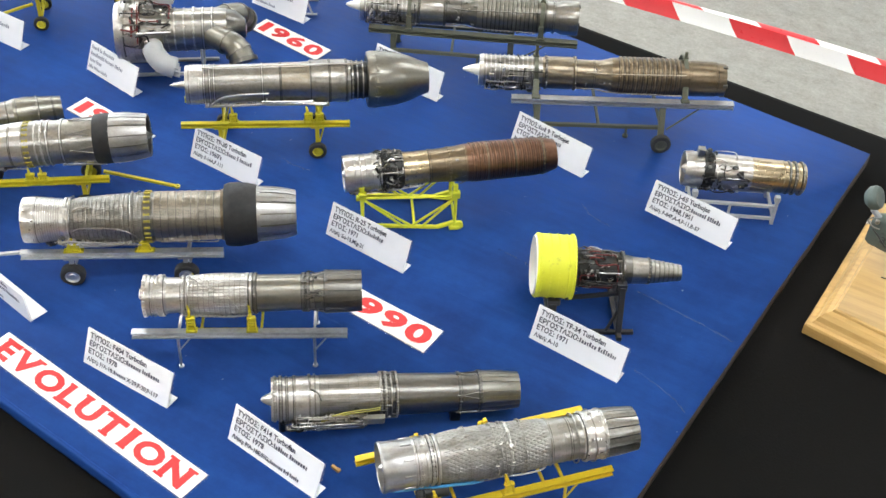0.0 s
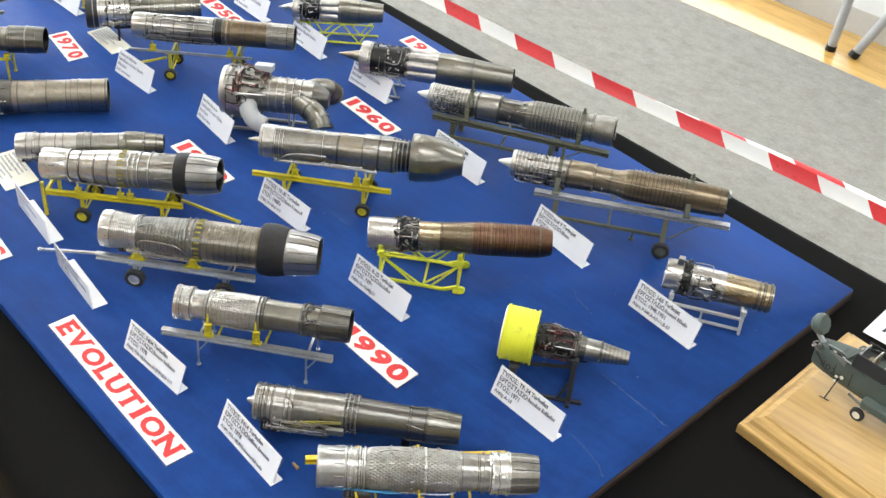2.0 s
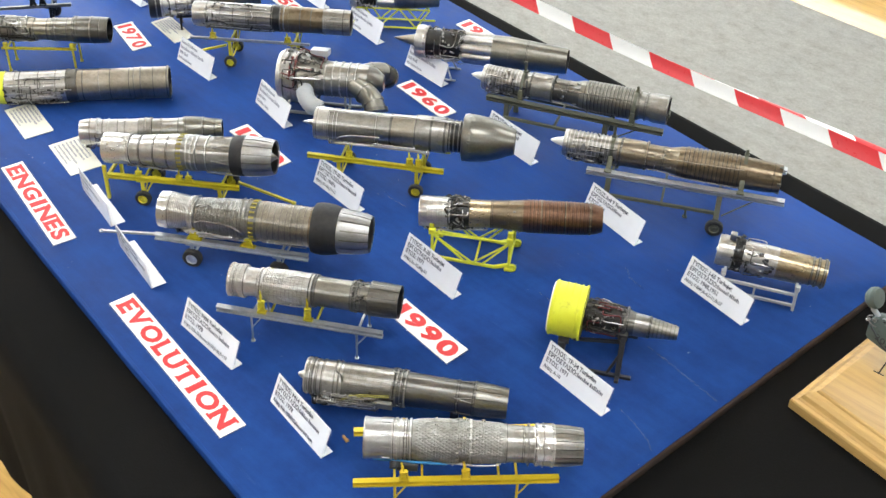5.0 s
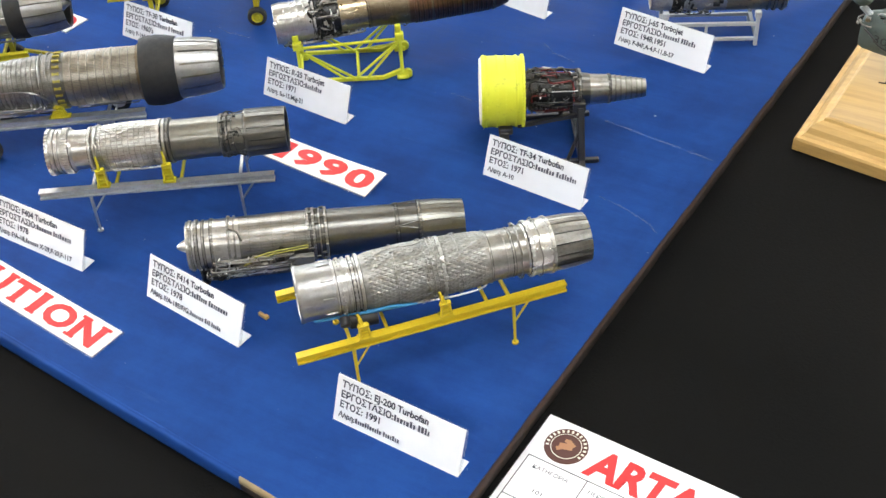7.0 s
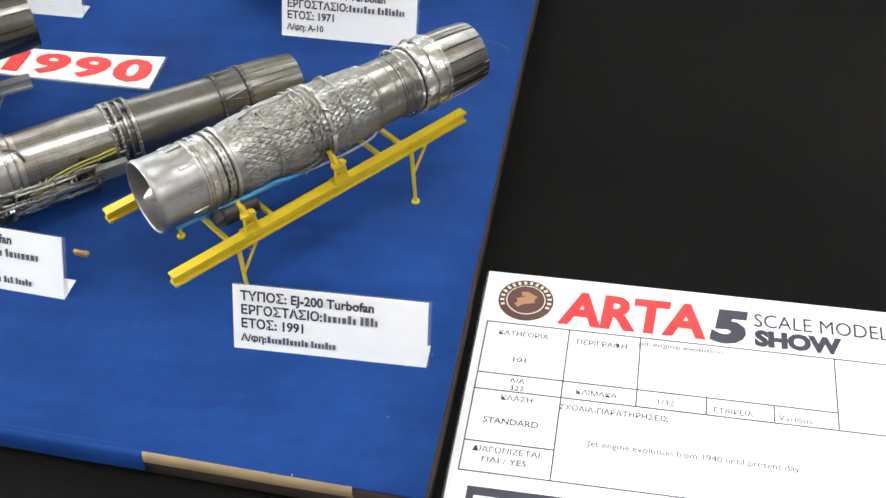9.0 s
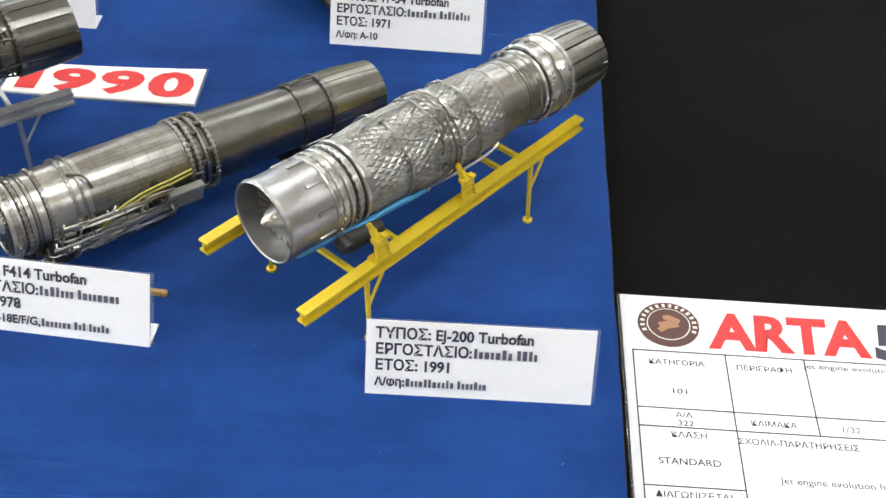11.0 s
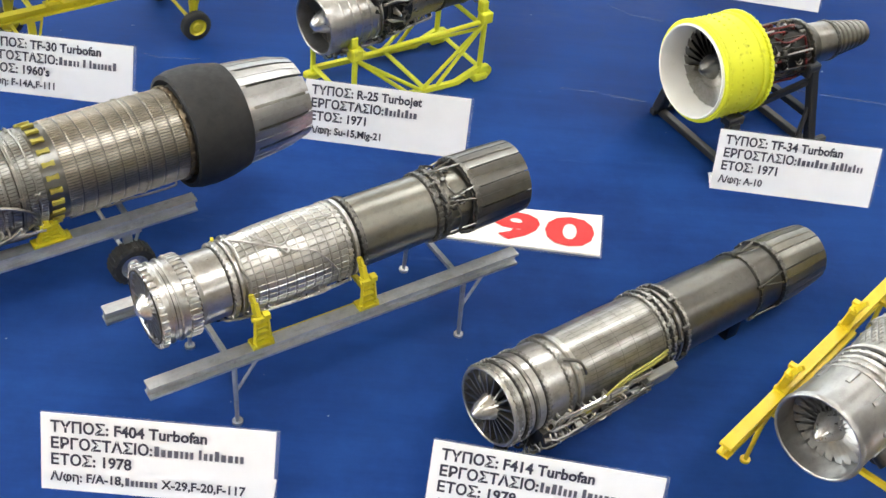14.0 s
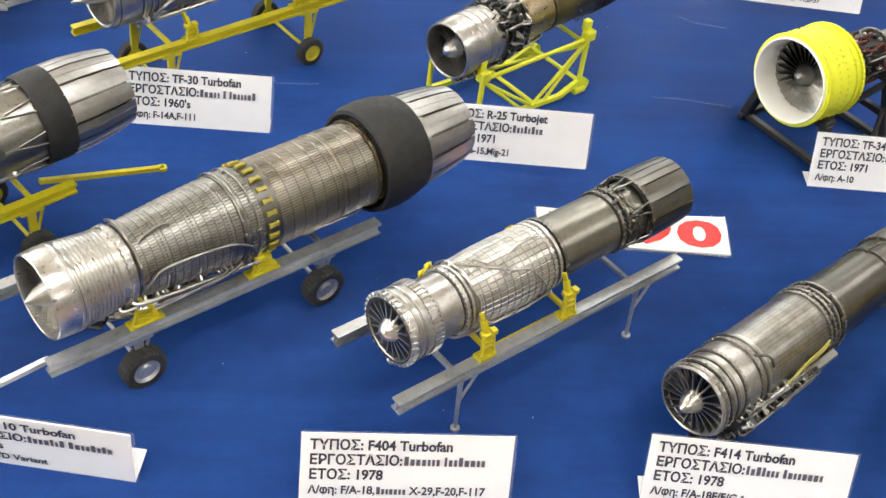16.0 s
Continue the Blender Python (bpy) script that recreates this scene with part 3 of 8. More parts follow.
def writing_bars(parent, words, x0, y, xh, mat, z, rng, base=Matrix(), most=None):
    """One line of writing as plain letter-sized bars; words gives the letters of each word. Returns where it ends."""
    bm, x = B(), x0
    for n in words:
        for i in range(n):
            w = xh * rng.uniform(0.34, 0.62)
            hh = xh * (1.42 if i == 0 or rng.random() < 0.22 else 1.0)
            if most and x + w > most:
                break
            box(bm, (x + w / 2, y + hh / 2, z), (w, hh, 0.0001))
            x += w + xh * 0.27
        x += xh * 0.42
    part("writing_bar", bm, mat, parent, "line of dark writing", base)["kind"] = "stuff"
    return x


def note_card(corner, w, h, ang, seed):
    t = thing("note_card", pose(*corner, ZB, 0, 0, ang), "cream note card with small dark writing, lying flat", "note card", "note cards lying flat")
    part("sheet", box(B(), (w / 2, h / 2, 0.0006), (w, h, 0.0008)), CREAM, t)
    rng = random.Random(seed)
    for i in range(7):
        writing_bars(t, [rng.randint(3, 9) for _ in range(5)], w * 0.08, h * (0.85 - 0.125 * i), h * 0.05, FADEINK, 0.00112, rng, most=w * rng.uniform(0.6, 0.92))


note_card((-0.485, 0.083), 0.0575, 0.0275, -11, 1)
note_card((-0.404, 0.082), 0.056, 0.030, -11, 2)
note_card((-0.534, 0.284), 0.054, 0.023, -8, 3)
note_card((-0.731, 0.146), 0.055, 0.023, -8, 4)


def name_card(corner, ang, w, h, lines, lean=22.0, foot=0.009):
    """A folded white card: a front face leaning back, with writing, and a short foot behind."""
    t = thing("name_card", pose(*corner, ZB, 0, 0, ang), "white folded card with black lettering, standing on the blue board", "name card", "name cards")
    th = 0.0005
    face = B()
    rot = Matrix.Rotation(radians(90 - lean), 4, "X")
    box(face, (w / 2, h / 2, -th / 2), (w, h, th))
    part("front_face", face, CARD, t, m=rot)
    part("foot", bevelled(box(B(), (w / 2, foot / 2 + 0.0008, 0.00035), (w, foot, th)), 0.0001, 1), CARD, t, "folded foot strip")
    film = B()
    box(film, (w / 2 + 0.0004, h / 2, -th - 0.0003), (w + 0.0014, h + 0.0008, 0.0002))
    part("laminate", film, FILM, t, "clear plastic laminate edge", rot)
    size, rng = h * 0.2, random.Random(int(corner[0] * 9000) + 77)
    for i, ln in enumerate(lines):
        y, x, sz = h * (0.775 - 0.215 * i), w * 0.04, size * (0.82 if i == 3 else 1.0)
        for seg in ln if isinstance(ln, tuple) else (ln,):
            if isinstance(seg, str):
                ob = lettering("lettering", seg, sz, INK, t, rot @ pose(x, y, 0.00025), bold=sz * 0.03)
                wide = max(v.co.x for v in ob.data.vertices)
                k = min(0.92, (w * 0.95 - x) / wide)
                for v in ob.data.vertices:
                    v.co.x *= k
                x += wide * k + sz * 0.12
            else:
                x = writing_bars(t, seg, x, y, sz * 0.46, FADEINK if lines is UNREAD else BARINK, 0.0003, rng, rot, w * 0.95)
    return t


UNREAD = [([5], [2, 8]), ([10], [7, 6]), ([4], [4]), ([4], [6, 5])]
FACT = "\u0395\u03a1\u0393\u039f\u03a3\u03a4\u0391\u03a3\u0399\u039f: "
TYPE, YEAR, PLANE = "\u03a4\u03a5\u03a0\u039f\u03a3: ", "\u0395\u03a4\u039f\u03a3: ", "\u0391/\u03c6\u03b7: "
name_card((0.1251, -0.0005), -3, 0.069, 0.0245, [TYPE + "EJ-200 Turbofan", (FACT, [7, 4]), YEAR + "1991", (PLANE, [11, 7])])
name_card((-0.0100, 0.0262), -7.8, 0.0675, 0.0245, [TYPE + "F414 Turbofan", (FACT, [7, 8]), YEAR + "1978", (PLANE + "F/A-18E/F/G,", [7, 3, 5])])
name_card((-0.1212, 0.0276), -2, 0.067, 0.0245, [TYPE + "F404 Turbofan", (FACT, [7, 8]), YEAR + "1978", (PLANE + "F/A-18,", [7], "X-29,F-20,F-117")])
name_card((0.103, 0.1925), -5, 0.064, 0.0245, [TYPE + "TF-34 Turbofan", (FACT, [7, 8]), YEAR + "1971", PLANE + "A-10"])
name_card((-0.062, 0.2055), -5, 0.066, 0.0245, [TYPE + "R-25 Turbojet", (FACT, [8]), YEAR + "1971", PLANE + "Su-15,Mig-21"])
name_card((-0.194, 0.223), -4, 0.062, 0.0245, [TYPE + "TF-30 Turbofan", (FACT, [5, 1, 7]), YEAR + "1960's", PLANE + "F-14A,F-111"])
name_card((0.117, 0.350), -8, 0.0655, 0.0245, [TYPE + "J-65 Turbojet", (FACT, [7, 6]), YEAR + "1948,1951", PLANE + "F-84F,A-4,F-11,B-57"])
name_card((-0.003, 0.370), -10, 0.0665, 0.0245, [(TYPE, [4], "9 Turbojet"), (FACT, [6]), (YEAR, [4]), ([4], [6, 3])])
name_card((-0.142, 0.3895), -6, 0.0665, 0.0245, [(TYPE, [4], "Turbojet"), (FACT, [6]), (YEAR, [4]), ([4], [6, 3])])
name_card((-0.2353, 0.0478), -11, 0.0645, 0.0245, [TYPE + "F110 Turbofan", (FACT, [7, 8]), YEAR + "80's", PLANE + "F-14B/D Variant"], -3.0, foot=0.012)
name_card((-0.3255, 0.0690), -11, 0.0645, 0.0245, UNREAD, -1.0, foot=0.012)
for c, a in (((-0.334, 0.2675), -10), ((-0.593, 0.107), -7), ((-0.681, 0.117), -12), ((-0.453, 0.260), -2), ((-0.285, 0.4225), -4), ((-0.39, 0.4365), -8), ((-0.487, 0.4425), -6), ((-0.566, 0.4415), -4), ((-0.683, 0.4445), -2), ((-0.628, 0.299), -3), ((-0.699, 0.3055), -3)):
    name_card(c, a, 0.057, 0.0245, UNREAD)

# ---- building kit for the model engines (lengths in millimetres along each engine's own axis) ----
MM = 0.001


def epart(parent, name, bm, mat, label="", m=None, kind="", smooth=True):
    bmesh.ops.scale(bm, vec=(MM, MM, MM), verts=bm.verts)
    ob = part(name, bm, mat, parent, label, m, smooth)
    if kind:
        ob["kind"] = kind
    return ob


def axis_pose(front, rear):
    a, b = Vector(front), Vector(rear)
    return Matrix.Translation(a) @ (b - a).to_track_quat("X", "Z").to_matrix().to_4x4()


def engine(front, rear, h0, h1, label):
    """An engine whose x axis runs from the middle of its front face to the middle of its rear; returns it and its length in mm."""
    a, b = (*front, ZB + h0), (*rear, ZB + h1)
    e = thing("jet_engine_model", axis_pose(a, b), label, "model engine", "model jet engines on the board")
    return e, (Vector(b) - Vector(a)).length / MM


def radius_at(prof, x):
    for (x0, r0), (x1, r1) in zip(prof, prof[1:]):
        if x0 <= x <= x1:
            return r0 + (r1 - r0) * (x - x0) / max(x1 - x0, 1e-6)
    return prof[0][1] if x < prof[0][0] else prof[-1][1]


def polar(x, r, a):
    return (x, -r * math.cos(radians(a)), r * math.sin(radians(a)))


def shell(e, name, prof, mat, label="", n=48):
    """A round casing with turned-in ends."""
    p = [(prof[0][0], prof[0][1] - 1.2), *prof, (prof[-1][0], prof[-1][1] - 1.2)]
    return epart(e, name, lathe(B(), p, n), mat, label)


def inlet(e, prof, depth, mat, label="", n=48, wall=0.7):
    """An open front: outer skin, rounded lip and inner wall back to depth."""
    x0, r0 = prof[0]
    p = [(prof[-1][0], prof[-1][1] - 1.2), *prof[::-1], (x0 - 0.35, r0 - wall * 0.3), (x0 - 0.35, r0 - wall * 0.7), (x0, r0 - wall), (depth, r0 - wall - 0.5)]
    return epart(e, "inlet", lathe(B(), p, n), mat, label)


def flange(e, x, r, mat, w=1.0, h=0.9, bolts=0, bolt=0.7, label=""):
    if bolts:
        v, t = w / 2 + 0.28, r + h * 0.8 + bolt * 0.55
        low = [(x - w / 2, r - 0.3), (x - w / 2, r + h * 0.8), (x - w * 0.3, r + h), (x + w * 0.3, r + h), (x + w / 2, r + h * 0.8), (x + w / 2, r - 0.3)]
        high = [(x - v, r - 0.3), (x - v, t - 0.1), (x - v + 0.1, t), (x + v - 0.1, t), (x + v, t - 0.1), (x + v, r - 0.3)]
        bm = toothed(B(), low, high, bolts)
    else:
        bm = hoop(B(), x, r, w, h, 48)
    ob = epart(e, "flange", bm, mat, label)
    # thin dark wash along its foot: crease shading put into the colour
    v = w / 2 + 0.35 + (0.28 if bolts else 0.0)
    epart(ob, "crease_wash", lathe(B(), [(x - v, r - 0.3), (x - v, r + 0.16), (x + v, r + 0.16), (x + v, r - 0.3)], 48), CREASEWASH, "thin dark wash that paints in crease shading")
    return ob


def spinner(e, x, r, l, mat, label="", blunt=0.5):
    prof = [(x - l, 0)] + [(x - l + l * u, r * (u ** blunt)) for u in (0.04, 0.12, 0.25, 0.45, 0.7, 1.0)]
    return epart(e, "spinner", lathe(B(), prof, 24), mat, label)


def fan(e, x, r, hub, n, mat, twist=28, chord=3.4, thick=0.35, disc=None):
    """Blades, each a twisted leaf of its own, before a dark disc."""
    epart(e, "fan_disc", lathe(B(), [(x + 3.4, 0), (x + 3.4, r + 0.6), (x + 3.8, r + 0.6)], 40), disc or DARKMETAL)
    bm, rows = B(), []
    for k in range(5):
        u = k / 4
        rr, a = hub * 0.9 + (r - hub * 0.9) * u, radians(twist * (0.5 + u))
        w = chord * (0.7 + 0.3 * u)
        rows.append([bm.verts.new((x + 1.6 + math.cos(a) * s * w / 2 - math.sin(a) * o, math.sin(a) * s * w / 2 + math.cos(a) * o, rr)) for s, o in ((-1, 0), (0, thick / 2), (1, 0), (0, -thick / 2))])
    for a, b in zip(rows, rows[1:]):
        for i in range(4):
            bm.faces.new((a[i], a[(i + 1) % 4], b[(i + 1) % 4], b[i]))
    bm.faces.new(rows[-1])
    bmesh.ops.scale(bm, vec=(MM, MM, MM), verts=bm.verts)
    me = finish("fan_blade", bm, mat)
    for i in range(n):
        ob = new("fan_blade", me)
        ob.parent, ob.matrix_basis = e, Matrix.Rotation(2 * math.pi * i / n, 4, "X")


def guide_vanes(e, x, r0, r1, n, mat, w=0.55, depth=2.2):
    """Straight struts from hub to ring, each a blade of its own."""
    bm = box(B(), (x, 0, (r0 + r1) / 2), (depth, w, r1 - r0))
    bmesh.ops.scale(bm, vec=(MM, MM, MM), verts=bm.verts)
    me = finish("guide_vane", bm, mat)
    for i in range(n):
        ob = new("guide_vane", me)
        ob.parent, ob.matrix_basis = e, Matrix.Rotation(2 * math.pi * i / n, 4, "X")


def petals(e, prof, n, mat, cover=0.9, thick=0.7, liner=None, label="", seal=0.45, seal_mat=None):
    """Nozzle flaps: n curved leaves with a recessed seal ring behind the gaps."""
    span = 360.0 / n * cover
    bm = B()
    a0 = -span / 2
    k = 4
    outer = [[bm.verts.new(polar(x, r, a0 + span * i / k)) for i in range(k + 1)] for x, r in prof]
    inner = [[bm.verts.new(polar(x, r - thick, a0 + span * i / k)) for i in range(k + 1)] for x, r in prof]
    for s, flip in ((outer, False), (inner, True)):
        for p, q in zip(s, s[1:]):
            for i in range(k):
                f = (p[i], q[i], q[i + 1], p[i + 1])
                bm.faces.new(f[::-1] if flip else f)
    for p, q in ((outer[0], inner[0]), (inner[-1], outer[-1])):
        for i in range(k):
            bm.faces.new((p[i], p[i + 1], q[i + 1], q[i]))
    for j in range(len(prof) - 1):
        bm.faces.new((outer[j][0], inner[j][0], inner[j + 1][0], outer[j + 1][0]))
        bm.faces.new((inner[j][k], outer[j][k], outer[j + 1][k], inner[j + 1][k]))
    # raised spine along the leaf
    for (x0, r0), (x1, r1) in zip(prof, prof[1:]):
        if x1 - x0 > 2:
            bar(bm, polar(x0 + 0.4, r0, 0), polar(x1 - 0.4, r1, 0), 0.35, 0.3)
    bmesh.ops.scale(bm, vec=(MM, MM, MM), verts=bm.verts)
    me = finish("nozzle_petal", bm, mat)
    for i in range(n):
        ob = new("nozzle_petal", me)
        ob.parent, ob.matrix_basis = e, Matrix.Rotation(2 * math.pi * i / n, 4, "X")
    x1, r1 = prof[-1]
    lin = [(x, r - thick - seal) for x, r in prof[:-1]] + [(x1 - 0.8, r1 - thick - seal), (x1 - 1.2, r1 - thick - seal - 0.6), (prof[0][0], prof[0][1] - thick - seal - 1.2), (prof[0][0] - 2, 0)]
    epart(e, "nozzle_liner", lathe(B(), lin, 40), seal_mat or DARKMETAL, label or "dark inner nozzle liner")


def surface_pads(e, name, prof, x0, x1, nx, na, mat, lift=0.35, gap=0.35, a0=0.0, a1=360.0, brick=0.0, label="", slope=0.0):
    """Small raised plates in rows round the casing, all one skin."""
    bm = B()
    dx, da = (x1 - x0) / nx, (a1 - a0) / na
    for i in range(nx):
        for j in range(na):
            xa, xb = x0 + i * dx + gap / 2, x0 + (i + 1) * dx - gap / 2
            ra, rb = radius_at(prof, xa), radius_at(prof, xb)
            ga = math.degrees(gap / max(ra, 1)) / 2
            b0 = a0 + (j + (brick if i % 2 else 0)) * da + ga
            b1 = a0 + (j + 1 + (brick if i % 2 else 0)) * da - ga
            bot = [bm.verts.new(polar(x, r, a)) for x, r, a in ((xa, ra - 0.05, b0), (xb, rb - 0.05, b0), (xb, rb - 0.05, b1), (xa, ra - 0.05, b1))]
            c = 0.12 * (b1 - b0)
            d = 0.12 * (xb - xa)
            top = [bm.verts.new(polar(x, r, a)) for x, r, a in ((xa + d, ra + lift, b0 + c), (xb - d, rb + lift + slope, b0 + c), (xb - d, rb + lift + slope, b1 - c), (xa + d, ra + lift, b1 - c))]
            bm.faces.new(top)
            for k in range(4):
                bm.faces.new((bot[k], bot[(k + 1) % 4], top[(k + 1) % 4], top[k]))
    return epart(e, name, bm, mat, label, kind="stuff", smooth=False)


def quilt(e, prof, x0, x1, nx, na, mat, lift=0.4, label="", seed=1):
    """Padded heat blanket: rows of small raised diamonds, a little uneven, all one skin."""
    rng = random.Random(seed)
    bm = B()
    dx, da = (x1 - x0) / nx, 360.0 / na
    for i in range(2 * nx - 1):
        xc = x0 + (i + 1) * dx / 2
        for j in range(na):
            a = (j + (0.5 if i % 2 else 0.0)) * da
            h = lift * rng.uniform(0.6, 1.2)
            rim = [bm.verts.new(polar(x, radius_at(prof, x) + 0.02, b)) for x, b in ((xc - dx * 0.47, a), (xc, a + da * 0.47), (xc + dx * 0.47, a), (xc, a - da * 0.47))]
            top = [bm.verts.new(polar(x, radius_at(prof, x) + h, b)) for x, b in ((xc - dx * 0.2, a), (xc, a + da * 0.2), (xc + dx * 0.2, a), (xc, a - da * 0.2))]
            for q in range(4):
                bm.faces.new((rim[q], top[q], top[(q + 1) % 4], rim[(q + 1) % 4]))
            bm.faces.new(top[::-1])
    bmesh.ops.recalc_face_normals(bm, faces=bm.faces)
    return epart(e, "quilting", bm, mat, label, kind="stuff", smooth=False)


def hoop_wire(e, prof, x, r, mat, seed, wander=0.9, a0=-170.0, a1=170.0, off=0.7, clips=5):
    """A wire bent round the casing, a little crooked, held down by small clips."""
    rng = random.Random(seed)
    path = [(x + rng.uniform(-wander, wander), a0 + (a1 - a0) * i / 22, off + rng.uniform(-0.15, 0.35)) for i in range(23)]
    pipe(e, prof, [(path[0][0], a0 - 4, -0.2)] + path + [(path[-1][0], a1 + 4, -0.2)], r, mat, label="thin wire hoop")
    for i in range(clips):
        xx, a, o = path[rng.randint(1, 21)]
        rr = radius_at(prof, xx)
        epart(e, "clip", bevelled(box(B(), polar(xx, rr + 0.5, a), (2.2, 1.4, 1.3), Matrix.Rotation(radians(90 - a), 4, "X")), 0.25, 1), mat)


def engraved_grid(e, prof, x0, x1, nx, na, mat, w=0.16):
    """Thin panel lines in a dark wash over a smooth casing: rings and lengthwise lines, all one skin."""
    bm = B()
    steps = 8
    for j in range(na):
        a, da = 360.0 * j / na, math.degrees(w / 2 / radius_at(prof, x0))
        rows = []
        for i in range(steps + 1):
            x = x0 + (x1 - x0) * i / steps
            rr = radius_at(prof, x) + 0.035
            rows.append((bm.verts.new(polar(x, rr, a - da)), bm.verts.new(polar(x, rr, a + da))))
        for p, q in zip(rows, rows[1:]):
            bm.faces.new((p[0], q[0], q[1], p[1]))
    for i in range(nx + 1):
        x = x0 + (x1 - x0) * i / nx
        lathe(bm, [(x - w / 2, radius_at(prof, x) + 0.04), (x + w / 2, radius_at(prof, x) + 0.04)], 66)
    return epart(e, "panel_seam", bm, mat, "fine dark engraved panel seam", kind="stuff")


def ribs(e, prof, x0, x1, n, mat, w=0.8, h=0.45, label=""):
    """Rings along a casing, each one a piece of its own."""
    for i in range(n):
        x = x0 + (x1 - x0) * (i + 0.5) / n
        epart(e, "rib", hoop(B(), x, radius_at(prof, x), w, h, 40), mat, label)


def pipe(e, prof, path, r, mat, name="pipe", label=""):
    """A pipe over the casing: path of (x, angle, stand-off)."""
    pts = [polar(x, radius_at(prof, x) + o, a) for x, a, o in path]
    return epart(e, name, tube(B(), pts, r, 6, 3), mat, label)


def plumbing(e, prof, x0, x1, a0, a1, n, r, mats, seed, off=0.8):
    """Pipes that wander over the casing in axial runs and short round steps."""
    rng = random.Random(seed)
    for i in range(n):
        x, a = rng.uniform(x0, x0 + (x1 - x0) * 0.5), rng.uniform(a0, a1)
        path = [(x, a, -0.2), (x + 0.6, a, off)]
        for _ in range(rng.randint(2, 4)):
            if rng.random() < 0.55:
                x = min(x1, x + rng.uniform(0.15, 0.4) * (x1 - x0))
            else:
                a = max(a0, min(a1, a + rng.uniform(-0.45, 0.45) * (a1 - a0)))
                x = min(x1, x + 0.8)
            path.append((x, a, off + rng.uniform(-0.1, 0.5)))
        path.append((path[-1][0] + 0.5, path[-1][1], -0.2))
        pipe(e, prof, path, r * rng.uniform(0.8, 1.25), mats[i % len(mats)])


def fittings(e, prof, x0, x1, a0, a1, n, size, mats, seed, off=0.6):
    """Small boxes, drums and elbows that crowd an accessory zone."""
    rng = random.Random(seed)
    for i in range(n):
        x, a, s = rng.uniform(x0, x1), rng.uniform(a0, a1), size * rng.uniform(0.6, 1.3)
        r = radius_at(prof, x) + off + rng.uniform(0, 0.5) * s
        c, rot = polar(x, r, a), Matrix.Rotation(radians(90 - a), 4, "X")
        bm, k = B(), rng.random()
        if k < 0.45:
            box(bm, (0, 0, 0), (s * rng.uniform(0.9, 1.8), s, s * 0.8))
            bevelled(bm, s * 0.12, 1)
            studs(bm, s * 0.3, s * 0.42, 4, s * 0.14)
        elif k < 0.8:
            d = Vector((rng.uniform(-1, 1), rng.uniform(-1, 1), 0.2)).normalized() * s * 0.9
            rod(bm, -d, d, s * 0.42, 12)
            rod(bm, d, d * 1.4, s * 0.25, 10)
            rod(bm, -d * 1.15, -d, s * 0.5, 12)
        else:
            tube(bm, [(-s, 0, -0.3 * s), (-s * 0.5, 0, s * 0.5), (s * 0.4, s * 0.5, s * 0.4), (s, s * 0.6, -0.3 * s)], s * 0.18, 6)
        bmesh.ops.transform(bm, matrix=Matrix.Translation(c) @ rot, verts=bm.verts)
        epart(e, "fitting", bm, mats[i % len(mats)])


def nozzle_struts(e, x0, x1, r0, r1, n, mat, a0=0.0):
    """Pairs of actuator rods in V shape round the nozzle hinge."""
    for i in range(n):
        a = a0 + 360.0 * i / n
        bm = B()
        for d in (-9, 9):
            rod(bm, polar(x0, r0 + 0.7, a), polar(x1, r1 + 0.7, a + d), 0.38, 6)
        rod(bm, polar(x0 - 2.5, r0 + 0.6, a), polar(x0 + 0.3, r0 + 0.7, a), 0.6, 8)
        box(bm, polar(x0, r0 + 0.5, a), (1.2, 1.6, 1.2), Matrix.Rotation(radians(-a), 4, "X"))
        epart(e, "actuator", bm, mat)


# ---- stands ----
def stand_thing(origin, ang, label, category="stand"):
    return thing("engine_stand", pose(*origin, ZB, 0, 0, ang), label, category, "stands under the model engines")


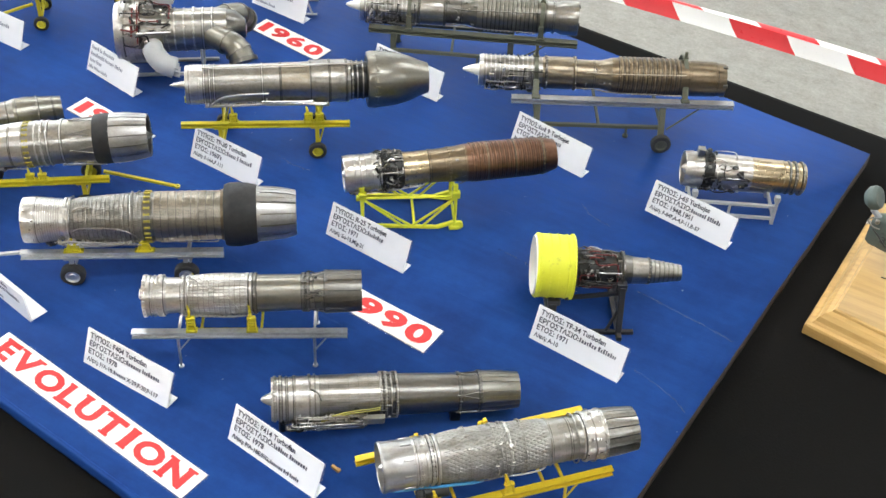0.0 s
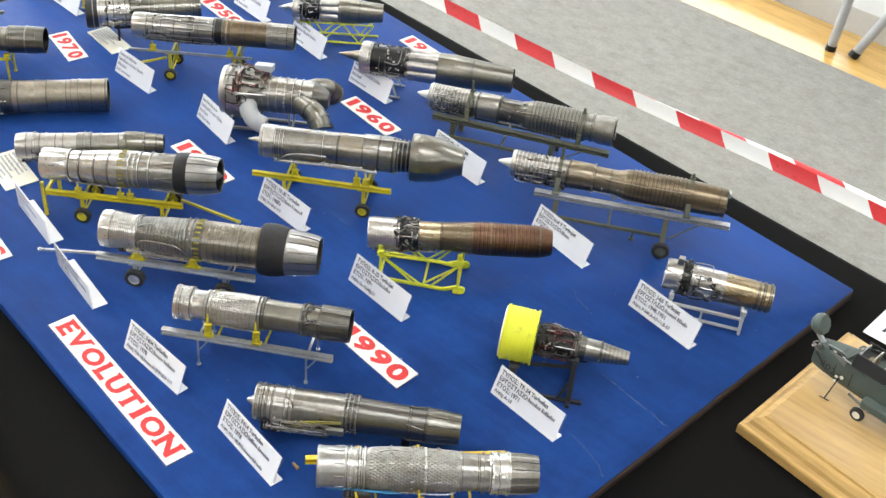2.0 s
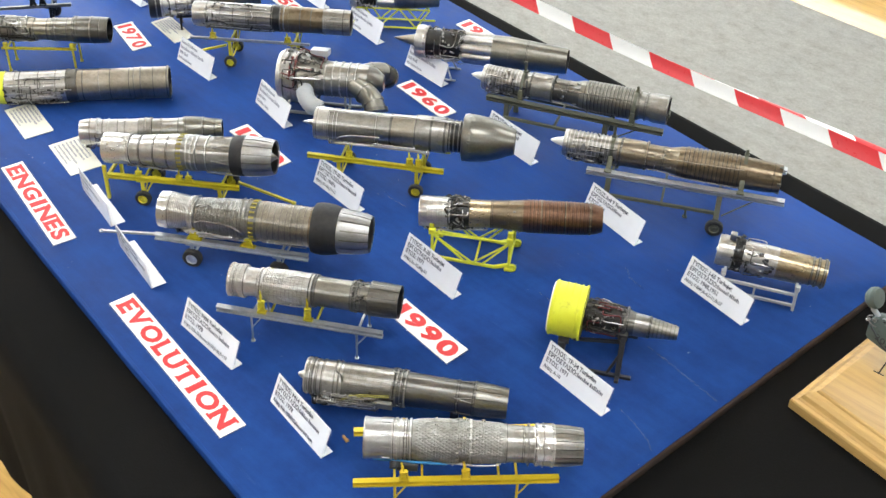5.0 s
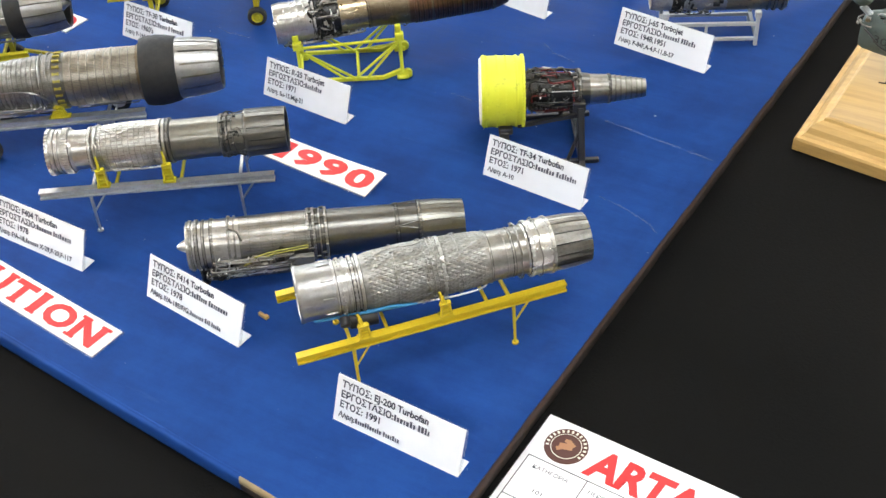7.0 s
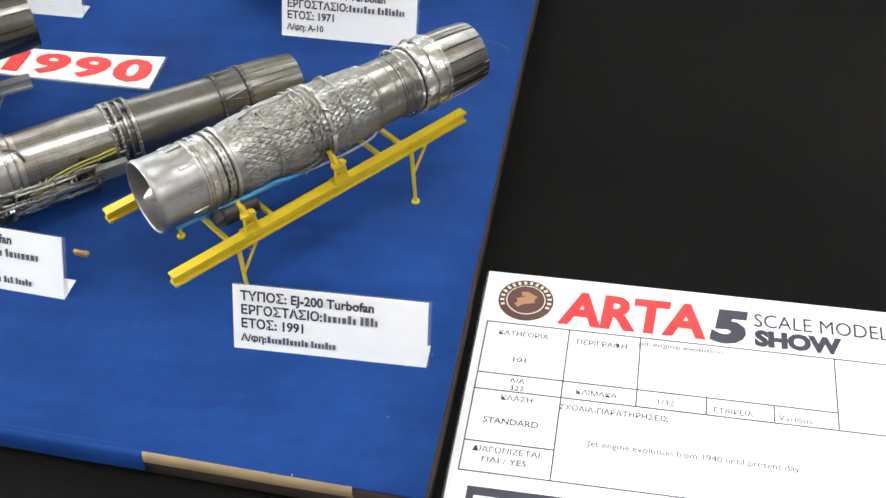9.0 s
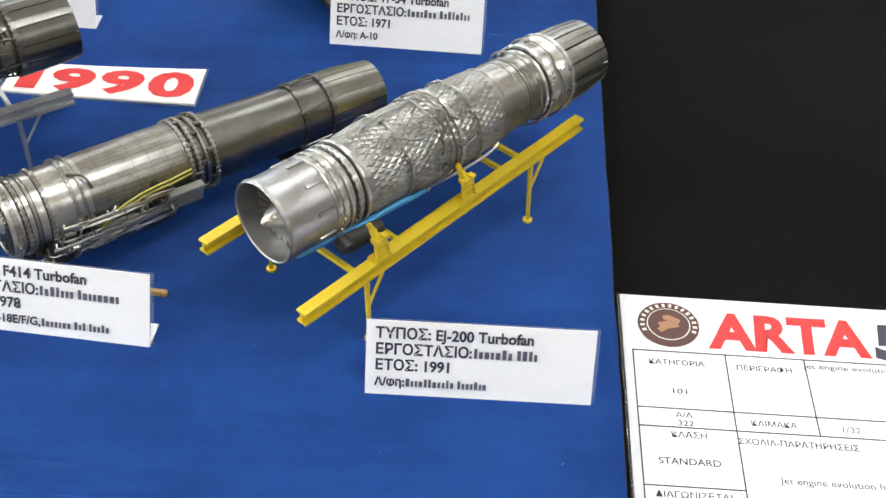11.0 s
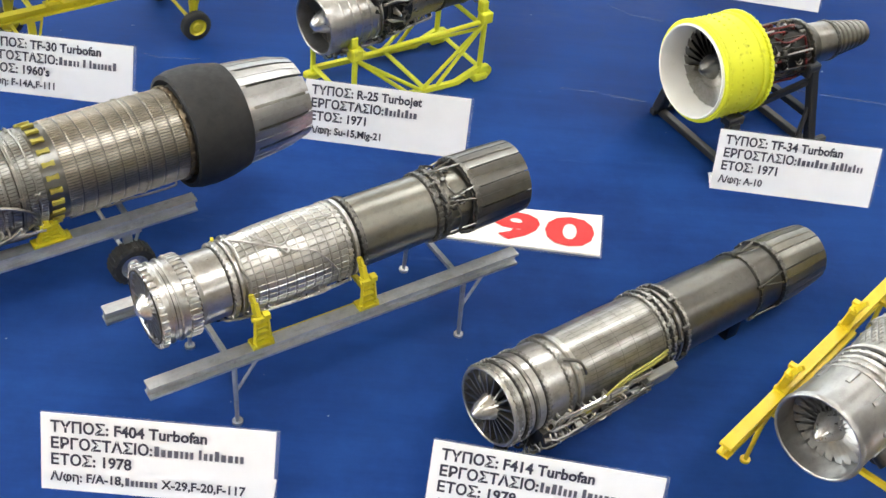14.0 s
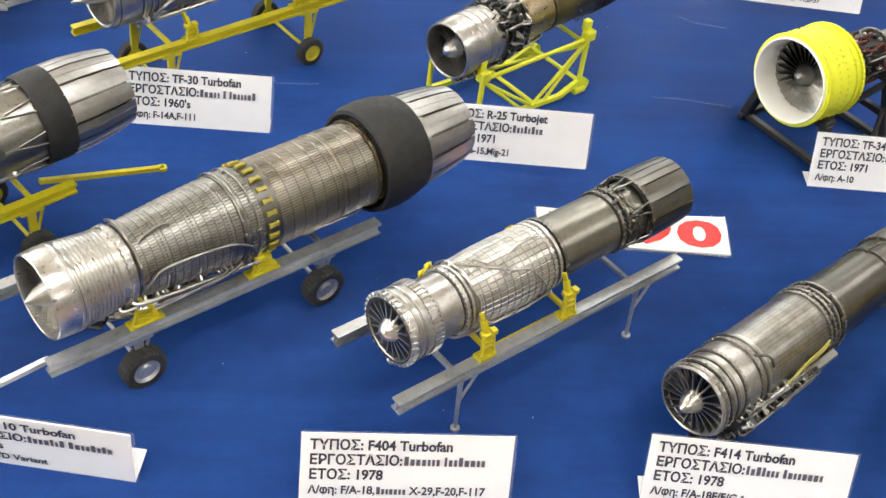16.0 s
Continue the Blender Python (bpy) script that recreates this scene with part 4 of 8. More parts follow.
def bracket(s, x, y, z0, z1, mat, lean=1, k=1.0, wide=1.0):
    """A cast clamp on the rail: pivot block on two tapering cheeks with rungs between them, a foot, and a thin lever towards the engine."""
    h = z1 - z0
    bm = box(B(), (x, y + lean * 0.5 * k, z0 + h * 0.58), (4.6 * k, 3.2 * k, h * 0.1))
    rod(bm, (x - 3.0 * k, y + lean * 0.3 * k, z0 + h * 0.6), (x + 3.0 * k, y + lean * 0.3 * k, z0 + h * 0.6), 0.75 * k, 8)
    box(bm, (x + 1.6 * k, y - lean * 0.5 * k, z0 + h * 0.66), (2.0 * k, 2.4 * k, h * 0.1))
    body = epart(s, "bracket", bm, mat, "cast clamp bracket")
    foot = box(B(), (x, y, z0 + h * 0.035), (7.2 * k * wide, 4.4 * k, h * 0.07))
    for sg in (-1, 1):
        rod(foot, (x + sg * 2.9 * k * wide, y - lean * 1.5 * k, z0 + h * 0.06), (x + sg * 2.9 * k * wide, y - lean * 1.5 * k, z0 + h * 0.12), 0.8 * k, 8)
        epart(body, "cheek", bar(B(), (x + sg * 2.3 * k * wide, y - lean * 0.6 * k, z0 + h * 0.05), (x + sg * 1.6 * k, y + lean * 0.4 * k, z0 + h * 0.56), 0.9 * k, 2.6 * k), mat)
    epart(body, "foot", foot, mat)
    for f, w in ((0.16, 4.2), (0.3, 3.9), (0.44, 3.5)):
        epart(body, "rung", box(B(), (x, y - lean * 0.2 * k, z0 + h * f), (w * k * (0.5 + wide / 2), 2.0 * k, h * 0.055), Matrix.Rotation(0.25 * lean, 4, "X")), mat)
    lever = bar(B(), (x - 0.6 * k, y + lean * 0.8 * k, z0 + h * 0.58), (x - 1.0 * k, y + lean * 2.4 * k, z0 + h * 0.86), 1.7 * k, 2.0 * k)
    bar(lever, (x - 1.0 * k, y + lean * 2.3 * k, z0 + h * 0.84), (x - 1.6 * k, y + lean * 3.6 * k, z0 + h * 1.02), 1.1 * k, 1.5 * k)
    epart(body, "lever", lever, mat)
    return body


def rail_stand(s, x0, x1, hw, top, rail_mat, leg_mat, brk_mat, feet, brks, cross, tie_mat, rail_h=5.2, rail_w=4.2, brk_top=13.0):
    """Two I-beam rails on braced splayed legs, with clamps."""
    for y in (-hw, hw):
        r = profile_beam(B(), i_outline(rail_w, rail_h, 0.9), (x0, y, top - rail_h / 2), (x1, y, top - rail_h / 2))
        for x in feet:
            for k in (-1, 0, 1):
                for z in (-1.0, 1.0):
                    rod(r, (x + k * 1.6, y - rail_w * 0.24, top - rail_h / 2 + z * 0.5), (x + k * 1.6, y - rail_w * 0.1, top - rail_h / 2 + z * 0.5), 0.3, 6)
        epart(s, "rail", r, rail_mat)
        sg = -1 if y < 0 else 1
        for x in feet:
            bm = B()
            rod(bm, (x, y, top - rail_h), (x, y + sg * 1.2, 0.6), 0.95, 8, 0.7)
            rod(bm, (x + 8.5, y, top - rail_h), (x + 0.4, y + sg * 0.6, (top - rail_h) * 0.55), 0.55, 6)
            epart(s, "leg", bm, leg_mat)
            epart(s, "foot_pad", rod(B(), (x, y + sg * 1.2, 0), (x, y + sg * 1.2, 0.9), 1.7, 12), leg_mat)
        for x in brks:
            bracket(s, x, y, top, top + brk_top * 1.05, brk_mat, -sg, 0.95)
        if len(brks) > 1:
            epart(s, "tie_rod", bar(B(), (brks[0], y - sg * 3.0, top - 2.2), (brks[-1], y - sg * 3.0, top - 2.2), 1.5, 1.7), tie_mat)
    for x in feet:
        epart(s, "crossbar", bar(B(), (x, -hw, top - rail_h - 1.2), (x, hw, top - rail_h - 1.2), 1.6, 1.6), leg_mat)
    for x in cross:
        epart(s, "tie_bar", bar(B(), (x, -hw, top - rail_h * 0.7), (x, hw, top - rail_h * 0.7), 1.5, 1.5), tie_mat)


def wheel(s, x, y, r, w, rim_mat):
    """A treaded tyre on a dished rim, its axle along y."""
    bm = B()
    prof = [(-w / 2, r * 0.6), (-w / 2, r * 0.86), (-w * 0.36, r * 0.97), (w * 0.36, r * 0.97), (w / 2, r * 0.86), (w / 2, r * 0.6)]
    toothed(bm, prof, prof[:2] + [(-w * 0.4, r), (w * 0.4, r)] + prof[4:], 28)
    bmesh.ops.transform(bm, matrix=Matrix.Rotation(math.pi / 2, 4, "Z"), verts=bm.verts)
    bmesh.ops.translate(bm, vec=(x, y, r), verts=bm.verts)
    bmesh.ops.scale(bm, vec=(MM, MM, MM), verts=bm.verts)
    wh = thing("wheel", Matrix(), "", "")
    wh.parent = s
    ty = new("tyre", finish("tyre", bm, RUBBER))
    ty.parent = wh
    bm = B()
    lathe(bm, [(-w * 0.42, 0), (-w * 0.42, r * 0.22), (-w * 0.3, r * 0.3), (-w * 0.3, r * 0.5), (-w * 0.46, r * 0.62), (w * 0.46, r * 0.62), (w * 0.3, r * 0.5), (w * 0.3, r * 0.3), (w * 0.42, r * 0.22), (w * 0.42, 0)], 24)
    studs(bm, -w * 0.3, r * 0.4, 6, r * 0.09, 0.5)
    studs(bm, w * 0.3, r * 0.4, 6, r * 0.09, 0.5)
    bmesh.ops.transform(bm, matrix=Matrix.Rotation(math.pi / 2, 4, "Z"), verts=bm.verts)
    bmesh.ops.translate(bm, vec=(x, y, r), verts=bm.verts)
    epart(wh, "rim", bm, rim_mat)


def rail_cart(s, x0, x1, hw, top, rail_mat, frame_mat, rim_mat, wheels, wr, ww, brks, brk_mat, brk_top, tow=None, rail_h=4.6, rail_w=3.6, wheel_out=3.5, wide=1.0):
    """Two rails on four wheels, with clamps and a tow bar."""
    for y in (-hw, hw):
        epart(s, "rail", profile_beam(B(), i_outline(rail_w, rail_h, 0.9), (x0, y, top - rail_h / 2), (x1, y, top - rail_h / 2)), rail_mat)
        sg = -1 if y < 0 else 1
        for x in brks:
            bracket(s, x, y, top, top + brk_top, brk_mat, -sg, 1.0, wide)
        for x in wheels:
            wheel(s, x, y + sg * wheel_out, wr, ww, rim_mat)
            bm = bar(B(), (x, y, top - rail_h), (x, y + sg * wheel_out * 0.2, wr + 0.5), 3.0, 1.6)
            box(bm, (x, y, top - rail_h - 0.6), (9, rail_w, 1.2))
            rod(bm, (x + 5, y, top - rail_h), (x, y + sg * 0.6, wr), 0.6, 6)
            epart(s, "wheel_strut", bm, frame_mat)
    for x in wheels:
        epart(s, "axle", rod(B(), (x, -hw - wheel_out + ww / 2, wr), (x, hw + wheel_out - ww / 2, wr), 0.8, 8), frame_mat)
        epart(s, "crossbar", bar(B(), (x + 2, -hw, top - rail_h * 0.6), (x + 2, hw, top - rail_h * 0.6), 1.6, 1.6), frame_mat)
    if tow:
        (xa, ya, za), (xb, yb, zb) = tow
        bm = bar(B(), (xa, ya, za), (xb, yb, zb), 2.0, 1.8)
        d = (Vector((xb, yb, zb)) - Vector((xa, ya, za))).normalized()
        ring = lathe(B(), [(-0.6, 1.0), (-0.6, 2.0), (0.6, 2.0), (0.6, 1.0), (-0.6, 1.0)], 16)
        bmesh.ops.transform(ring, matrix=Matrix.Translation(Vector((xb, yb, zb)) + d * 1.6) @ Matrix.Rotation(math.pi / 2, 4, "Y"), verts=ring.verts)
        me = bpy.data.meshes.new("t")
        ring.to_mesh(me)
        ring.free()
        bm.from_mesh(me)
        bpy.data.meshes.remove(me)
        epart(s, "tow_bar", bm, frame_mat)

# ---- the near engines ----
def engine_ej():
    e, L = engine((0.0945, 0.0247), (0.1984, 0.1220), 0.0460, 0.0446, "silver turbofan model with quilted heat blanket, on yellow rails")
    k = L / 143.0
    P = [(0, 13.4), (18 * k, 13.2), (26 * k, 12.6), (30 * k, 12.9), (40 * k, 14.0), (53 * k, 14.3), (74 * k, 13.9), (87 * k, 13.2), (95 * k, 12.5), (112 * k, 12.0), (118 * k, 13.6), (125 * k, 13.7), (143 * k, 12.0)]
    inlet(e, [(0.3, 13.7), (1.4, 13.9), (2.6, 13.5), (10 * k, 13.3), (19 * k, 13.2)], 13, SATIN, "open silver intake ring", wall=1.0)
    fan(e, 6.0, 12.2, 4.4, 24, SATIN, 66, 2.4, disc=SATIN)
    spinner(e, 9.0, 5.2, 9.6, LIGHTMETAL, "pointed silver spinner", 0.66)
    # embossed slots round the intake
    for i in range(9):
        a = 20 + 40 * i
        epart(e, "slot_boss", bevelled(box(B(), (14.5 * k, 0, 0), (6.0, 1.5, 0.9)), 0.35, 2), SATIN, m=Matrix.Translation(Vector(polar(0, 13.35 * MM, a))) @ Matrix.Rotation(radians(90 - a), 4, "X"))
    shell(e, "fan_case", [(18 * k, 13.1), (24 * k, 12.9), (27 * k, 12.4), (31 * k, 12.8)], SILVER)
    for x, h, w, b in ((18.5, 0.7, 1.2, 0), (21.2, 0.9, 1.0, 30), (24.2, 1.1, 1.5, 0), (27.2, 1.2, 1.0, 30), (30.4, 1.2, 1.5, 0)):
        flange(e, x * k, radius_at(P, x * k) - 0.2, STEEL, w, h, b, 0.55)
    BP = [(30 * k, 12.7), (40 * k, 13.8), (53 * k, 14.2), (74 * k, 13.8), (87 * k, 13.1), (93 * k, 12.6)]
    shell(e, "blanket", BP, FOIL, "quilted silver foil blanket")
    quilt(e, BP, 33 * k, 91 * k, 15, 38, FOIL, 0.3, "raised diamond quilting of the blanket", 5)
    for x, sd in ((47, 2), (61.5, 3), (64, 4), (66.5, 5), (77.5, 6)):
        hoop_wire(e, BP, x * k, 0.32, GREYMETAL, sd, 0.45 if x != 61.5 else 0.9, off=0.7)
    flange(e, 69.5 * k, 13.8, STEEL, 1.4, 0.8, 22, 0.5)
    flange(e, 92.6 * k, 12.4, GREYMETAL, 0.9, 0.7, 0)
    for pts in ([(47, 60, 0.9), (52, 48, 1.1), (58, 46, 1.0), (62, 52, 1.2)], [(66, 20, 1.0), (70, 12, 1.2), (75, 16, 1.1), (78, 4, 1.0)], [(48, -10, 1.0), (53, -24, 1.2), (60, -26, 1.2), (63, -16, 1.0)], [(40, 96, 0.6), (47, 102, 1.0), (57, 98, 1.0), (64, 108, 0.8)]):
        pipe(e, BP, [(x * k, a, o) for x, a, o in pts], 0.3, GREYMETAL)
    fittings(e, BP, 58 * k, 70 * k, -60, 100, 9, 1.3, [STEEL, GREYMETAL], 15, 0.6)
    shell(e, "jet_pipe", [(92 * k, 12.5), (96 * k, 12.2), (108 * k, 11.9), (113 * k, 12.2)], GREYMETAL, "smooth grey jet pipe")
    for x in (100.5, 104):
        flange(e, x * k, 11.9, GREYMETAL, 0.8, 0.4, 0)
    hoop_wire(e, P, 107.5 * k, 0.42, GREYMETAL, 9, 0.5, off=1.3, clips=3)
    shell(e, "nozzle_ring", [(111 * k, 12.2), (113.5 * k, 13.4), (122 * k, 13.7), (124.5 * k, 13.5)], LIGHTMETAL, "bright polished nozzle ring")
    flange(e, 113 * k, 12.9, LIGHTMETAL, 1.2, 0.9, 24, 0.6)
    flange(e, 123 * k, 13.3, STEEL, 1.0, 0.8, 24, 0.6)
    hoop_wire(e, [(0, 13.4), (150, 13.4)], 117 * k, 0.34, GREYMETAL, 10, 0.4, off=0.8, clips=3)
    petals(e, [(123.5 * k, 13.5), (133 * k, 13.2), (143 * k, 12.1)], 15, GREYMETAL, 0.88, 0.7, seal_mat=DARKMETAL)
    # accessories under the belly
    epart(e, "oil_tank", bevelled(rod(B(), (22 * k, -10.5, -13.5), (36 * k, -10.5, -13.5), 4.0, 18), 0.6), BLACK, "black accessory drum")
    epart(e, "gearbox", bevelled(box(B(), (33 * k, -3, -14), (22, 7, 4)), 0.7), DARKMETAL)
    epart(e, "starter", bevelled(rod(B(), (20 * k, -11, -10), (20 * k, -15, -12), 2.6, 14), 0.4), BLACK, "black accessory drum")
    fittings(e, P, 24 * k, 62 * k, -150, -50, 12, 1.7, [DARKMETAL, GUN, GREYMETAL], 11)
    pipe(e, P, [(6 * k, -58, 0.4), (9 * k, -54, 0.8), (20 * k, -46, 1.0), (28 * k, -42, 1.6), (38 * k, -30, 1.1), (44 * k, -22, 1.4), (50 * k, -36, 0.9)], 0.85, BLUEWIRE, "cable", "bright blue cable")
    pipe(e, P, [(22 * k, -48, 1.0), (31 * k, -36, 1.7), (40 * k, -34, 1.0), (48 * k, -26, 1.5), (55 * k, -38, 0.8)], 0.75, BLUEWIRE, "cable", "bright blue cable")
    pipe(e, P, [(44 * k, -58, 1.0), (60 * k, -62, 1.6), (74 * k, -50, 1.6), (86 * k, -40, 1.4), (90 * k, -38, 0.2)], 0.5, LIGHTMETAL)
    s = stand_thing((0.0905, 0.0180), 47.5, "orange-yellow two-rail model engine stand on splayed legs")
    rail_stand(s, 0, 134, 22, 31.0, OCHRE, OCHRE, OCHRE, (27, 107), (33, 73), (45, 95), OCHRE, 4.8, 3.9, 11.5)


def engine_f414():
    e, L = engine((0.0072, 0.0479), (0.1226, 0.1344), 0.0243, 0.0186, "silver and gunmetal turbofan model lying low on the board")
    k = L / 144.5
    P = [(0, 12.6), (24 * k, 12.9), (28 * k, 12.9), (62 * k, 12.8), (72 * k, 12.4), (112 * k, 11.3), (121 * k, 11.8), (144.5 * k, 10.4)]
    inlet(e, [(0, 12.7), (2.5 * k, 12.9)], 6, STEEL, "thin grey intake ring", wall=0.9)
    fan(e, 2.4, 11.7, 3.6, 26, GREYMETAL, 40, 3.2)
    spinner(e, 0.8, 4.4, 7.2, LIGHTMETAL, "polished spinner cone", 0.55)
    guide_vanes(e, 0.9, 3.2, 12.0, 20, GREYMETAL, 0.55, 1.8)
    shell(e, "fan_case", [(2 * k, 12.4), (11 * k, 12.5), (14 * k, 12.7), (27 * k, 12.7)], STEEL, "smooth grey fan case")
    for x, b, h in ((1.6, 40, 0.7), (5.0, 40, 0.8), (8.5, 0, 0.5), (13.0, 44, 0.7), (21.5, 44, 1.2), (24.6, 0, 1.3)):
        flange(e, x * k, 12.5, GREYMETAL, 1.0, h, b, 0.5)
    duct = [(25 * k, 12.5), (29 * k, 12.8), (52 * k, 13.0), (62 * k, 12.8)]
    shell(e, "bypass_duct", duct, GREYMETAL, "grey duct with engraved panel grid", 66)
    engraved_grid(e, duct, 26.5 * k, 61 * k, 6, 54, GUN)
    for x, b, h in ((62.6, 44, 1.3), (65.4, 44, 1.3), (68.6, 0, 0.9), (71.8, 44, 1.1)):
        flange(e, x * k, 12.4, GREYMETAL, 1.1, h, b, 0.6)
    # small bolted knuckles on the joint rings
    for a in range(-70, 170, 15):
        x = (64.0, 67.0, 70.2)[(a // 15) % 3]
        bm = bevelled(box(B(), polar(x * k, 13.4, a), (2.6, 1.5, 1.2), Matrix.Rotation(radians(90 - a), 4, "X")), 0.25, 1)
        epart(e, "joint_knuckle", bm, GUN)
    shell(e, "afterburner_duct", [(63 * k, 12.4), (74 * k, 12.2), (110 * k, 11.3), (120 * k, 11.4)], GUN, "smooth dark afterburner duct")
    nozzle_struts(e, 109.5 * k, 119.5 * k, 11.4, 11.6, 5, GUN, -35)
    flange(e, 109 * k, 11.2, GUN, 1.0, 0.8, 30, 0.5)
    flange(e, 121 * k, 11.3, GUN, 1.6, 1.2, 30, 0.6)
    petals(e, [(121.5 * k, 12.2), (131 * k, 12.0), (144.5 * k, 10.6)], 12, OLIVEMETAL, 0.95, 0.6)
    # side gearbox with its tangle of pipes
    G = [(0, 12.6), (140, 12.6)]
    epart(e, "control_box", bevelled(box(B(), (58 * k, -14.4, -4.5), (13, 3.0, 8.0), Matrix.Rotation(0.3, 4, "X")), 0.4, 1), BOXGREY, "plain grey control box")
    epart(e, "gearbox", bevelled(box(B(), (32 * k, -10.8, -9.5), (42, 6, 8)), 0.8), GUN)
    G2 = [(0, 16.6), (60 * k, 14.6), (140, 14.6)]
    fittings(e, G2, 9 * k, 50 * k, -62, -20, 52, 2.3, [STEEL, GUN, LIGHTMETAL, GREYMETAL, DARKMETAL], 63, 0.6)
    plumbing(e, G2, 8 * k, 54 * k, -60, -10, 34, 0.34, [LIGHTMETAL, STEEL, GREYMETAL, GUN], 64, 2.4)
    fittings(e, G, 14 * k, 56 * k, -70, -2, 46, 1.9, [DARKMETAL, STEEL, GREYMETAL, GUN], 21, 1.0)
    plumbing(e, G, 12 * k, 58 * k, -55, 2, 30, 0.4, [LIGHTMETAL, STEEL, GREYMETAL], 22, 2.4)
    fittings(e, G, 6 * k, 26 * k, -88, -48, 34, 2.0, [BLACK, DARKMETAL, GUN, STEEL], 65, 0.8)
    for i in range(9):
        a = -64 + 5.5 * i
        pipe(e, G2, [((10 + 2 * i) * k, a - 14, 0.2), ((16 + 2 * i) * k, a - 2, 2.6 + 0.3 * (i % 3)), ((27 + 1.5 * i) * k, a + 6, 2.2 + 0.5 * (i % 2)), ((38 + i) * k, a + 2 - 3 * (i % 3), 2.4), ((49 + i) * k, a + 9, 0.4)], 0.36, (STEEL, LIGHTMETAL, GUN, BLACK)[i % 4])
    for d in (0, 6):
        pipe(e, G, [(28 * k, -26 + d, 2.4), (34 * k, -4 + d, 2.6), (44 * k, 4 + d, 1.6), (55 * k, 8 + d, 1.4), (62 * k, 10 + d, 0.6)], 0.42, WIREYELLOW, "cable", "dull yellow cable")
    pipe(e, P, [(22 * k, 70, 0.5), (26 * k, 60, 1.6), (27 * k, 52, 1.8), (28 * k, 40, 0.5)], 0.5, GUN)
    epart(e, "drain_mast", rod(B(), (6 * k, -3, -11), (6 * k, -3, -23.9), 2.2, 12), DARKMETAL)
    epart(e, "support_block", bevelled(box(B(), (108 * k, 0, -15.2), (6, 12, 8.5)), 0.5), DARKMETAL)
    epart(e, "badge", lathe(B(), [(-0.12, 0), (-0.12, 1.4), (0.12, 1.4), (0.12, 0)], 16), GUN, m=Matrix.Translation(Vector(polar(48 * k * MM, 13.0 * MM, 14))) @ Matrix.Rotation(math.pi / 2, 4, "Z"))


def engine_f404():
    e, L = engine((-0.0939, 0.0606), (0.0140, 0.1334), 0.0438, 0.0447, "silver turbofan model with grey afterburner, on grey rails")
    k = L / 131.0
    P = [(0, 12.2), (10 * k, 12.2), (22 * k, 10.8), (26 * k, 10.9), (33 * k, 11.9), (47 * k, 12.6), (60 * k, 12.2), (68 * k, 11.4), (96 * k, 11.0), (106 * k, 11.0), (109 * k, 13.0), (131 * k, 12.4)]
    inlet(e, [(0, 11.7), (4 * k, 12.0)], 6, STEEL, "bright toothed intake ring", wall=1.2)
    fan(e, 2.2, 10.6, 3.8, 18, GREYMETAL, 16, 3.4)
    spinner(e, 1.0, 4.6, 4.6, LIGHTMETAL, "rounded bright spinner", 0.45)
    guide_vanes(e, 0.9, 3.4, 11.0, 18, STEEL, 0.7, 2.0)
    shell(e, "front_case", [(1.5 * k, 11.5), (6 * k, 12.0), (12 * k, 11.9), (14 * k, 11.0)], STEEL)
    flange(e, 0.8 * k, 11.3, LIGHTMETAL, 1.5, 0.9, 34, 1.7)
    flange(e, 3.8 * k, 11.7, STEEL, 1.0, 0.8, 0)
    flange(e, 6.4 * k, 11.8, STEEL, 1.0, 0.8, 0)
    flange(e, 10.4 * k, 11.7, STEEL, 3.0, 0.8, 46, 0.8)
    plumbing(e, P, 26 * k, 62 * k, -60, -25, 8, 0.36, [LIGHTMETAL, STEEL], 35, 1.2)
    shell(e, "fan_case", [(13 * k, 10.9), (22 * k, 10.7), (25 * k, 10.9)], STEEL, "smooth bright fan case")
    flange(e, 23.5 * k, 10.7, STEEL, 1.3, 1.2, 40, 0.5)
    flange(e, 25.8 * k, 10.9, STEEL, 1.0, 0.9, 0)
    duct = [(24.5 * k, 10.9), (29 * k, 11.7), (38 * k, 12.4), (50 * k, 12.6), (62 * k, 12.1)]
    shell(e, "bypass_duct", duct, GREYMETAL, "silver duct with raised square panels")
    surface_pads(e, "panel_grid", duct, 27 * k, 61 * k, 11, 38, SILVER, 0.2, 0.2)
    pipe(e, duct, [(28 * k, 105, 0.8), (36 * k, 70, 1.0), (44 * k, 50, 1.0), (50 * k, 40, 0.9), (56 * k, 5, 0.9), (57 * k, -20, 0.8), (60 * k, -45, 0.6)], 0.32, STEEL)
    pipe(e, duct, [(34 * k, 95, 0.7), (40 * k, 62, 1.1), (46 * k, 75, 0.9), (54 * k, 82, 0.9), (60 * k, 80, 0.6)], 0.3, STEEL)
    pipe(e, duct, [(40 * k, 60, 0.9), (41 * k, 50, 1.2), (43 * k, 56, 1.0)], 0.4, STEEL)
    hoop_wire(e, duct, 27.5 * k, 0.45, STEEL, 21, 0.6, off=0.9, clips=4)
    for x, b in ((61.6, 40), (64.2, 0), (66.6, 40)):
        flange(e, x * k, 11.5, STEEL if x < 65 else GUN, 1.3, 1.1, b, 0.55)
    shell(e, "afterburner_duct", [(63 * k, 11.7), (70 * k, 11.3), (96 * k, 11.0), (110 * k, 10.6)], OLIVEMETAL, "smooth brownish afterburner duct")
    flange(e, 95.5 * k, 10.9, GUN, 1.4, 1.0, 36, 0.5)
    flange(e, 98.4 * k, 10.9, GUN, 1.2, 1.1, 36, 0.5)
    nozzle_struts(e, 99 * k, 109 * k, 11.0, 12.2, 6, GUN, -20)
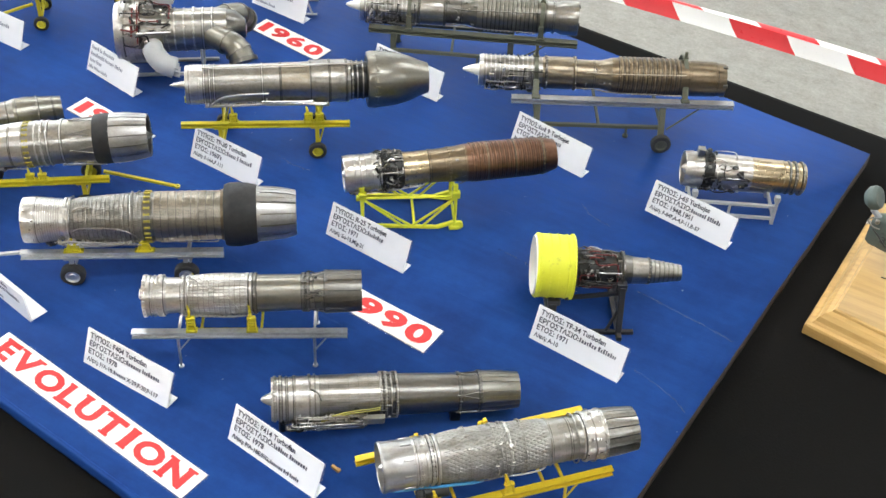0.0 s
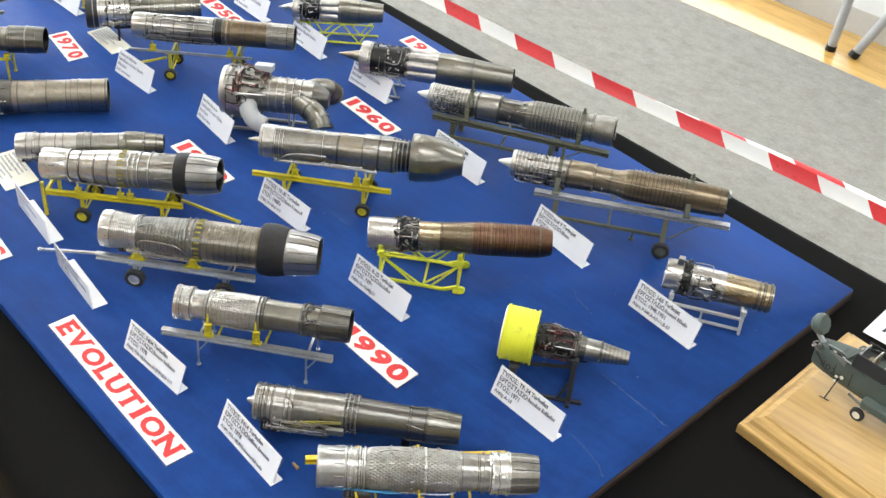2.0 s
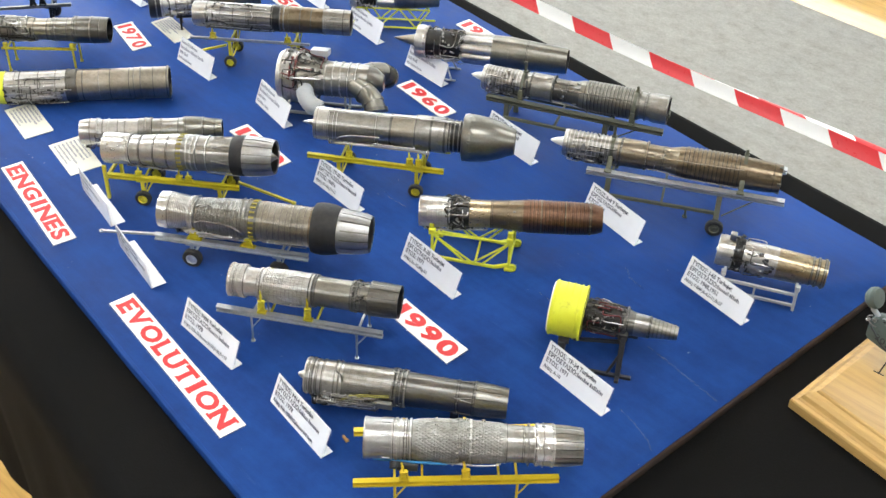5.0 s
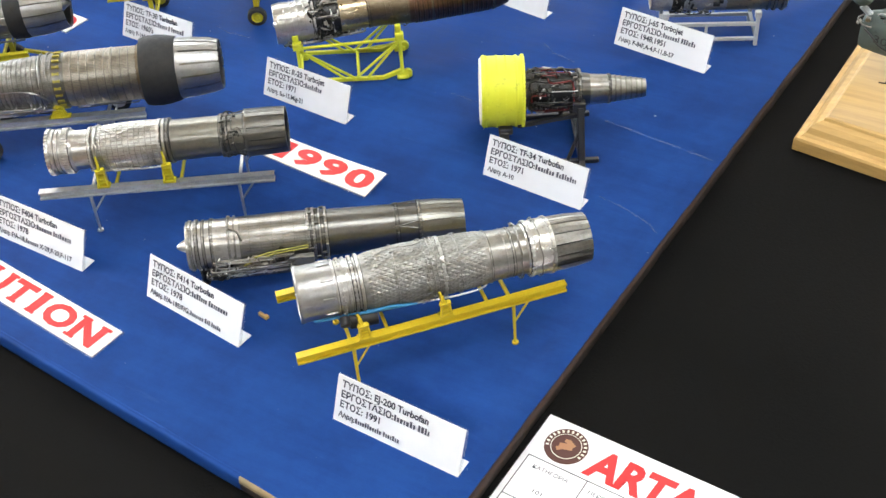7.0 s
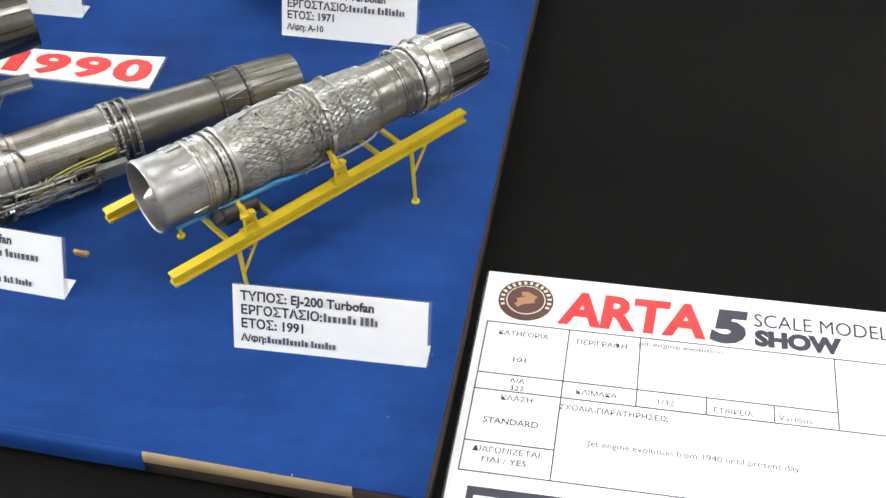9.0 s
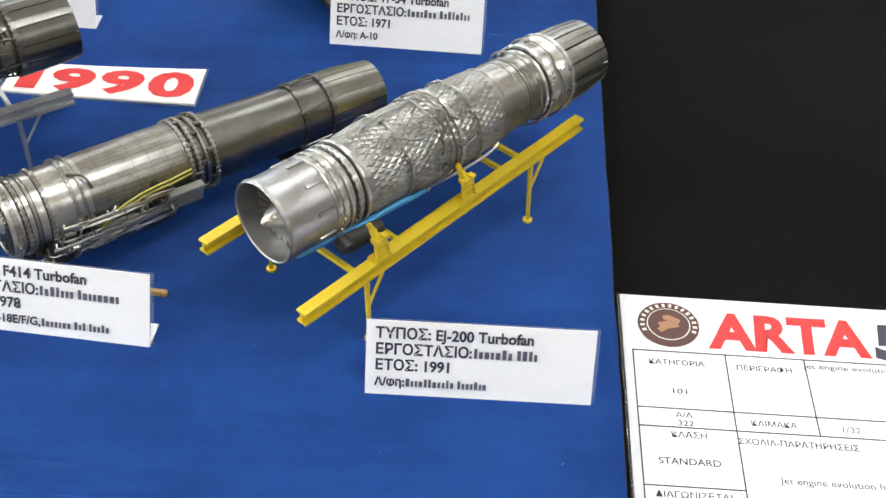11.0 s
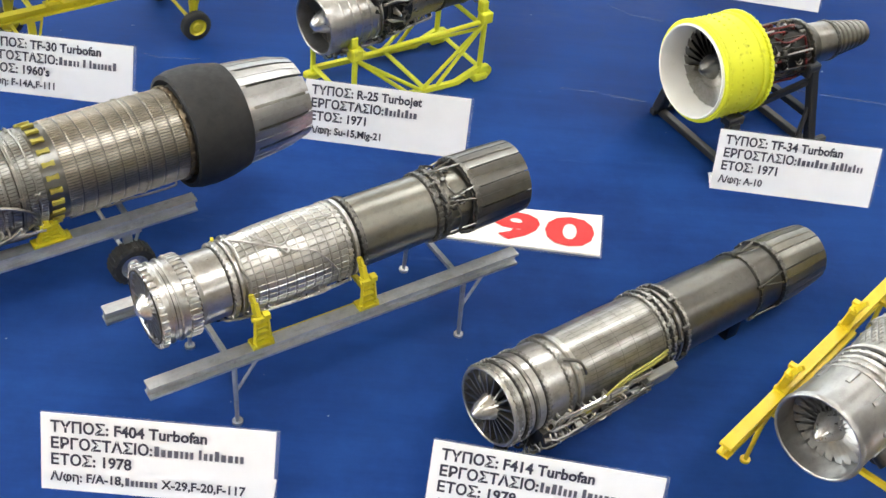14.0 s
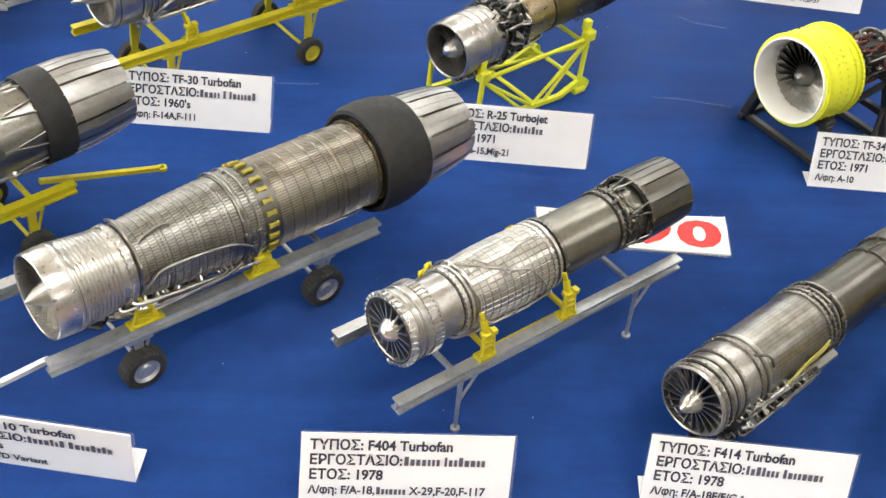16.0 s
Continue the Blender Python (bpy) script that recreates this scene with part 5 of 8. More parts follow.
    plumbing(e, [(0, 11.0), (140, 11.0)], 96 * k, 108 * k, -120, 120, 11, 0.35, [GUN, DARKMETAL], 33, 0.8)
    fittings(e, [(0, 11.0), (140, 11.0)], 96 * k, 104 * k, -140, 150, 12, 1.2, [GUN, DARKMETAL], 34, 0.5)
    flange(e, 109.4 * k, 12.0, GUN, 1.6, 1.2, 36, 0.5)
    petals(e, [(109.6 * k, 13.1), (120 * k, 13.0), (131 * k, 12.5)], 12, GUN, 0.93, 0.7)
    # lower accessories
    fittings(e, P, 20 * k, 62 * k, -125, -55, 16, 1.6, [DARKMETAL, GUN, GREYMETAL], 31)
    plumbing(e, P, 18 * k, 66 * k, -95, -42, 12, 0.38, [STEEL, LIGHTMETAL, GREYMETAL], 32, 1.2)
    s = stand_thing((-0.1000, 0.0580), 32.5, "grey two-rail engine stand with yellow clamps on the board")
    rail_stand(s, -1, 128, 17.0, 30.0, ALU, ALU, YELLOW, (26, 108), (35, 71), (40, 76), YELLOW, 4.8, 4.2, 16.5)


def engine_f110():
    e, L = engine((-0.2028, 0.0738), (-0.0632, 0.1746), 0.0432, 0.0414, "large silver turbofan model with charcoal band, on a wheeled cart")
    k = L / 181.0
    P = [(0, 14.8), (25 * k, 12.8), (31 * k, 12.9), (55 * k, 14.9), (82 * k, 16.0), (133 * k, 15.8), (181 * k, 14)]
    inlet(e, [(0, 14.6), (6 * k, 15.1), (9 * k, 14.6)], 9, LIGHTMETAL, "bright open intake ring", wall=0.9)
    fan(e, 3.0, 13.2, 4.6, 20, STEEL, 22, 4.6)
    spinner(e, 4.0, 4.8, 8.0, STEEL, "silver spinner", 0.7)
    case = [(8 * k, 14.6), (25 * k, 12.8), (30 * k, 12.8)]
    shell(e, "fan_case", case, LIGHTMETAL)
    ribs(e, case, 10 * k, 25 * k, 10, STEEL, 0.8, 0.55)
    flange(e, 8.5 * k, 14.4, STEEL, 1.0, 0.7, 0)
    flange(e, 28 * k, 12.6, STEEL, 1.8, 1.3, 36, 0.6)
    d1 = [(29 * k, 12.7), (40 * k, 13.6), (55 * k, 14.8), (78 * k, 15.9), (82 * k, 15.9)]
    shell(e, "front_duct", d1, GUN, "silver duct covered in small louvre plates")
    surface_pads(e, "louvre_plate", d1, 31 * k, 79 * k, 16, 84, FOIL, 0.16, 0.22, brick=0.5, slope=0.12)
    for x in (42, 54, 66):
        flange(e, x * k, radius_at(d1, x * k), FOIL, 0.8, 0.32, 0)
    flange(e, 71 * k, 15.5, GREYMETAL, 1.0, 0.5, 0)
    # ring of yellow lugs
    for i in range(24):
        a = 360 * i / 24
        bm = B()
        box(bm, (82 * k, 0, 16.6), (3.8, 1.2, 1.0))
        box(bm, (80.4 * k, 0, 16.6), (1.0, 1.7, 0.8))
        box(bm, (83.5 * k, 0, 16.6), (1.0, 1.7, 0.8))
        bmesh.ops.transform(bm, matrix=Matrix.Rotation(radians(a), 4, "X"), verts=bm.verts)
        epart(e, "lug", bm, DULLYELLOW, "dull yellow mounting lug")
    shell(e, "lug_ring", [(79 * k, 15.95), (85 * k, 16.1)], GUN)
    d2 = [(84 * k, 16.0), (90 * k, 16.1), (120 * k, 15.9), (134 * k, 15.6)]
    shell(e, "rear_duct", d2, GUN, "tan duct covered in narrow louvre slits")
    surface_pads(e, "louvre_plate", d2, 86 * k, 131 * k, 9, 104, TAN, 0.18, 0.24, slope=0.12)
    flange(e, 114.5 * k, 15.9, TAN, 0.8, 0.6, 0)
    flange(e, 131.5 * k, 15.6, BRONZE, 1.6, 0.9, 30, 0.6)
    epart(e, "band", lathe(B(), [(136 * k, 16.2), (132.5 * k, 18.4), (132.8 * k, 19.8), (136 * k, 20.7), (142 * k, 21.0), (148 * k, 20.4), (154.5 * k, 18.9), (154.5 * k, 17.4)], 56), MATTBLACK, "matt charcoal sleeve band")
    shell(e, "nozzle_ring", [(133 * k, 15.8), (152 * k, 17.4), (155 * k, 17.9), (157 * k, 17.8)], SILVER)
    petals(e, [(155 * k, 18.1), (164 * k, 17.5), (174 * k, 16.4), (181 * k, 14.7)], 14, SATIN, 0.86, 0.7, seal_mat=OLIVEMETAL)
    pipe(e, d1, [(31 * k, -70, 1.0), (33 * k, 0, 1.2), (38 * k, 14, 0.9), (50 * k, 16, 1.0), (64 * k, 12, 0.9), (73 * k, -5, 0.9), (77 * k, -45, 0.9)], 0.6, GREYMETAL)
    pipe(e, d1, [(30 * k, -50, 1.6), (31 * k, 30, 1.8), (31 * k, 95, 1.8), (32 * k, 140, 1.6)], 0.6, GREYMETAL)
    pipe(e, d1, [(34 * k, 60, 0.3), (36 * k, 64, 1.6), (43 * k, 68, 1.8), (46 * k, 66, 0.4)], 0.6, GREYMETAL)
    pipe(e, d1, [(40 * k, -58, 1.5), (52 * k, -52, 1.8), (66 * k, -46, 1.4), (74 * k, -30, 0.5)], 0.5, STEEL)
    for x in (71.5, 76):
        hoop_wire(e, d1, x * k, 0.36, GREYMETAL, 30 + int(x), 0.4, off=0.9, clips=3)
    fittings(e, P, 26 * k, 54 * k, -110, -48, 22, 1.9, [GREYMETAL, GUN, STEEL], 41)
    plumbing(e, P, 22 * k, 76 * k, -80, -28, 18, 0.5, [STEEL, GREYMETAL, LIGHTMETAL], 42, 2.4)
    plumbing(e, P, 24 * k, 52 * k, -62, -34, 8, 0.5, [LIGHTMETAL, STEEL], 44, 3.6)
    for i in range(10):
        a = -76 + 4.2 * i
        pipe(e, P, [((12 + 1.4 * i) * k, a - 8, 2.0), ((20 + 1.5 * i) * k, a - 3, 4.2 + 0.5 * (i % 3)), ((34 + i) * k, a + 2, 4.6 - 0.5 * (i % 2)), ((48 + 1.5 * i) * k, a + 7, 3.4), ((58 + 1.2 * i) * k, a + 12, 1.4 + 0.4 * (i % 3))], 0.52, (STEEL, GREYMETAL, LIGHTMETAL, GUN)[i % 4])
    fittings(e, P, 14 * k, 40 * k, -100, -58, 30, 2.2, [STEEL, GUN, DARKMETAL], 45, 2.2)
    plumbing(e, P, 88 * k, 130 * k, -80, -55, 3, 0.4, [GREYMETAL], 43, 1.0)
    s = stand_thing((-0.2100, 0.0790), 33.5, "grey rail cart with rubber wheels and yellow clamps", "cart")
    rail_cart(s, -1, 128, 20, 26.5, ALU, ALU, ALU, (30, 103), 8.0, 6.0, (33, 78), YELLOW, 10.5, ((2, -14, 21), (-52, -10, 12)), 5.2, 4.4, 2.0, 1.75)


def engine_f100():
    e, L = engine((-0.3085, 0.0896), (-0.1890, 0.1805), 0.0430, 0.0490, "silver turbofan model with black band, on a yellow trailer")
    k = L / 149.5
    P = [(0, 13.2), (20 * k, 13.0), (26 * k, 12.4), (62 * k, 15.4), (78 * k, 15.6), (110 * k, 14.2), (149 * k, 14)]
    inlet(e, [(0, 13.0), (4 * k, 13.4), (18 * k, 13.2)], 8, LIGHTMETAL, "bright intake ring", wall=0.9)
    fan(e, 3, 11.8, 4, 20, STEEL, 22, 4)
    spinner(e, 4, 4.2, 6, STEEL, "", 0.6)
    shell(e, "fan_case", [(17 * k, 13.2), (22 * k, 12.8), (25 * k, 12.2)], LIGHTMETAL)
    flange(e, 23 * k, 12.6, STEEL, 1.6, 1.0, 36, 0.5)
    shell(e, "bypass_duct", [(24 * k, 12.2), (34 * k, 12.6), (60 * k, 15.2), (66 * k, 15.5)], STEEL, "smooth polished flaring duct")
    for x in (33, 46, 58):
        flange(e, x * k, radius_at(P, x * k) - 0.1, GREYMETAL, 0.8, 0.4, 0)
    for i in range(24):
        bm = B()
        box(bm, (69 * k, 0, 15.6), (4, 1.1, 0.7))
        box(bm, (67.6 * k, 0, 15.8), (1.0, 1.8, 0.7))
        box(bm, (70.4 * k, 0, 15.8), (1.0, 1.8, 0.7))
        bmesh.ops.transform(bm, matrix=Matrix.Rotation(radians(15 * i), 4, "X"), verts=bm.verts)
        epart(e, "lug", bm, DULLYELLOW, "dull yellow mounting lug")
    shell(e, "rear_duct", [(65 * k, 15.4), (78 * k, 15.4), (84 * k, 15.0), (114 * k, 14.8)], GREYMETAL, "smooth grey rear duct")
    for x in (75, 79, 83, 92):
        flange(e, x * k, 15.0, STEEL, 1.2, 0.8, 30 if x == 79 else 0, 0.5)
    nozzle_struts(e, 100 * k, 113 * k, 14.9, 15.1, 8, GREYMETAL, 10)
    epart(e, "band", lathe(B(), [(115 * k, 14.6), (113 * k, 16.2), (114 * k, 16.9), (121 * k, 17.4), (124 * k, 17.1), (124 * k, 15.6)], 48), MATTBLACK, "matt black rubber band")
    petals(e, [(123 * k, 17.0), (132 * k, 17.0), (142 * k, 15.9), (149 * k, 14.6)], 14, SATIN, 0.88, 0.7, seal_mat=GUN)
    spinner_cone = lathe(B(), [(146 * k, 4), (152 * k, 0)], 20)
    epart(e, "tail_cone", spinner_cone, GREYMETAL)
    pipe(e, P, [(88 * k, -78, 2.2), (104 * k, -74, 3.4), (118 * k, -70, 4.0)], 0.7, STEEL)
    fittings(e, P, 18 * k, 60 * k, -125, -55, 20, 2.0, [DARKMETAL, GUN, GREYMETAL, STEEL], 51)
    plumbing(e, P, 16 * k, 64 * k, -100, -45, 10, 0.45, [STEEL, GREYMETAL], 52, 1.4)
    s = stand_thing((-0.3060, 0.0910), 37.0, "yellow wheeled engine trailer with tow bar", "trailer")
    rail_cart(s, 2, 118, 16, 28, YELLOW, YELLOW, YELLOW, (32, 100), 7.0, 4.8, (30, 66, 74), YELLOW, 7.0, ((112, 0, 20), (160, -4, 7)), 4.2, 3.6, 3.0)
    for y in (-17, 17):
        epart(s, "corner_post", bar(B(), (0, y, 2), (0, y, 36), 2.6, 2.6), YELLOW)
    epart(s, "front_beam", bar(B(), (0, -17, 22), (0, 17, 22), 2.4, 3.0), YELLOW)


def engine_tf30():
    e, L = engine((-0.2015, 0.2362), (-0.0620, 0.3418), 0.0535, 0.0520, "grey turbofan model with a bell nozzle, on a yellow trailer")
    k = L / 174.0
    P = [(0, 13.8), (14 * k, 14.4), (60 * k, 14.0), (86 * k, 14.4), (90 * k, 15.6), (114 * k, 15.4), (128 * k, 13.2), (174 * k, 10)]
    inlet(e, [(0, 13.8), (6 * k, 14.4), (12 * k, 14.2)], 7, STEEL, "silver intake ring", wall=1.2)
    fan(e, 2.5, 12.2, 3.2, 18, GREYMETAL, 18, 4)
    spinner(e, 3, 3.6, 15, LIGHTMETAL, "long white-metal nose cone", 0.65)
    shell(e, "compressor_case", [(11 * k, 14.0), (54 * k, 13.8), (68 * k, 14.0)], GREYMETAL)
    for x in (3, 9, 13, 17, 20, 54):
        flange(e, x * k, 13.9, STEEL, 1.0, 0.5, 0)
    shell(e, "burner_case", [(67 * k, 14.1), (86 * k, 14.3), (89 * k, 15.0)], TAN, "heat-tinted straw case")
    shell(e, "combustor_case", [(87.5 * k, 15.2), (91 * k, 15.6), (114 * k, 15.4), (117 * k, 14.4)], GREYMETAL, "heat-tinted grey case")
    for x in (67, 88.5, 102, 114):
        flange(e, x * k, radius_at(P, x * k) - 0.1, GUN, 1.0, 0.5, 0)
    shell(e, "jet_pipe", [(116 * k, 14.2), (120 * k, 13.6), (130 * k, 13.2)], DARKMETAL)
    for x in (118.5, 122, 126):
        flange(e, x * k, 13.5, GREYMETAL, 0.9, 0.8, 22 if x == 118.5 else 0, 0.6)
    epart(e, "bell_nozzle", lathe(B(), [(131 * k, 13.0), (129 * k, 18.6), (129.5 * k, 20.2), (132 * k, 20.8), (140 * k, 20.4), (150 * k, 19.2), (160 * k, 16.6), (167 * k, 13.4), (174 * k, 11.0), (174 * k, 10.2), (160 * k, 12.6), (138 * k, 15), (130 * k, 5), (130 * k, 0)], 52), OLIVEMETAL, "broad dark bell-shaped nozzle")
    surface_pads(e, "nozzle_leaves", [(131 * k, 20.8), (140 * k, 20.4), (150 * k, 19.2), (160 * k, 16.6), (173 * k, 11.2)], 132 * k, 159 * k, 1, 16, OLIVEMETAL, 0.2, 0.7)
    pipe(e, P, [(12 * k, 84, 0.9), (40 * k, 86, 1.0), (86 * k, 84, 1.2), (90 * k, 80, 1.0), (126 * k, 82, 2.2)], 0.7, STEEL)
    plumbing(e, P, 12 * k, 100 * k, -85, -22, 20, 0.55, [LIGHTMETAL, STEEL, LIGHTMETAL], 61, 2.0)
    fittings(e, P, 16 * k, 92 * k, -120, -60, 18, 2.0, [DARKMETAL, GUN, GREYMETAL], 62)
    pipe(e, P, [(18 * k, -40, 1.2), (24 * k, -8, 1.6), (36 * k, 2, 1.4), (58 * k, 2, 1.2)], 0.8, STEEL)
    s = stand_thing((-0.2060, 0.2340), 34.0, "yellow wheeled engine trailer under the grey model", "trailer")
    rail_cart(s, 0, 122, 16, 31, YELLOW, YELLOW, YELLOW, (28, 98), 6.6, 4.4, (38, 92, 100), YELLOW, 11, None, 4.0, 3.4, 2.6)


def engine_r25():
    e, L = engine((-0.0592, 0.2250), (0.0537, 0.3200), 0.0410, 0.0440, "turbojet model shading from silver to burnt brown")
    k = L / 135.0
    P = [(0, 12.8), (28 * k, 12.6), (34 * k, 11.6), (62 * k, 11.3), (74 * k, 12.2), (80 * k, 13.2), (118 * k, 13.0), (135 * k, 10.0)]
    inlet(e, [(0, 12.4), (4 * k, 12.9), (8 * k, 12.7)], 8, STEEL, "silver open intake", wall=1.0)
    fan(e, 4, 11.0, 4.6, 5, STEEL, 6, 4.5)
    spinner(e, 5, 4.8, 6.5, LIGHTMETAL, "bright rounded bullet", 0.45)
    shell(e, "compressor_case", [(7 * k, 12.6), (20 * k, 12.5), (23 * k, 12.2)], STEEL)
    for x in (6, 10, 13.5, 17.5, 20.5):
        flange(e, x * k, 12.3, STEEL, 1.0, 0.6, 0)
    shell(e, "accessory_case", [(19 * k, 11.6), (37 * k, 11.4)], DARKMETAL)
    plumbing(e, [(0, 11.8), (140, 11.6)], 19 * k, 36 * k, -170, 180, 62, 0.5, [DARKMETAL, BLACK, GUN, STEEL], 71, 0.9)
    fittings(e, [(0, 11.8), (140, 11.6)], 19 * k, 36 * k, -170, 180, 64, 1.8, [DARKMETAL, BLACK, GUN], 72, 0.4)
    fittings(e, P, 3 * k, 48 * k, -140, -35, 54, 2.3, [GUN, DARKMETAL, STEEL], 73)
    plumbing(e, P, 4 * k, 50 * k, -125, -45, 14, 0.5, [STEEL, GREYMETAL], 75, 1.6)
    shell(e, "combustor_case", [(36 * k, 11.4), (54 * k, 11.2)], GOLD, "straw-coloured heat-tinted case")
    shell(e, "turbine_case", [(53 * k, 11.3), (63 * k, 11.8), (74 * k, 12.6), (77 * k, 13.1)], BRONZE)
    for x in (53.5, 63, 66, 76):
        flange(e, x * k, radius_at(P, x * k) - 0.1, BRONZE, 1.2, 0.6, 24 if x == 66 else 0, 0.6)
    fittings(e, P, 64 * k, 75 * k, -60, 90, 7, 1.3, [BRONZE, GUN], 74, 0.2)
    jp = [(76 * k, 13.0), (82 * k, 13.3), (118 * k, 13.0), (129 * k, 12.3), (135 * k, 10.2)]
    shell(e, "jet_pipe", jp, BURNT, "burnt brown ribbed jet pipe")
    ribs(e, jp, 79 * k, 124 * k, 16, BURNT, 1.3, 0.6)
    # thin dark rings in the gaps, a wash that paints shading between ribs
    ribs(e, jp, 80.4 * k, 125.4 * k, 16, GAPBROWN, 0.4, 0.14)
    for x in (90, 108, 126):
        flange(e, x * k, radius_at(jp, x * k), BRONZE, 1.0, 0.6, 20 if x == 126 else 0, 0.6)
    epart(e, "nozzle_liner", lathe(B(), [(135 * k, 10.1), (135 * k, 9.2), (122 * k, 8.8), (120 * k, 0)], 36), DARKMETAL)
    s = stand_thing((-0.0650, 0.2270), 34.5, "lemon-yellow tubular truss stand under the brown turbojet model")
    hw, x0, x1 = 16.5, 16.0, 80.0
    for y in (-hw, hw):
        sg = -1 if y < 0 else 1
        for x in (x0, x1):
            epart(s, "post", rod(B(), (x, y, 3), (x, y, 30), 1.2, 8), LEMON)
            epart(s, "clamp", bevelled(box(box(B(), (x, y, 31), (5.5, 4.5, 5)), (x - 0.5, y - sg * 1.6, 35.5), (3.6, 3.6, 5.5)), 0.5, 1), LEMON)
            epart(s, "foot", bevelled(box(B(), (x, y, 1.6), (7.5, 5, 3.2)), 0.7, 1), LEMON)
        epart(s, "castor", rod(B(), (x1 + 3, y - 1.2, 3.2), (x1 + 3, y + 1.2, 3.2), 3.2, 16), LEMON)
        epart(s, "top_rail", rod(B(), (x0, y, 29), (x1, y, 29), 1.0, 8), LEMON)
        mid = (x0 + x1) / 2
        epart(s, "bottom_rail", bar(bar(B(), (x0 + 2, y, 4.5), (x1 - 12, y, 1.6), 2.0, 2.2), (x1 - 12, y, 1.6), (x1, y, 6), 2.2, 2.4), LEMON)
        for a, b in (((x0, 28), (mid - 4, 3)), ((x1, 28), (mid + 2, 3)), ((x1, 28), (mid + 10, 3)), ((x0, 28), (mid + 2, 3))):
            epart(s, "brace", rod(B(), (a[0], y, a[1]), (b[0], y, b[1]), 0.85, 7), LEMON)
    for x, z in ((x0, 6), (x1, 6), (x1, 26), ((x0 + x1) / 2 + 4, 3)):
        epart(s, "crossbar", rod(B(), (x, -hw, z), (x, hw, z), 1.0, 8), LEMON)
    epart(s, "brace", rod(B(), (x1, -hw, 26), (x0 + 34, hw, 3), 0.8, 7), LEMON)


def engine_tf34():
    e, L = engine((0.0903, 0.2168), (0.1720, 0.2635), 0.0384, 0.0355, "turbofan model with lemon-yellow fan cowl and dark core")
    k = L / 94.0
    C = [(0, 19.6), (1, 20.3), (8, 20.4), (24 * k, 19.6), (25 * k, 19.0)]
    epart(e, "intake_lip", lathe(B(), [(1.2, 19.3), (0.0, 19.2), (-0.7, 18.8), (-0.5, 18.3), (0.5, 17.9), (6, 17.2), (13, 16.8)], 56), WHITEPAINT, "white painted intake wall")
    epart(e, "fan_cowl", lathe(B(), [(0.6, 18.9), (0.2, 19.5), (0.4, 20.1), (1.4, 20.3), (8, 20.3), (16, 20.2), (24.5 * k, 19.6), (24.5 * k, 10), (26 * k, 9)], 56), LEMON, "lemon-yellow fan cowl with rivet rows")
    for x, n in ((3.2, 60), (9, 44), (14, 44), (19.5, 60)):
        epart(e, "riveting", studs(B(), x, radius_at([(0, 20.1), (8, 20.35), (16, 20.25), (26, 19.5)], x), n, 0.8, 0.8), LEMON, kind="stuff")
    for x in (1.6, 20.0, 23.8):
        flange(e, x, radius_at([(0, 20.0), (8, 20.3), (26, 19.5)], x) - 0.15, LEMON, 1.2, 1.0 if x < 22 else 1.5, 56 if x > 20 else 0, 0.45)
    fan(e, 9.5, 16.6, 5.2, 26, GREYMETAL, 52, 4.0)
    spinner(e, 11, 5.4, 6.5, GUN, "dark rounded spinner with white swirl", 0.5)
    epart(e, "swirl_mark", tube(B(), [polar(5.2 + i * 0.55, 1.0 + i * 0.42, 60 + i * 45) for i in range(6)], 0.35, 5), WHITEPAINT, "white painted swirl")
    core = [(25 * k, 10.0), (32 * k, 10.6), (46 * k, 10.2), (56 * k, 9.6)]
    shell(e, "core_case", core, DARKMETAL, "dark core case crowded with red and black wires")
    fittings(e, core, 26 * k, 54 * k, -180, 180, 70, 1.7, [BLACK, DARKMETAL, GUN, GREYMETAL], 81, 0.3)
    plumbing(e, core, 26 * k, 54 * k, -180, 180, 40, 0.42, [BLACK, GUN, STEEL, DARKMETAL, RED, BLACK], 82, 1.6)
    plumbing(e, core, 28 * k, 52 * k, -80, 100, 9, 0.34, [RED, GUN, BLACK], 83, 1.9)
    shell(e, "turbine_case", [(54 * k, 10.2), (58 * k, 9.6), (62 * k, 8.9)], GUN)
    flange(e, 56 * k, 9.8, GUN, 1.4, 2.2, 26, 0.6)
    tail = [(60 * k, 8.8), (72 * k, 8.2), (75 * k, 7.6), (94 * k, 5.0)]
    shell(e, "exhaust_cone", tail, GREYMETAL, "grey stepped exhaust cone")
    ribs(e, tail, 75 * k, 93 * k, 6, OLIVEMETAL, 1.0, 0.35)
    flange(e, 73 * k, 7.9, GUN, 1.0, 0.6, 22, 0.5)
    epart(e, "exhaust_liner", lathe(B(), [(94 * k, 4.9), (94 * k, 4.2), (84 * k, 4.4), (83 * k, 0)], 28), DARKMETAL)
    s = stand_thing((0.0918, 0.2180), 31.0, "glossy black tubular frame stand under the yellow turbofan model")
    for sg in (-1, 1):
        y = sg * 23
        epart(s, "skid", bevelled(bar(B(), (6, y, 1.7), (64, y, 1.7), 2.8, 2.8), 0.3, 1), BLACK)
        epart(s, "front_post", bevelled(bar(B(), (10, y, 2), (10, y * 0.78, 22), 5.6, 4.4), 0.6, 1), BLACK)
        epart(s, "front_pad", bevelled(box(B(), (11, y * 0.72, 22.5), (8, 6, 4)), 0.6, 1), BLACK)
        rear = epart(s, "rear_post", bevelled(bar(B(), (54, y * 1.04, 2), (54, y * 0.6, 33), 4.0, 3.6), 0.4, 1), BLACK)
        epart(rear, "clamp", bevelled(box(B(), (53.5, y * 0.56, 33), (7, 5, 6)), 0.6, 1), BLACK)
        epart(s, "brace", rod(B(), (46, y, 2.5), (53, y * 0.8, 18), 1.1, 8), BLACK)
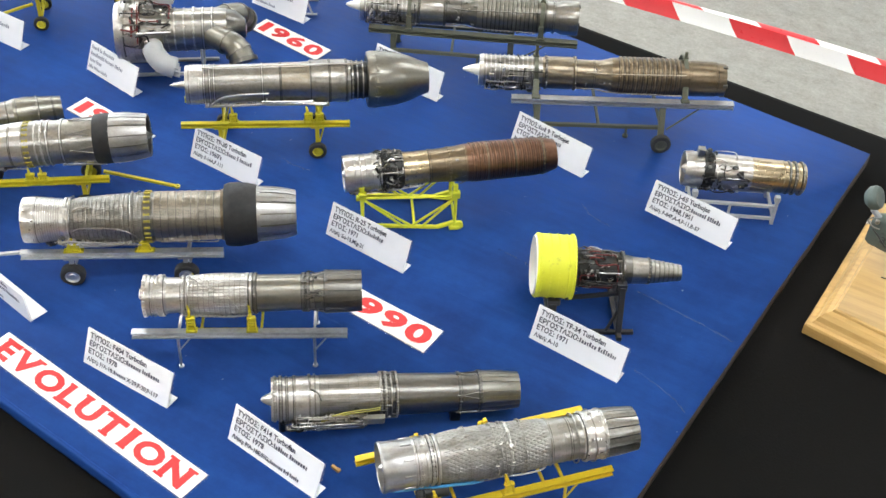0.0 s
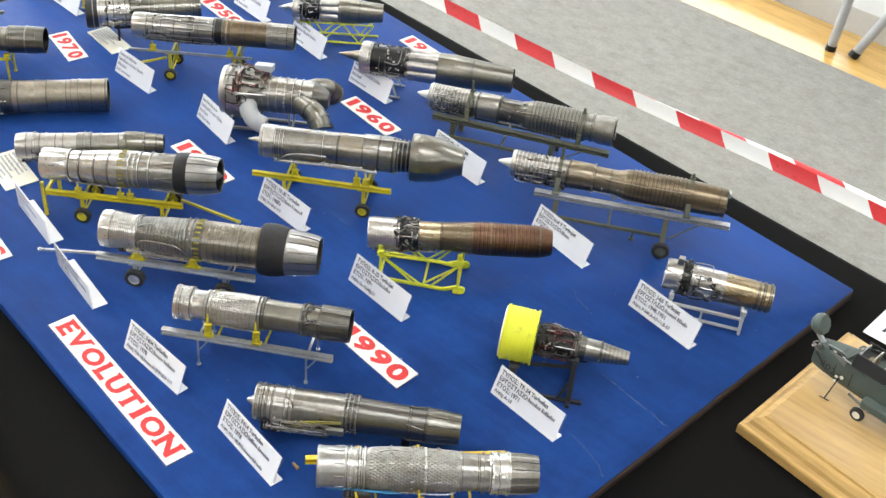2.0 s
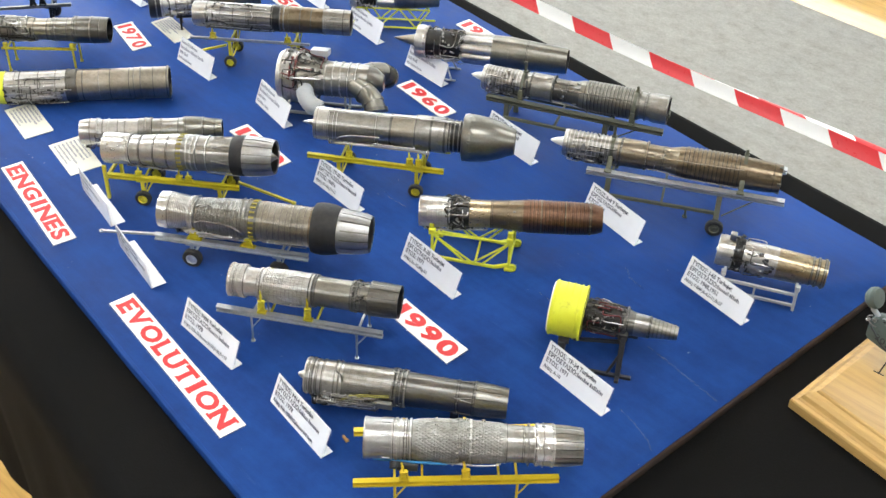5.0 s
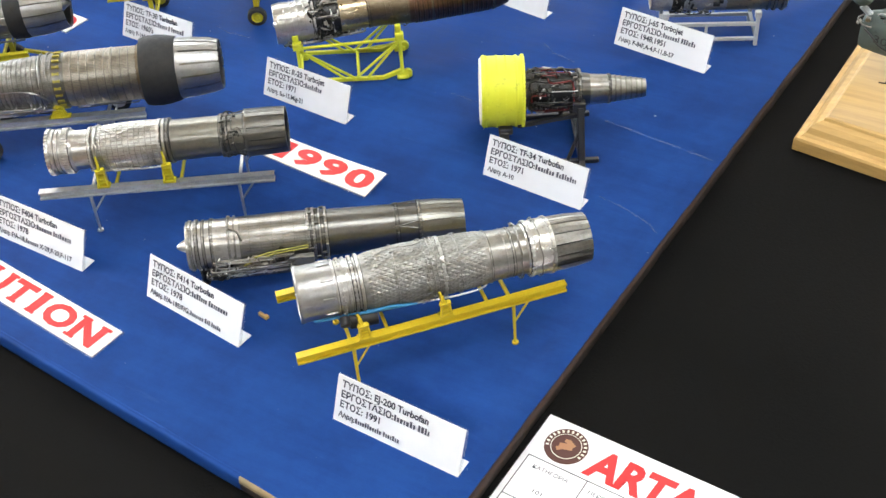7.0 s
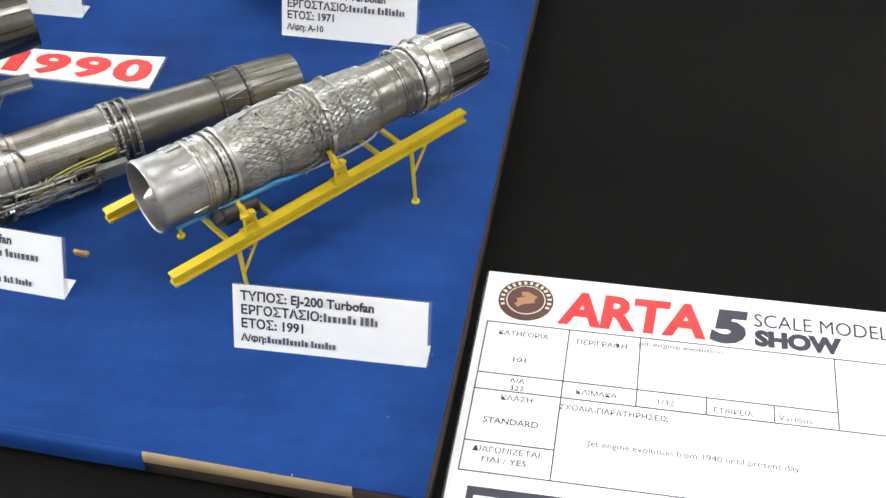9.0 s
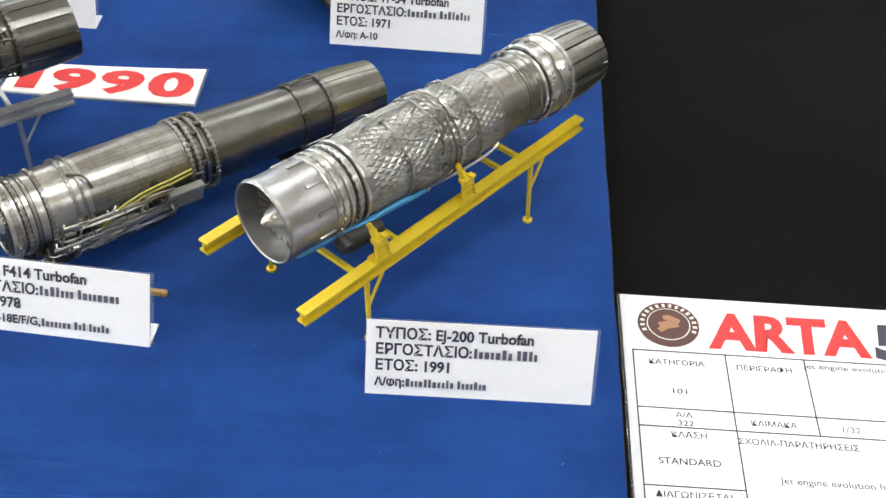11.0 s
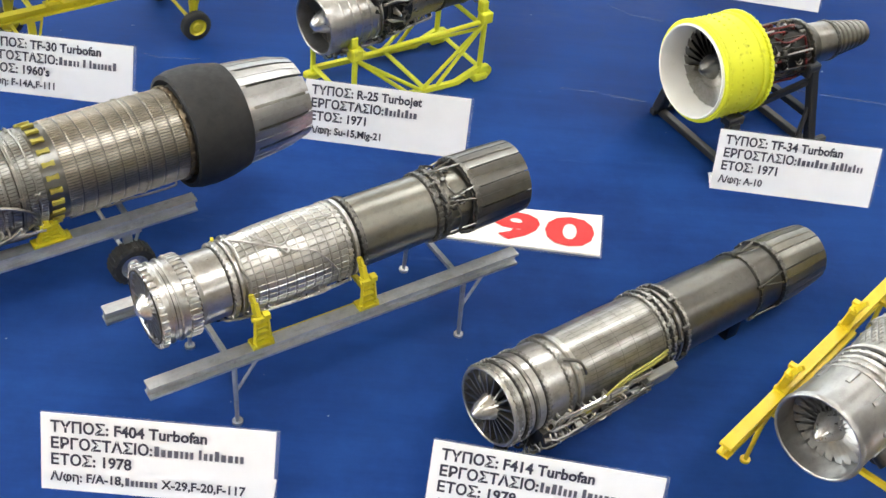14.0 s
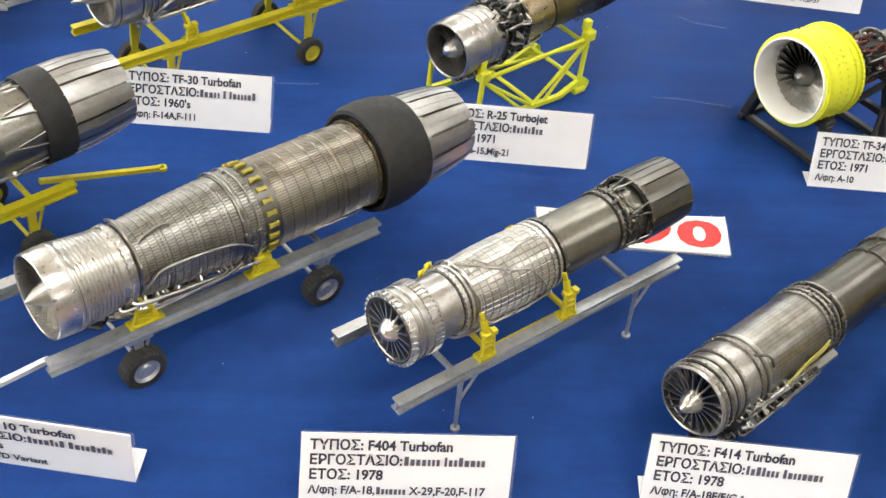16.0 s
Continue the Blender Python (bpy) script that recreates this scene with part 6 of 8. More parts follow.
        epart(s, "upper_arm", bar(B(), (18, y * 0.62, 23), (52, y * 0.62, 28), 2.2, 2.4), BLACK)
    for x, z, w in ((10, 1.9, 24), (54, 1.9, 30), (54, 14, 20)):
        epart(s, "crossbar", bevelled(bar(B(), (x, -w, z), (x, w, z), 3.2, 3.0), 0.3, 1), BLACK)


engine_ej()
engine_f414()
engine_f404()
engine_f110()
engine_f100()
engine_tf30()
engine_r25()
engine_tf34()

# ---- the far engines ----
def yoke(s, x, z, top, r, hw, mat, lug):
    """A flat mounting strap round an engine, its uprights on the rails and a lifting lug on top."""
    ring = lathe(B(), [(x - 1.5, r), (x - 1.5, r + 0.8), (x + 1.5, r + 0.8), (x + 1.5, r), (x - 1.5, r)], 40)
    bmesh.ops.translate(ring, vec=(0, 0, z), verts=ring.verts)
    epart(s, "mounting_hoop", ring, mat)
    for sg in (-1, 1):
        epart(s, "upright", bevelled(bar(B(), (x, sg * hw, top), (x, sg * (r + 0.6), z + 1.5), 4.4, 2.6), 0.3, 1), mat)
        epart(s, "upright_foot", bevelled(box(B(), (x, sg * hw, top + 2.4), (6.5, 5, 2)), 0.4, 1), mat)
    epart(s, "lifting_lug", bevelled(box(box(B(), (x, 0, z + r + lug / 2), (2.4, 1.6, lug)), (x, 0, z + r + 0.9), (4.2, 3, 1.6)), 0.3, 1), mat)


def snecma_like(front, rear, h0, h1, tone, rib_mat, rail_mat, frame_mat, seed, label, stand_label, wheels, ang, hw, x0, x1, top, barrel):
    e, L = engine(front, rear, h0, h1, label)
    k = L / 185.0
    P = [(0, 12.0), (46 * k, 12.0), (70 * k, 12.2), (74 * k, 10.9), (90 * k, 10.7), (101 * k, 13.2), (155 * k, 13.8), (178 * k, 13.0), (185 * k, 12)]
    spinner(e, 1, 5.0, 14, WHITEPAINT, "white pointed nose cone", 0.6)
    inlet(e, [(0, 11.6), (3, 12.4)], 4, STEEL, "", wall=0.8)
    shell(e, "compressor_case", [(2 * k, 11.6), (48 * k, 11.4)], GREYMETAL)
    ribs(e, P, 3 * k, 44 * k, 12, STEEL, 1.0, 0.3)
    fittings(e, P, 4 * k, 46 * k, -150, 20, 60, 2.1, [DARKMETAL, BLACK, GUN, STEEL], seed)
    fittings(e, P, 6 * k, 30 * k, 20, 110, 12, 1.3, [GUN, STEEL], seed + 5)
    plumbing(e, P, 4 * k, 46 * k, -150, 40, 26, 0.4, [STEEL, DARKMETAL, GUN, LIGHTMETAL], seed + 1, 1.7)
    shell(e, "combustor_case", [(47 * k, 11.5), (52 * k, 12.2), (68 * k, 12.3), (72 * k, 11.2)], tone[0], "heat-tinted combustor case")
    flange(e, 50 * k, 11.7, GUN, 1.4, 0.8, 24, 0.6)
    flange(e, 71.5 * k, 11.3, tone[1], 1.4, 1.6, 24, 0.6)
    shell(e, "turbine_case", [(71 * k, 10.8), (84 * k, 10.6), (91 * k, 10.7), (96 * k, 11.8), (100 * k, 13.0)], tone[1])
    flange(e, 86 * k, 10.5, tone[1], 0.9, 0.6, 0)
    fittings(e, P, 74 * k, 98 * k, -70, 90, 14, 1.2, [tone[1], GUN, STEEL], seed + 2, 0.1)
    jp = [(99 * k, 12.9), (105 * k, 13.4), (152 * k, 13.8), (158 * k, 13.5)]
    shell(e, "jet_pipe", jp, tone[2], "corrugated jet pipe")
    ribs(e, jp, 104 * k, 150 * k, 13, rib_mat, 1.9, 0.85)
    # dark wash rings in the grooves, shading painted between the corrugations
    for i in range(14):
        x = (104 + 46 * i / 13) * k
        epart(e, "crease_wash", hoop(B(), x, radius_at(jp, x) - 0.2, 0.55, 0.3, 40), CREASEWASH, "thin dark wash that paints in crease shading")
    shell(e, "nozzle", barrel and [(156 * k, 12.4), (163 * k, 11.9), (168 * k, 12.2), (171 * k, 13.4), (184 * k, 13.6), (185 * k, 13.0)] or [(156 * k, 13.6), (174 * k, 13.3), (181 * k, 12.6), (185 * k, 12.2)], tone[3])
    flange(e, 157 * k, 13.0, tone[2], 1.4, 0.7, 0)
    for x in ((164, 171, 178) if barrel else (168, 178)):
        flange(e, x * k, 12.7, tone[3], 1.0, 0.6, 0)
    for a in (-60, 10, 80, 150):
        c = polar(184 * k, 12.4, a)
        epart(e, "nozzle_tab", bevelled(box(B(), (0, 0, 0), (3.4, 2.6, 1.8), Matrix.Translation(c) @ Matrix.Rotation(radians(90 - a), 4, "X")), 0.3, 1), GUN)
    epart(e, "nozzle_liner", lathe(B(), [(185 * k, 12.0), (185.2 * k, 11.0), (172 * k, 10.4), (170 * k, 0)], 32), DARKMETAL)
    for a, x in ((-30, 0), (40, 6)):
        pipe(e, P, [((72 + x) * k, a, 0.8), ((88 + x) * k, a - 6, 1.4), (102 * k, a - 4, 1.2), (154 * k, a, 1.5)], 0.45, tone[1])
    h = (h0 + h1) / 2 / MM
    s = stand_thing(front, ang, stand_label, "cart")
    wx, px = x0 + 115, x0 + 20
    out = 1.5 if wheels else 1.1
    for sg in (-1, 1):
        y = sg * hw
        epart(s, "rail", profile_beam(B(), i_outline(6.0, 4.4, 1.1), (x0, y, top), (x1, y, top)), rail_mat)
        epart(s, "lower_rail", bar(B(), (px, y * 1.25, 16), (wx, y * 1.25, 16), 2.4, 2.6), frame_mat)
        for x in (px, wx):
            epart(s, "post", bevelled(bar(B(), (x, y * out, 7 if wheels and x == wx else 1.0), (x, y, top - 2), 4.6, 3.2), 0.3, 1), frame_mat)
        if wheels:
            wheel(s, wx, y * 1.5 + sg * 3.4, 7.6, 4.6, frame_mat)
        epart(s, "foot", rod(B(), (px, y * out, 0), (px, y * out, 1.6), 2.8, 12), frame_mat)
        jack = epart(s, "jack", rod(B(), (wx - 26, y * 1.25, 8), (wx - 26, y * 1.25, 16), 0.9, 8), frame_mat)
        epart(jack, "jack_pad", rod(B(), (wx - 26, y * 1.25, 6.6), (wx - 26, y * 1.25, 8), 2.2, 12), frame_mat)
        epart(s, "brace", rod(B(), (wx + 4, y * 1.3, 15), (wx + 30, y, top - 2), 0.7, 6), frame_mat)
    for x in (px, (px + wx) / 2, wx):
        epart(s, "crossbar", bar(B(), (x, -hw * 1.25, 16), (x, hw * 1.25, 16), 2, 2), frame_mat)
    yoke(s, 42 * k, h - 0.3, top, 12.9, hw, frame_mat, 11.5)
    yoke(s, 154 * k, h + 0.6, top, 14.6, hw, frame_mat, 6.0)


snecma_like((-0.0408, 0.3845), (0.1226, 0.4738), 0.0430, 0.0440, (DULLBRONZE, DULLBRONZE, BRONZE, BRONZE), BRONZE, ALU, GREEN, 101, "long brown-bronze turbojet model with corrugated jet pipe", "grey and olive wheeled cart under the bronze turbojet model", True, 30.0, 24.0, 24, 192, 34.0, False)
snecma_like((-0.1650, 0.4127), (-0.0078, 0.4905), 0.0430, 0.0440, (GREYMETAL, GUN, OLIVEMETAL, GREYMETAL), OLIVEMETAL, GREEN, GREEN, 111, "long steel-grey turbojet model with corrugated jet pipe", "olive-green cart under the steel-grey turbojet model", False, 25.2, 16.0, 8, 176, 32.0, True)


def engine_j65():
    e, L = engine((0.1322, 0.3722), (0.2086, 0.4110), 0.0310, 0.0278, "short turbojet model, silver front and straw-coloured rear")
    k = L / 81.0
    P = [(0, 12.5), (8 * k, 13), (45 * k, 12.6), (81 * k, 11)]
    inlet(e, [(0, 12.2), (5 * k, 12.8), (7 * k, 12.4)], 6, STEEL, "bright intake ring", wall=1.0)
    fan(e, 2.5, 10.6, 4, 14, GREYMETAL, 16, 3)
    spinner(e, 3, 4, 4.5, STEEL)
    shell(e, "compressor_case", [(6 * k, 12.2), (44 * k, 12.2)], STEEL)
    epart(e, "dark_belt", lathe(B(), [(12 * k, 12.2), (12 * k, 12.8), (19 * k, 12.8), (19 * k, 12.2)], 40), DARKMETAL, "dark wrapped belt")
    fittings(e, P, 22 * k, 42 * k, -130, 70, 34, 2.2, [DARKMETAL, GUN, BLACK, STEEL], 121)
    fittings(e, P, 11 * k, 19 * k, -130, 150, 26, 1.8, [DARKMETAL, BLACK, GUN], 123)
    plumbing(e, P, 10 * k, 42 * k, -100, 150, 14, 0.4, [DARKMETAL, STEEL], 122, 1.0)
    epart(e, "top_block", bevelled(box(B(), (9 * k, 0, 16), (5, 5, 6)), 0.4, 1), GREYMETAL)
    shell(e, "rear_case", [(44 * k, 12.0), (66 * k, 11.6), (70 * k, 11.0), (81 * k, 10.8)], GOLD, "straw-coloured rear case")
    for x, b in ((44, 24), (66, 0), (70, 0), (74, 24), (79, 24)):
        flange(e, x * k, 11.1, OLIVEMETAL if x > 68 else GOLD if x > 50 else STEEL, 1.1, 0.9, b, 0.6)
    epart(e, "exhaust_liner", lathe(B(), [(81 * k, 10.6), (81 * k, 9.6), (70 * k, 9.2), (69 * k, 0)], 32), DARKMETAL)
    spn = lathe(B(), [(72 * k, 4), (83 * k, 0)], 20)
    epart(e, "tail_cone", spn, GREYMETAL)
    s = stand_thing((0.1340, 0.3700), 26.0, "light grey ladder-frame stand under the short turbojet model")
    for y in (-15, 15):
        epart(s, "top_rail", bar(B(), (8, y, 16), (66, y, 16), 2.0, 2.2), GREYPAINT)
        epart(s, "bottom_rail", bar(B(), (8, y, 5), (66, y, 5), 1.8, 2.0), GREYPAINT)
        epart(s, "rung", bar(B(), (34, y, 5), (34, y, 16), 1.6, 1.6), GREYPAINT)
        for x in (8, 66):
            epart(s, "leg", bar(B(), (x, y, 0.2), (x, y * 0.98, 22), 2.2, 2.2), GREYPAINT)
            epart(s, "clamp", bevelled(box(B(), (x, y * 0.9, 22), (4, 4, 4.5)), 0.4, 1), GREYPAINT)
    for x in (8, 66):
        epart(s, "crossbar", bar(B(), (x, -15, 6), (x, 15, 6), 2, 2), GREYPAINT)


def lathe_elbow(k, sg):
    """A swivelling exhaust elbow that flares a little towards its mouth, with a rim and bands."""
    bm = tube(B(), [(58 * k, sg * 5, 0), (66 * k, sg * 12, 0), (75 * k, sg * 19, -2), (80 * k, sg * 25, -9)], 8.0, 20, 6)
    tube(bm, [(69 * k, sg * 14.4, -0.6), (70.5 * k, sg * 15.6, -0.9)], 8.7, 20, 1)
    tube(bm, [(76.5 * k, sg * 20.6, -3.6), (77.4 * k, sg * 21.8, -4.8)], 8.8, 20, 1)
    return bm


def engine_pegasus():
    e, L = engine((-0.3090, 0.2830), (-0.2420, 0.3330), 0.036, 0.036, "vectored-thrust engine model with four swivelling nozzles")
    k = L / 84.0
    P = [(0, 19), (20 * k, 18), (30 * k, 14), (60 * k, 13.5)]
    inlet(e, [(0, 18.2), (3, 19), (16 * k, 18.6)], 8, STEEL, "satin grey fan ring", wall=1.2)
    fan(e, 3, 16.4, 4.5, 20, GREYMETAL, 22, 4.5)
    spinner(e, 4, 4.8, 6, GREYMETAL)
    for x in (3, 7, 11, 15):
        flange(e, x * k, 18.4, STEEL, 1.4, 0.9, 28 if x == 15 else 0, 0.7)
    shell(e, "plenum", [(15 * k, 18.2), (22 * k, 17.4), (30 * k, 14.6)], GREYMETAL)
    fittings(e, P, 6 * k, 34 * k, -10, 150, 54, 2.2, [DARKMETAL, GUN, GREYMETAL], 131)
    plumbing(e, P, 4 * k, 34 * k, -20, 150, 26, 0.45, [RED, DARKMETAL, GUN, STEEL], 132, 2.4)
    shell(e, "core_duct", [(30 * k, 13.6), (62 * k, 13.4), (70 * k, 12.6)], GREYMETAL, "polished rear duct")
    for x in (32, 37, 43, 49, 55, 61):
        flange(e, x * k, 13.3, STEEL if x % 2 else GREYMETAL, 1.0, 0.7, 26 if x in (32, 49) else 0, 0.5)
    rod_end = lathe(B(), [(68 * k, 12.8), (76 * k, 11), (82 * k, 6), (83 * k, 0)], 32)
    epart(e, "end_bowl", rod_end, GUN)
    for sg in (-1, 1):
        t = lathe_elbow(k, sg)
        epart(e, "rear_nozzle", t, OLIVEMETAL, "dark swivelling exhaust nozzle")
        mouth = tube(B(), [(79.7 * k, sg * 23.6, -8), (80.4 * k, sg * 25.4, -10.2)], 9.2, 18, 1)
        epart(e, "nozzle_rim", mouth, GUN)
        t = tube(B(), [(22 * k, sg * 14, -2), (24 * k, sg * 21, -4), (29 * k, sg * 25, -9), (36 * k, sg * 26, -12)], 6.8, 16, 5)
        epart(e, "front_nozzle", t, GREYPAINT, "pale blue-grey swivelling nozzle")
        for q in (0, 1, 2):
            epart(e, "vane", box(B(), ((36.5 + q * 0.4) * k, sg * 26, -9 - q * 3), (4, 11, 0.8), Matrix.Rotation(0.3, 4, "Y")), WHITEMETAL)
    epart(e, "duct_box", bevelled(box(B(), (30 * k, 10, 17), (14, 12, 5), Matrix.Rotation(-0.3, 4, "X")), 0.7), WHITEMETAL, "pale grey duct box")
    e.matrix_basis = e.matrix_basis @ Matrix.Scale(1.22, 4)
    s = stand_thing((-0.3090, 0.2830), 36.5, "light grey tubular stand under the vectored-thrust engine model")
    for y in (-10, 10):
        epart(s, "skid", bar(B(), (-6, y, 1.2), (76, y, 1.2), 2.2, 2.2), GREYPAINT)
        for x in (4, 32, 64):
            epart(s, "post", rod(B(), (x, y, 1), (x + (4 if x == 32 else 0), y * 1.1, 24), 1.0, 8), GREYPAINT)
        epart(s, "brace", rod(B(), (26, y, 2), (36, y * 1.1, 24), 0.8, 8), GREYPAINT)
    for x in (4, 64):
        epart(s, "crossbar", bar(B(), (x, -11, 1.4), (x, 11, 1.4), 2, 2), GREYPAINT)


def early_jet(front, rear, h, r0, r1, cone, cone_mat, stand, seed, label):
    """An early turbojet: long cone, crowded front, bare combustion cans, plain tail pipe."""
    e, L = engine(front, rear, h, h, label)
    P = [(0, r0), (L * 0.3, r0 * 0.9), (L * 0.55, r0 * 0.95), (L, r1)]
    spinner(e, 1, r0 * 0.42, cone, cone_mat, "long pale starter cone", 0.85)
    inlet(e, [(0, r0 * 0.95), (L * 0.03, r0), (L * 0.055, r0 * 0.96)], L * 0.04, SILVER, "satin ring front", wall=r0 * 0.2)
    epart(e, "intake_hub", lathe(B(), [(0.5, 0), (0.5, r0 * 0.6), (6, r0 * 0.62)], 32), BLACK)
    flange(e, L * 0.065, r0 * 0.9, STEEL, 2.0, 1.0, 18, 1.2)
    shell(e, "compressor_case", [(L * 0.05, r0 * 0.8), (L * 0.3, r0 * 0.8)], DARKMETAL)
    fittings(e, [(0, r0 * 0.8), (L, r0 * 0.8)], L * 0.06, L * 0.31, -180, 180, 44, 2.1, [DARKMETAL, GUN, STEEL], seed, 0.9)
    plumbing(e, [(0, r0 * 0.85), (L, r0 * 0.85)], L * 0.08, L * 0.32, -180, 180, 24, 0.45, [GREYMETAL, LIGHTMETAL, GUN], seed + 1, 2.0)
    shell(e, "can_core", [(L * 0.29, r0 * 0.55), (L * 0.52, r0 * 0.55)], DARKMETAL)
    for i in range(8):
        a = 45 * i + 20
        bm = lathe(B(), [(L * 0.29, 1.5), (L * 0.32, r0 * 0.27), (L * 0.49, r0 * 0.29), (L * 0.52, r0 * 0.22)], 16)
        bmesh.ops.translate(bm, vec=(0, r0 * 0.68 * math.cos(radians(a)), r0 * 0.68 * math.sin(radians(a))), verts=bm.verts)
        epart(e, "combustion_can", bm, STEEL, "silver combustion can")
    flange(e, L * 0.52, r0 * 0.88, GREYMETAL, 2.0, 1.0, 26, 0.7)
    pipe_prof = [(L * 0.51, r0 * 0.95), (L * 0.6, r0 * 0.98), (L * 0.72, r0 * 0.9), (L, r1)]
    shell(e, "tail_pipe", pipe_prof, OLIVEMETAL, "smooth heat-tinted tail pipe")
    flange(e, L * 0.62, r0 * 0.95, OLIVEMETAL, 1.0, 0.6, 0)
    flange(e, L * 0.74, radius_at(pipe_prof, L * 0.74), OLIVEMETAL, 1.0, 0.5, 0)
    epart(e, "tail_liner", lathe(B(), [(L, r1 - 0.2), (L, r1 - 1.2), (L * 0.9, r1 - 1.4), (L * 0.88, 0)], 32), DARKMETAL)
    ang = math.degrees(math.atan2(rear[1] - front[1], rear[0] - front[0]))
    hb = h / MM - r0 * 0.8
    if stand == "grey":
        s = stand_thing(front, ang, "thin grey trestle stand under the early turbojet model")
        for x in (L * 0.2, L * 0.6):
            for y in (-9, 9):
                epart(s, "leg", rod(B(), (x - 8, y * 1.3, 0.4), (x, y * 0.8, hb), 0.9, 7), GREYPAINT)
                epart(s, "leg", rod(B(), (x + 8, y * 1.3, 0.4), (x, y * 0.8, hb), 0.9, 7), GREYPAINT)
                epart(s, "foot_bar", bar(B(), (x - 12, y * 1.3, 0.8), (x + 12, y * 1.3, 0.8), 1.6, 1.4), GREYPAINT)
            epart(s, "saddle", bar(B(), (x, -8, hb), (x, 8, hb), 2.5, 1.6), GREYPAINT)
    else:
        s = stand_thing(front, ang, "lemon-yellow tubular truss stand under an early turbojet model")
        for y in (-9, 9):
            epart(s, "bottom_rail", rod(B(), (-4, y, 1.4), (L * 0.95, y, 1.4), 1.0, 8), LEMON)
            epart(s, "top_rail", rod(B(), (6, y, hb), (L * 0.9, y, hb), 0.9, 8), LEMON)
            for x0, x1 in ((0, 16), (30, 16), (30, 52), (70, 52), (70, L * 0.9)):
                epart(s, "brace", rod(B(), (x0, y, 1.4), (x1, y, hb), 0.75, 7), LEMON)
        for x in (8, 40, L * 0.88):
            epart(s, "crossbar", rod(B(), (x, -9, hb), (x, 9, hb), 0.9, 8), LEMON)


def engine_derwent():
    e, L = engine((-0.5511, 0.4533), (-0.3815, 0.5295), 0.030, 0.030, "early turbojet model with flared middle and ribbed tail pipe")
    k = L / 186.0
    P = [(0, 9.5), (55 * k, 9), (75 * k, 14), (95 * k, 15), (110 * k, 10), (186 * k, 8.5)]
    inlet(e, [(0, 9.2), (6, 9.8), (12, 9.4)], 6, STEEL, "", wall=1)
    spinner(e, 3, 4, 4, STEEL)
    shell(e, "front_case", [(11, 9.2), (38 * k, 9.4), (42 * k, 8.6), (64 * k, 8.2)], STEEL)
    fittings(e, P, 8, 42 * k, -120, 120, 18, 1.7, [GREYMETAL, GUN, STEEL], 141)
    shell(e, "middle_case", [(62 * k, 9), (70 * k, 12), (82 * k, 13), (90 * k, 12)], DARKMETAL)
    fittings(e, P, 62 * k, 90 * k, -180, 180, 40, 2.4, [DARKMETAL, GUN, DARKMETAL], 142)
    for i in range(10):
        bm = rod(B(), polar(84 * k, 13.5, 36 * i), polar(112 * k, 8.6, 36 * i), 2.6, 12, 1.8)
        epart(e, "combustion_can", bm, OLIVEMETAL)
    jp = [(106 * k, 9.6), (116 * k, 9.4), (186 * k, 8.2)]
    shell(e, "tail_pipe", jp, OLIVEMETAL, "ribbed olive-grey tail pipe")
    ribs(e, jp, 116 * k, 182 * k, 8, OLIVEMETAL, 1.2, 0.5)
    epart(e, "tail_liner", lathe(B(), [(186 * k, 8.1), (186 * k, 7.2), (176 * k, 7), (175 * k, 0)], 28), DARKMETAL)
    s = stand_thing((-0.5511, 0.4533), 24.2, "dark grey wire stand under the early turbojet model")
    for x in (24, 84, 132):
        for y in (-8, 8):
            epart(s, "leg", rod(B(), (x + 5, y * 1.2, 0.3), (x, y * 0.6, 22), 0.7, 6), GREEN)
            epart(s, "leg", rod(B(), (x - 5, y * 1.2, 0.3), (x, y * 0.6, 22), 0.7, 6), GREEN)


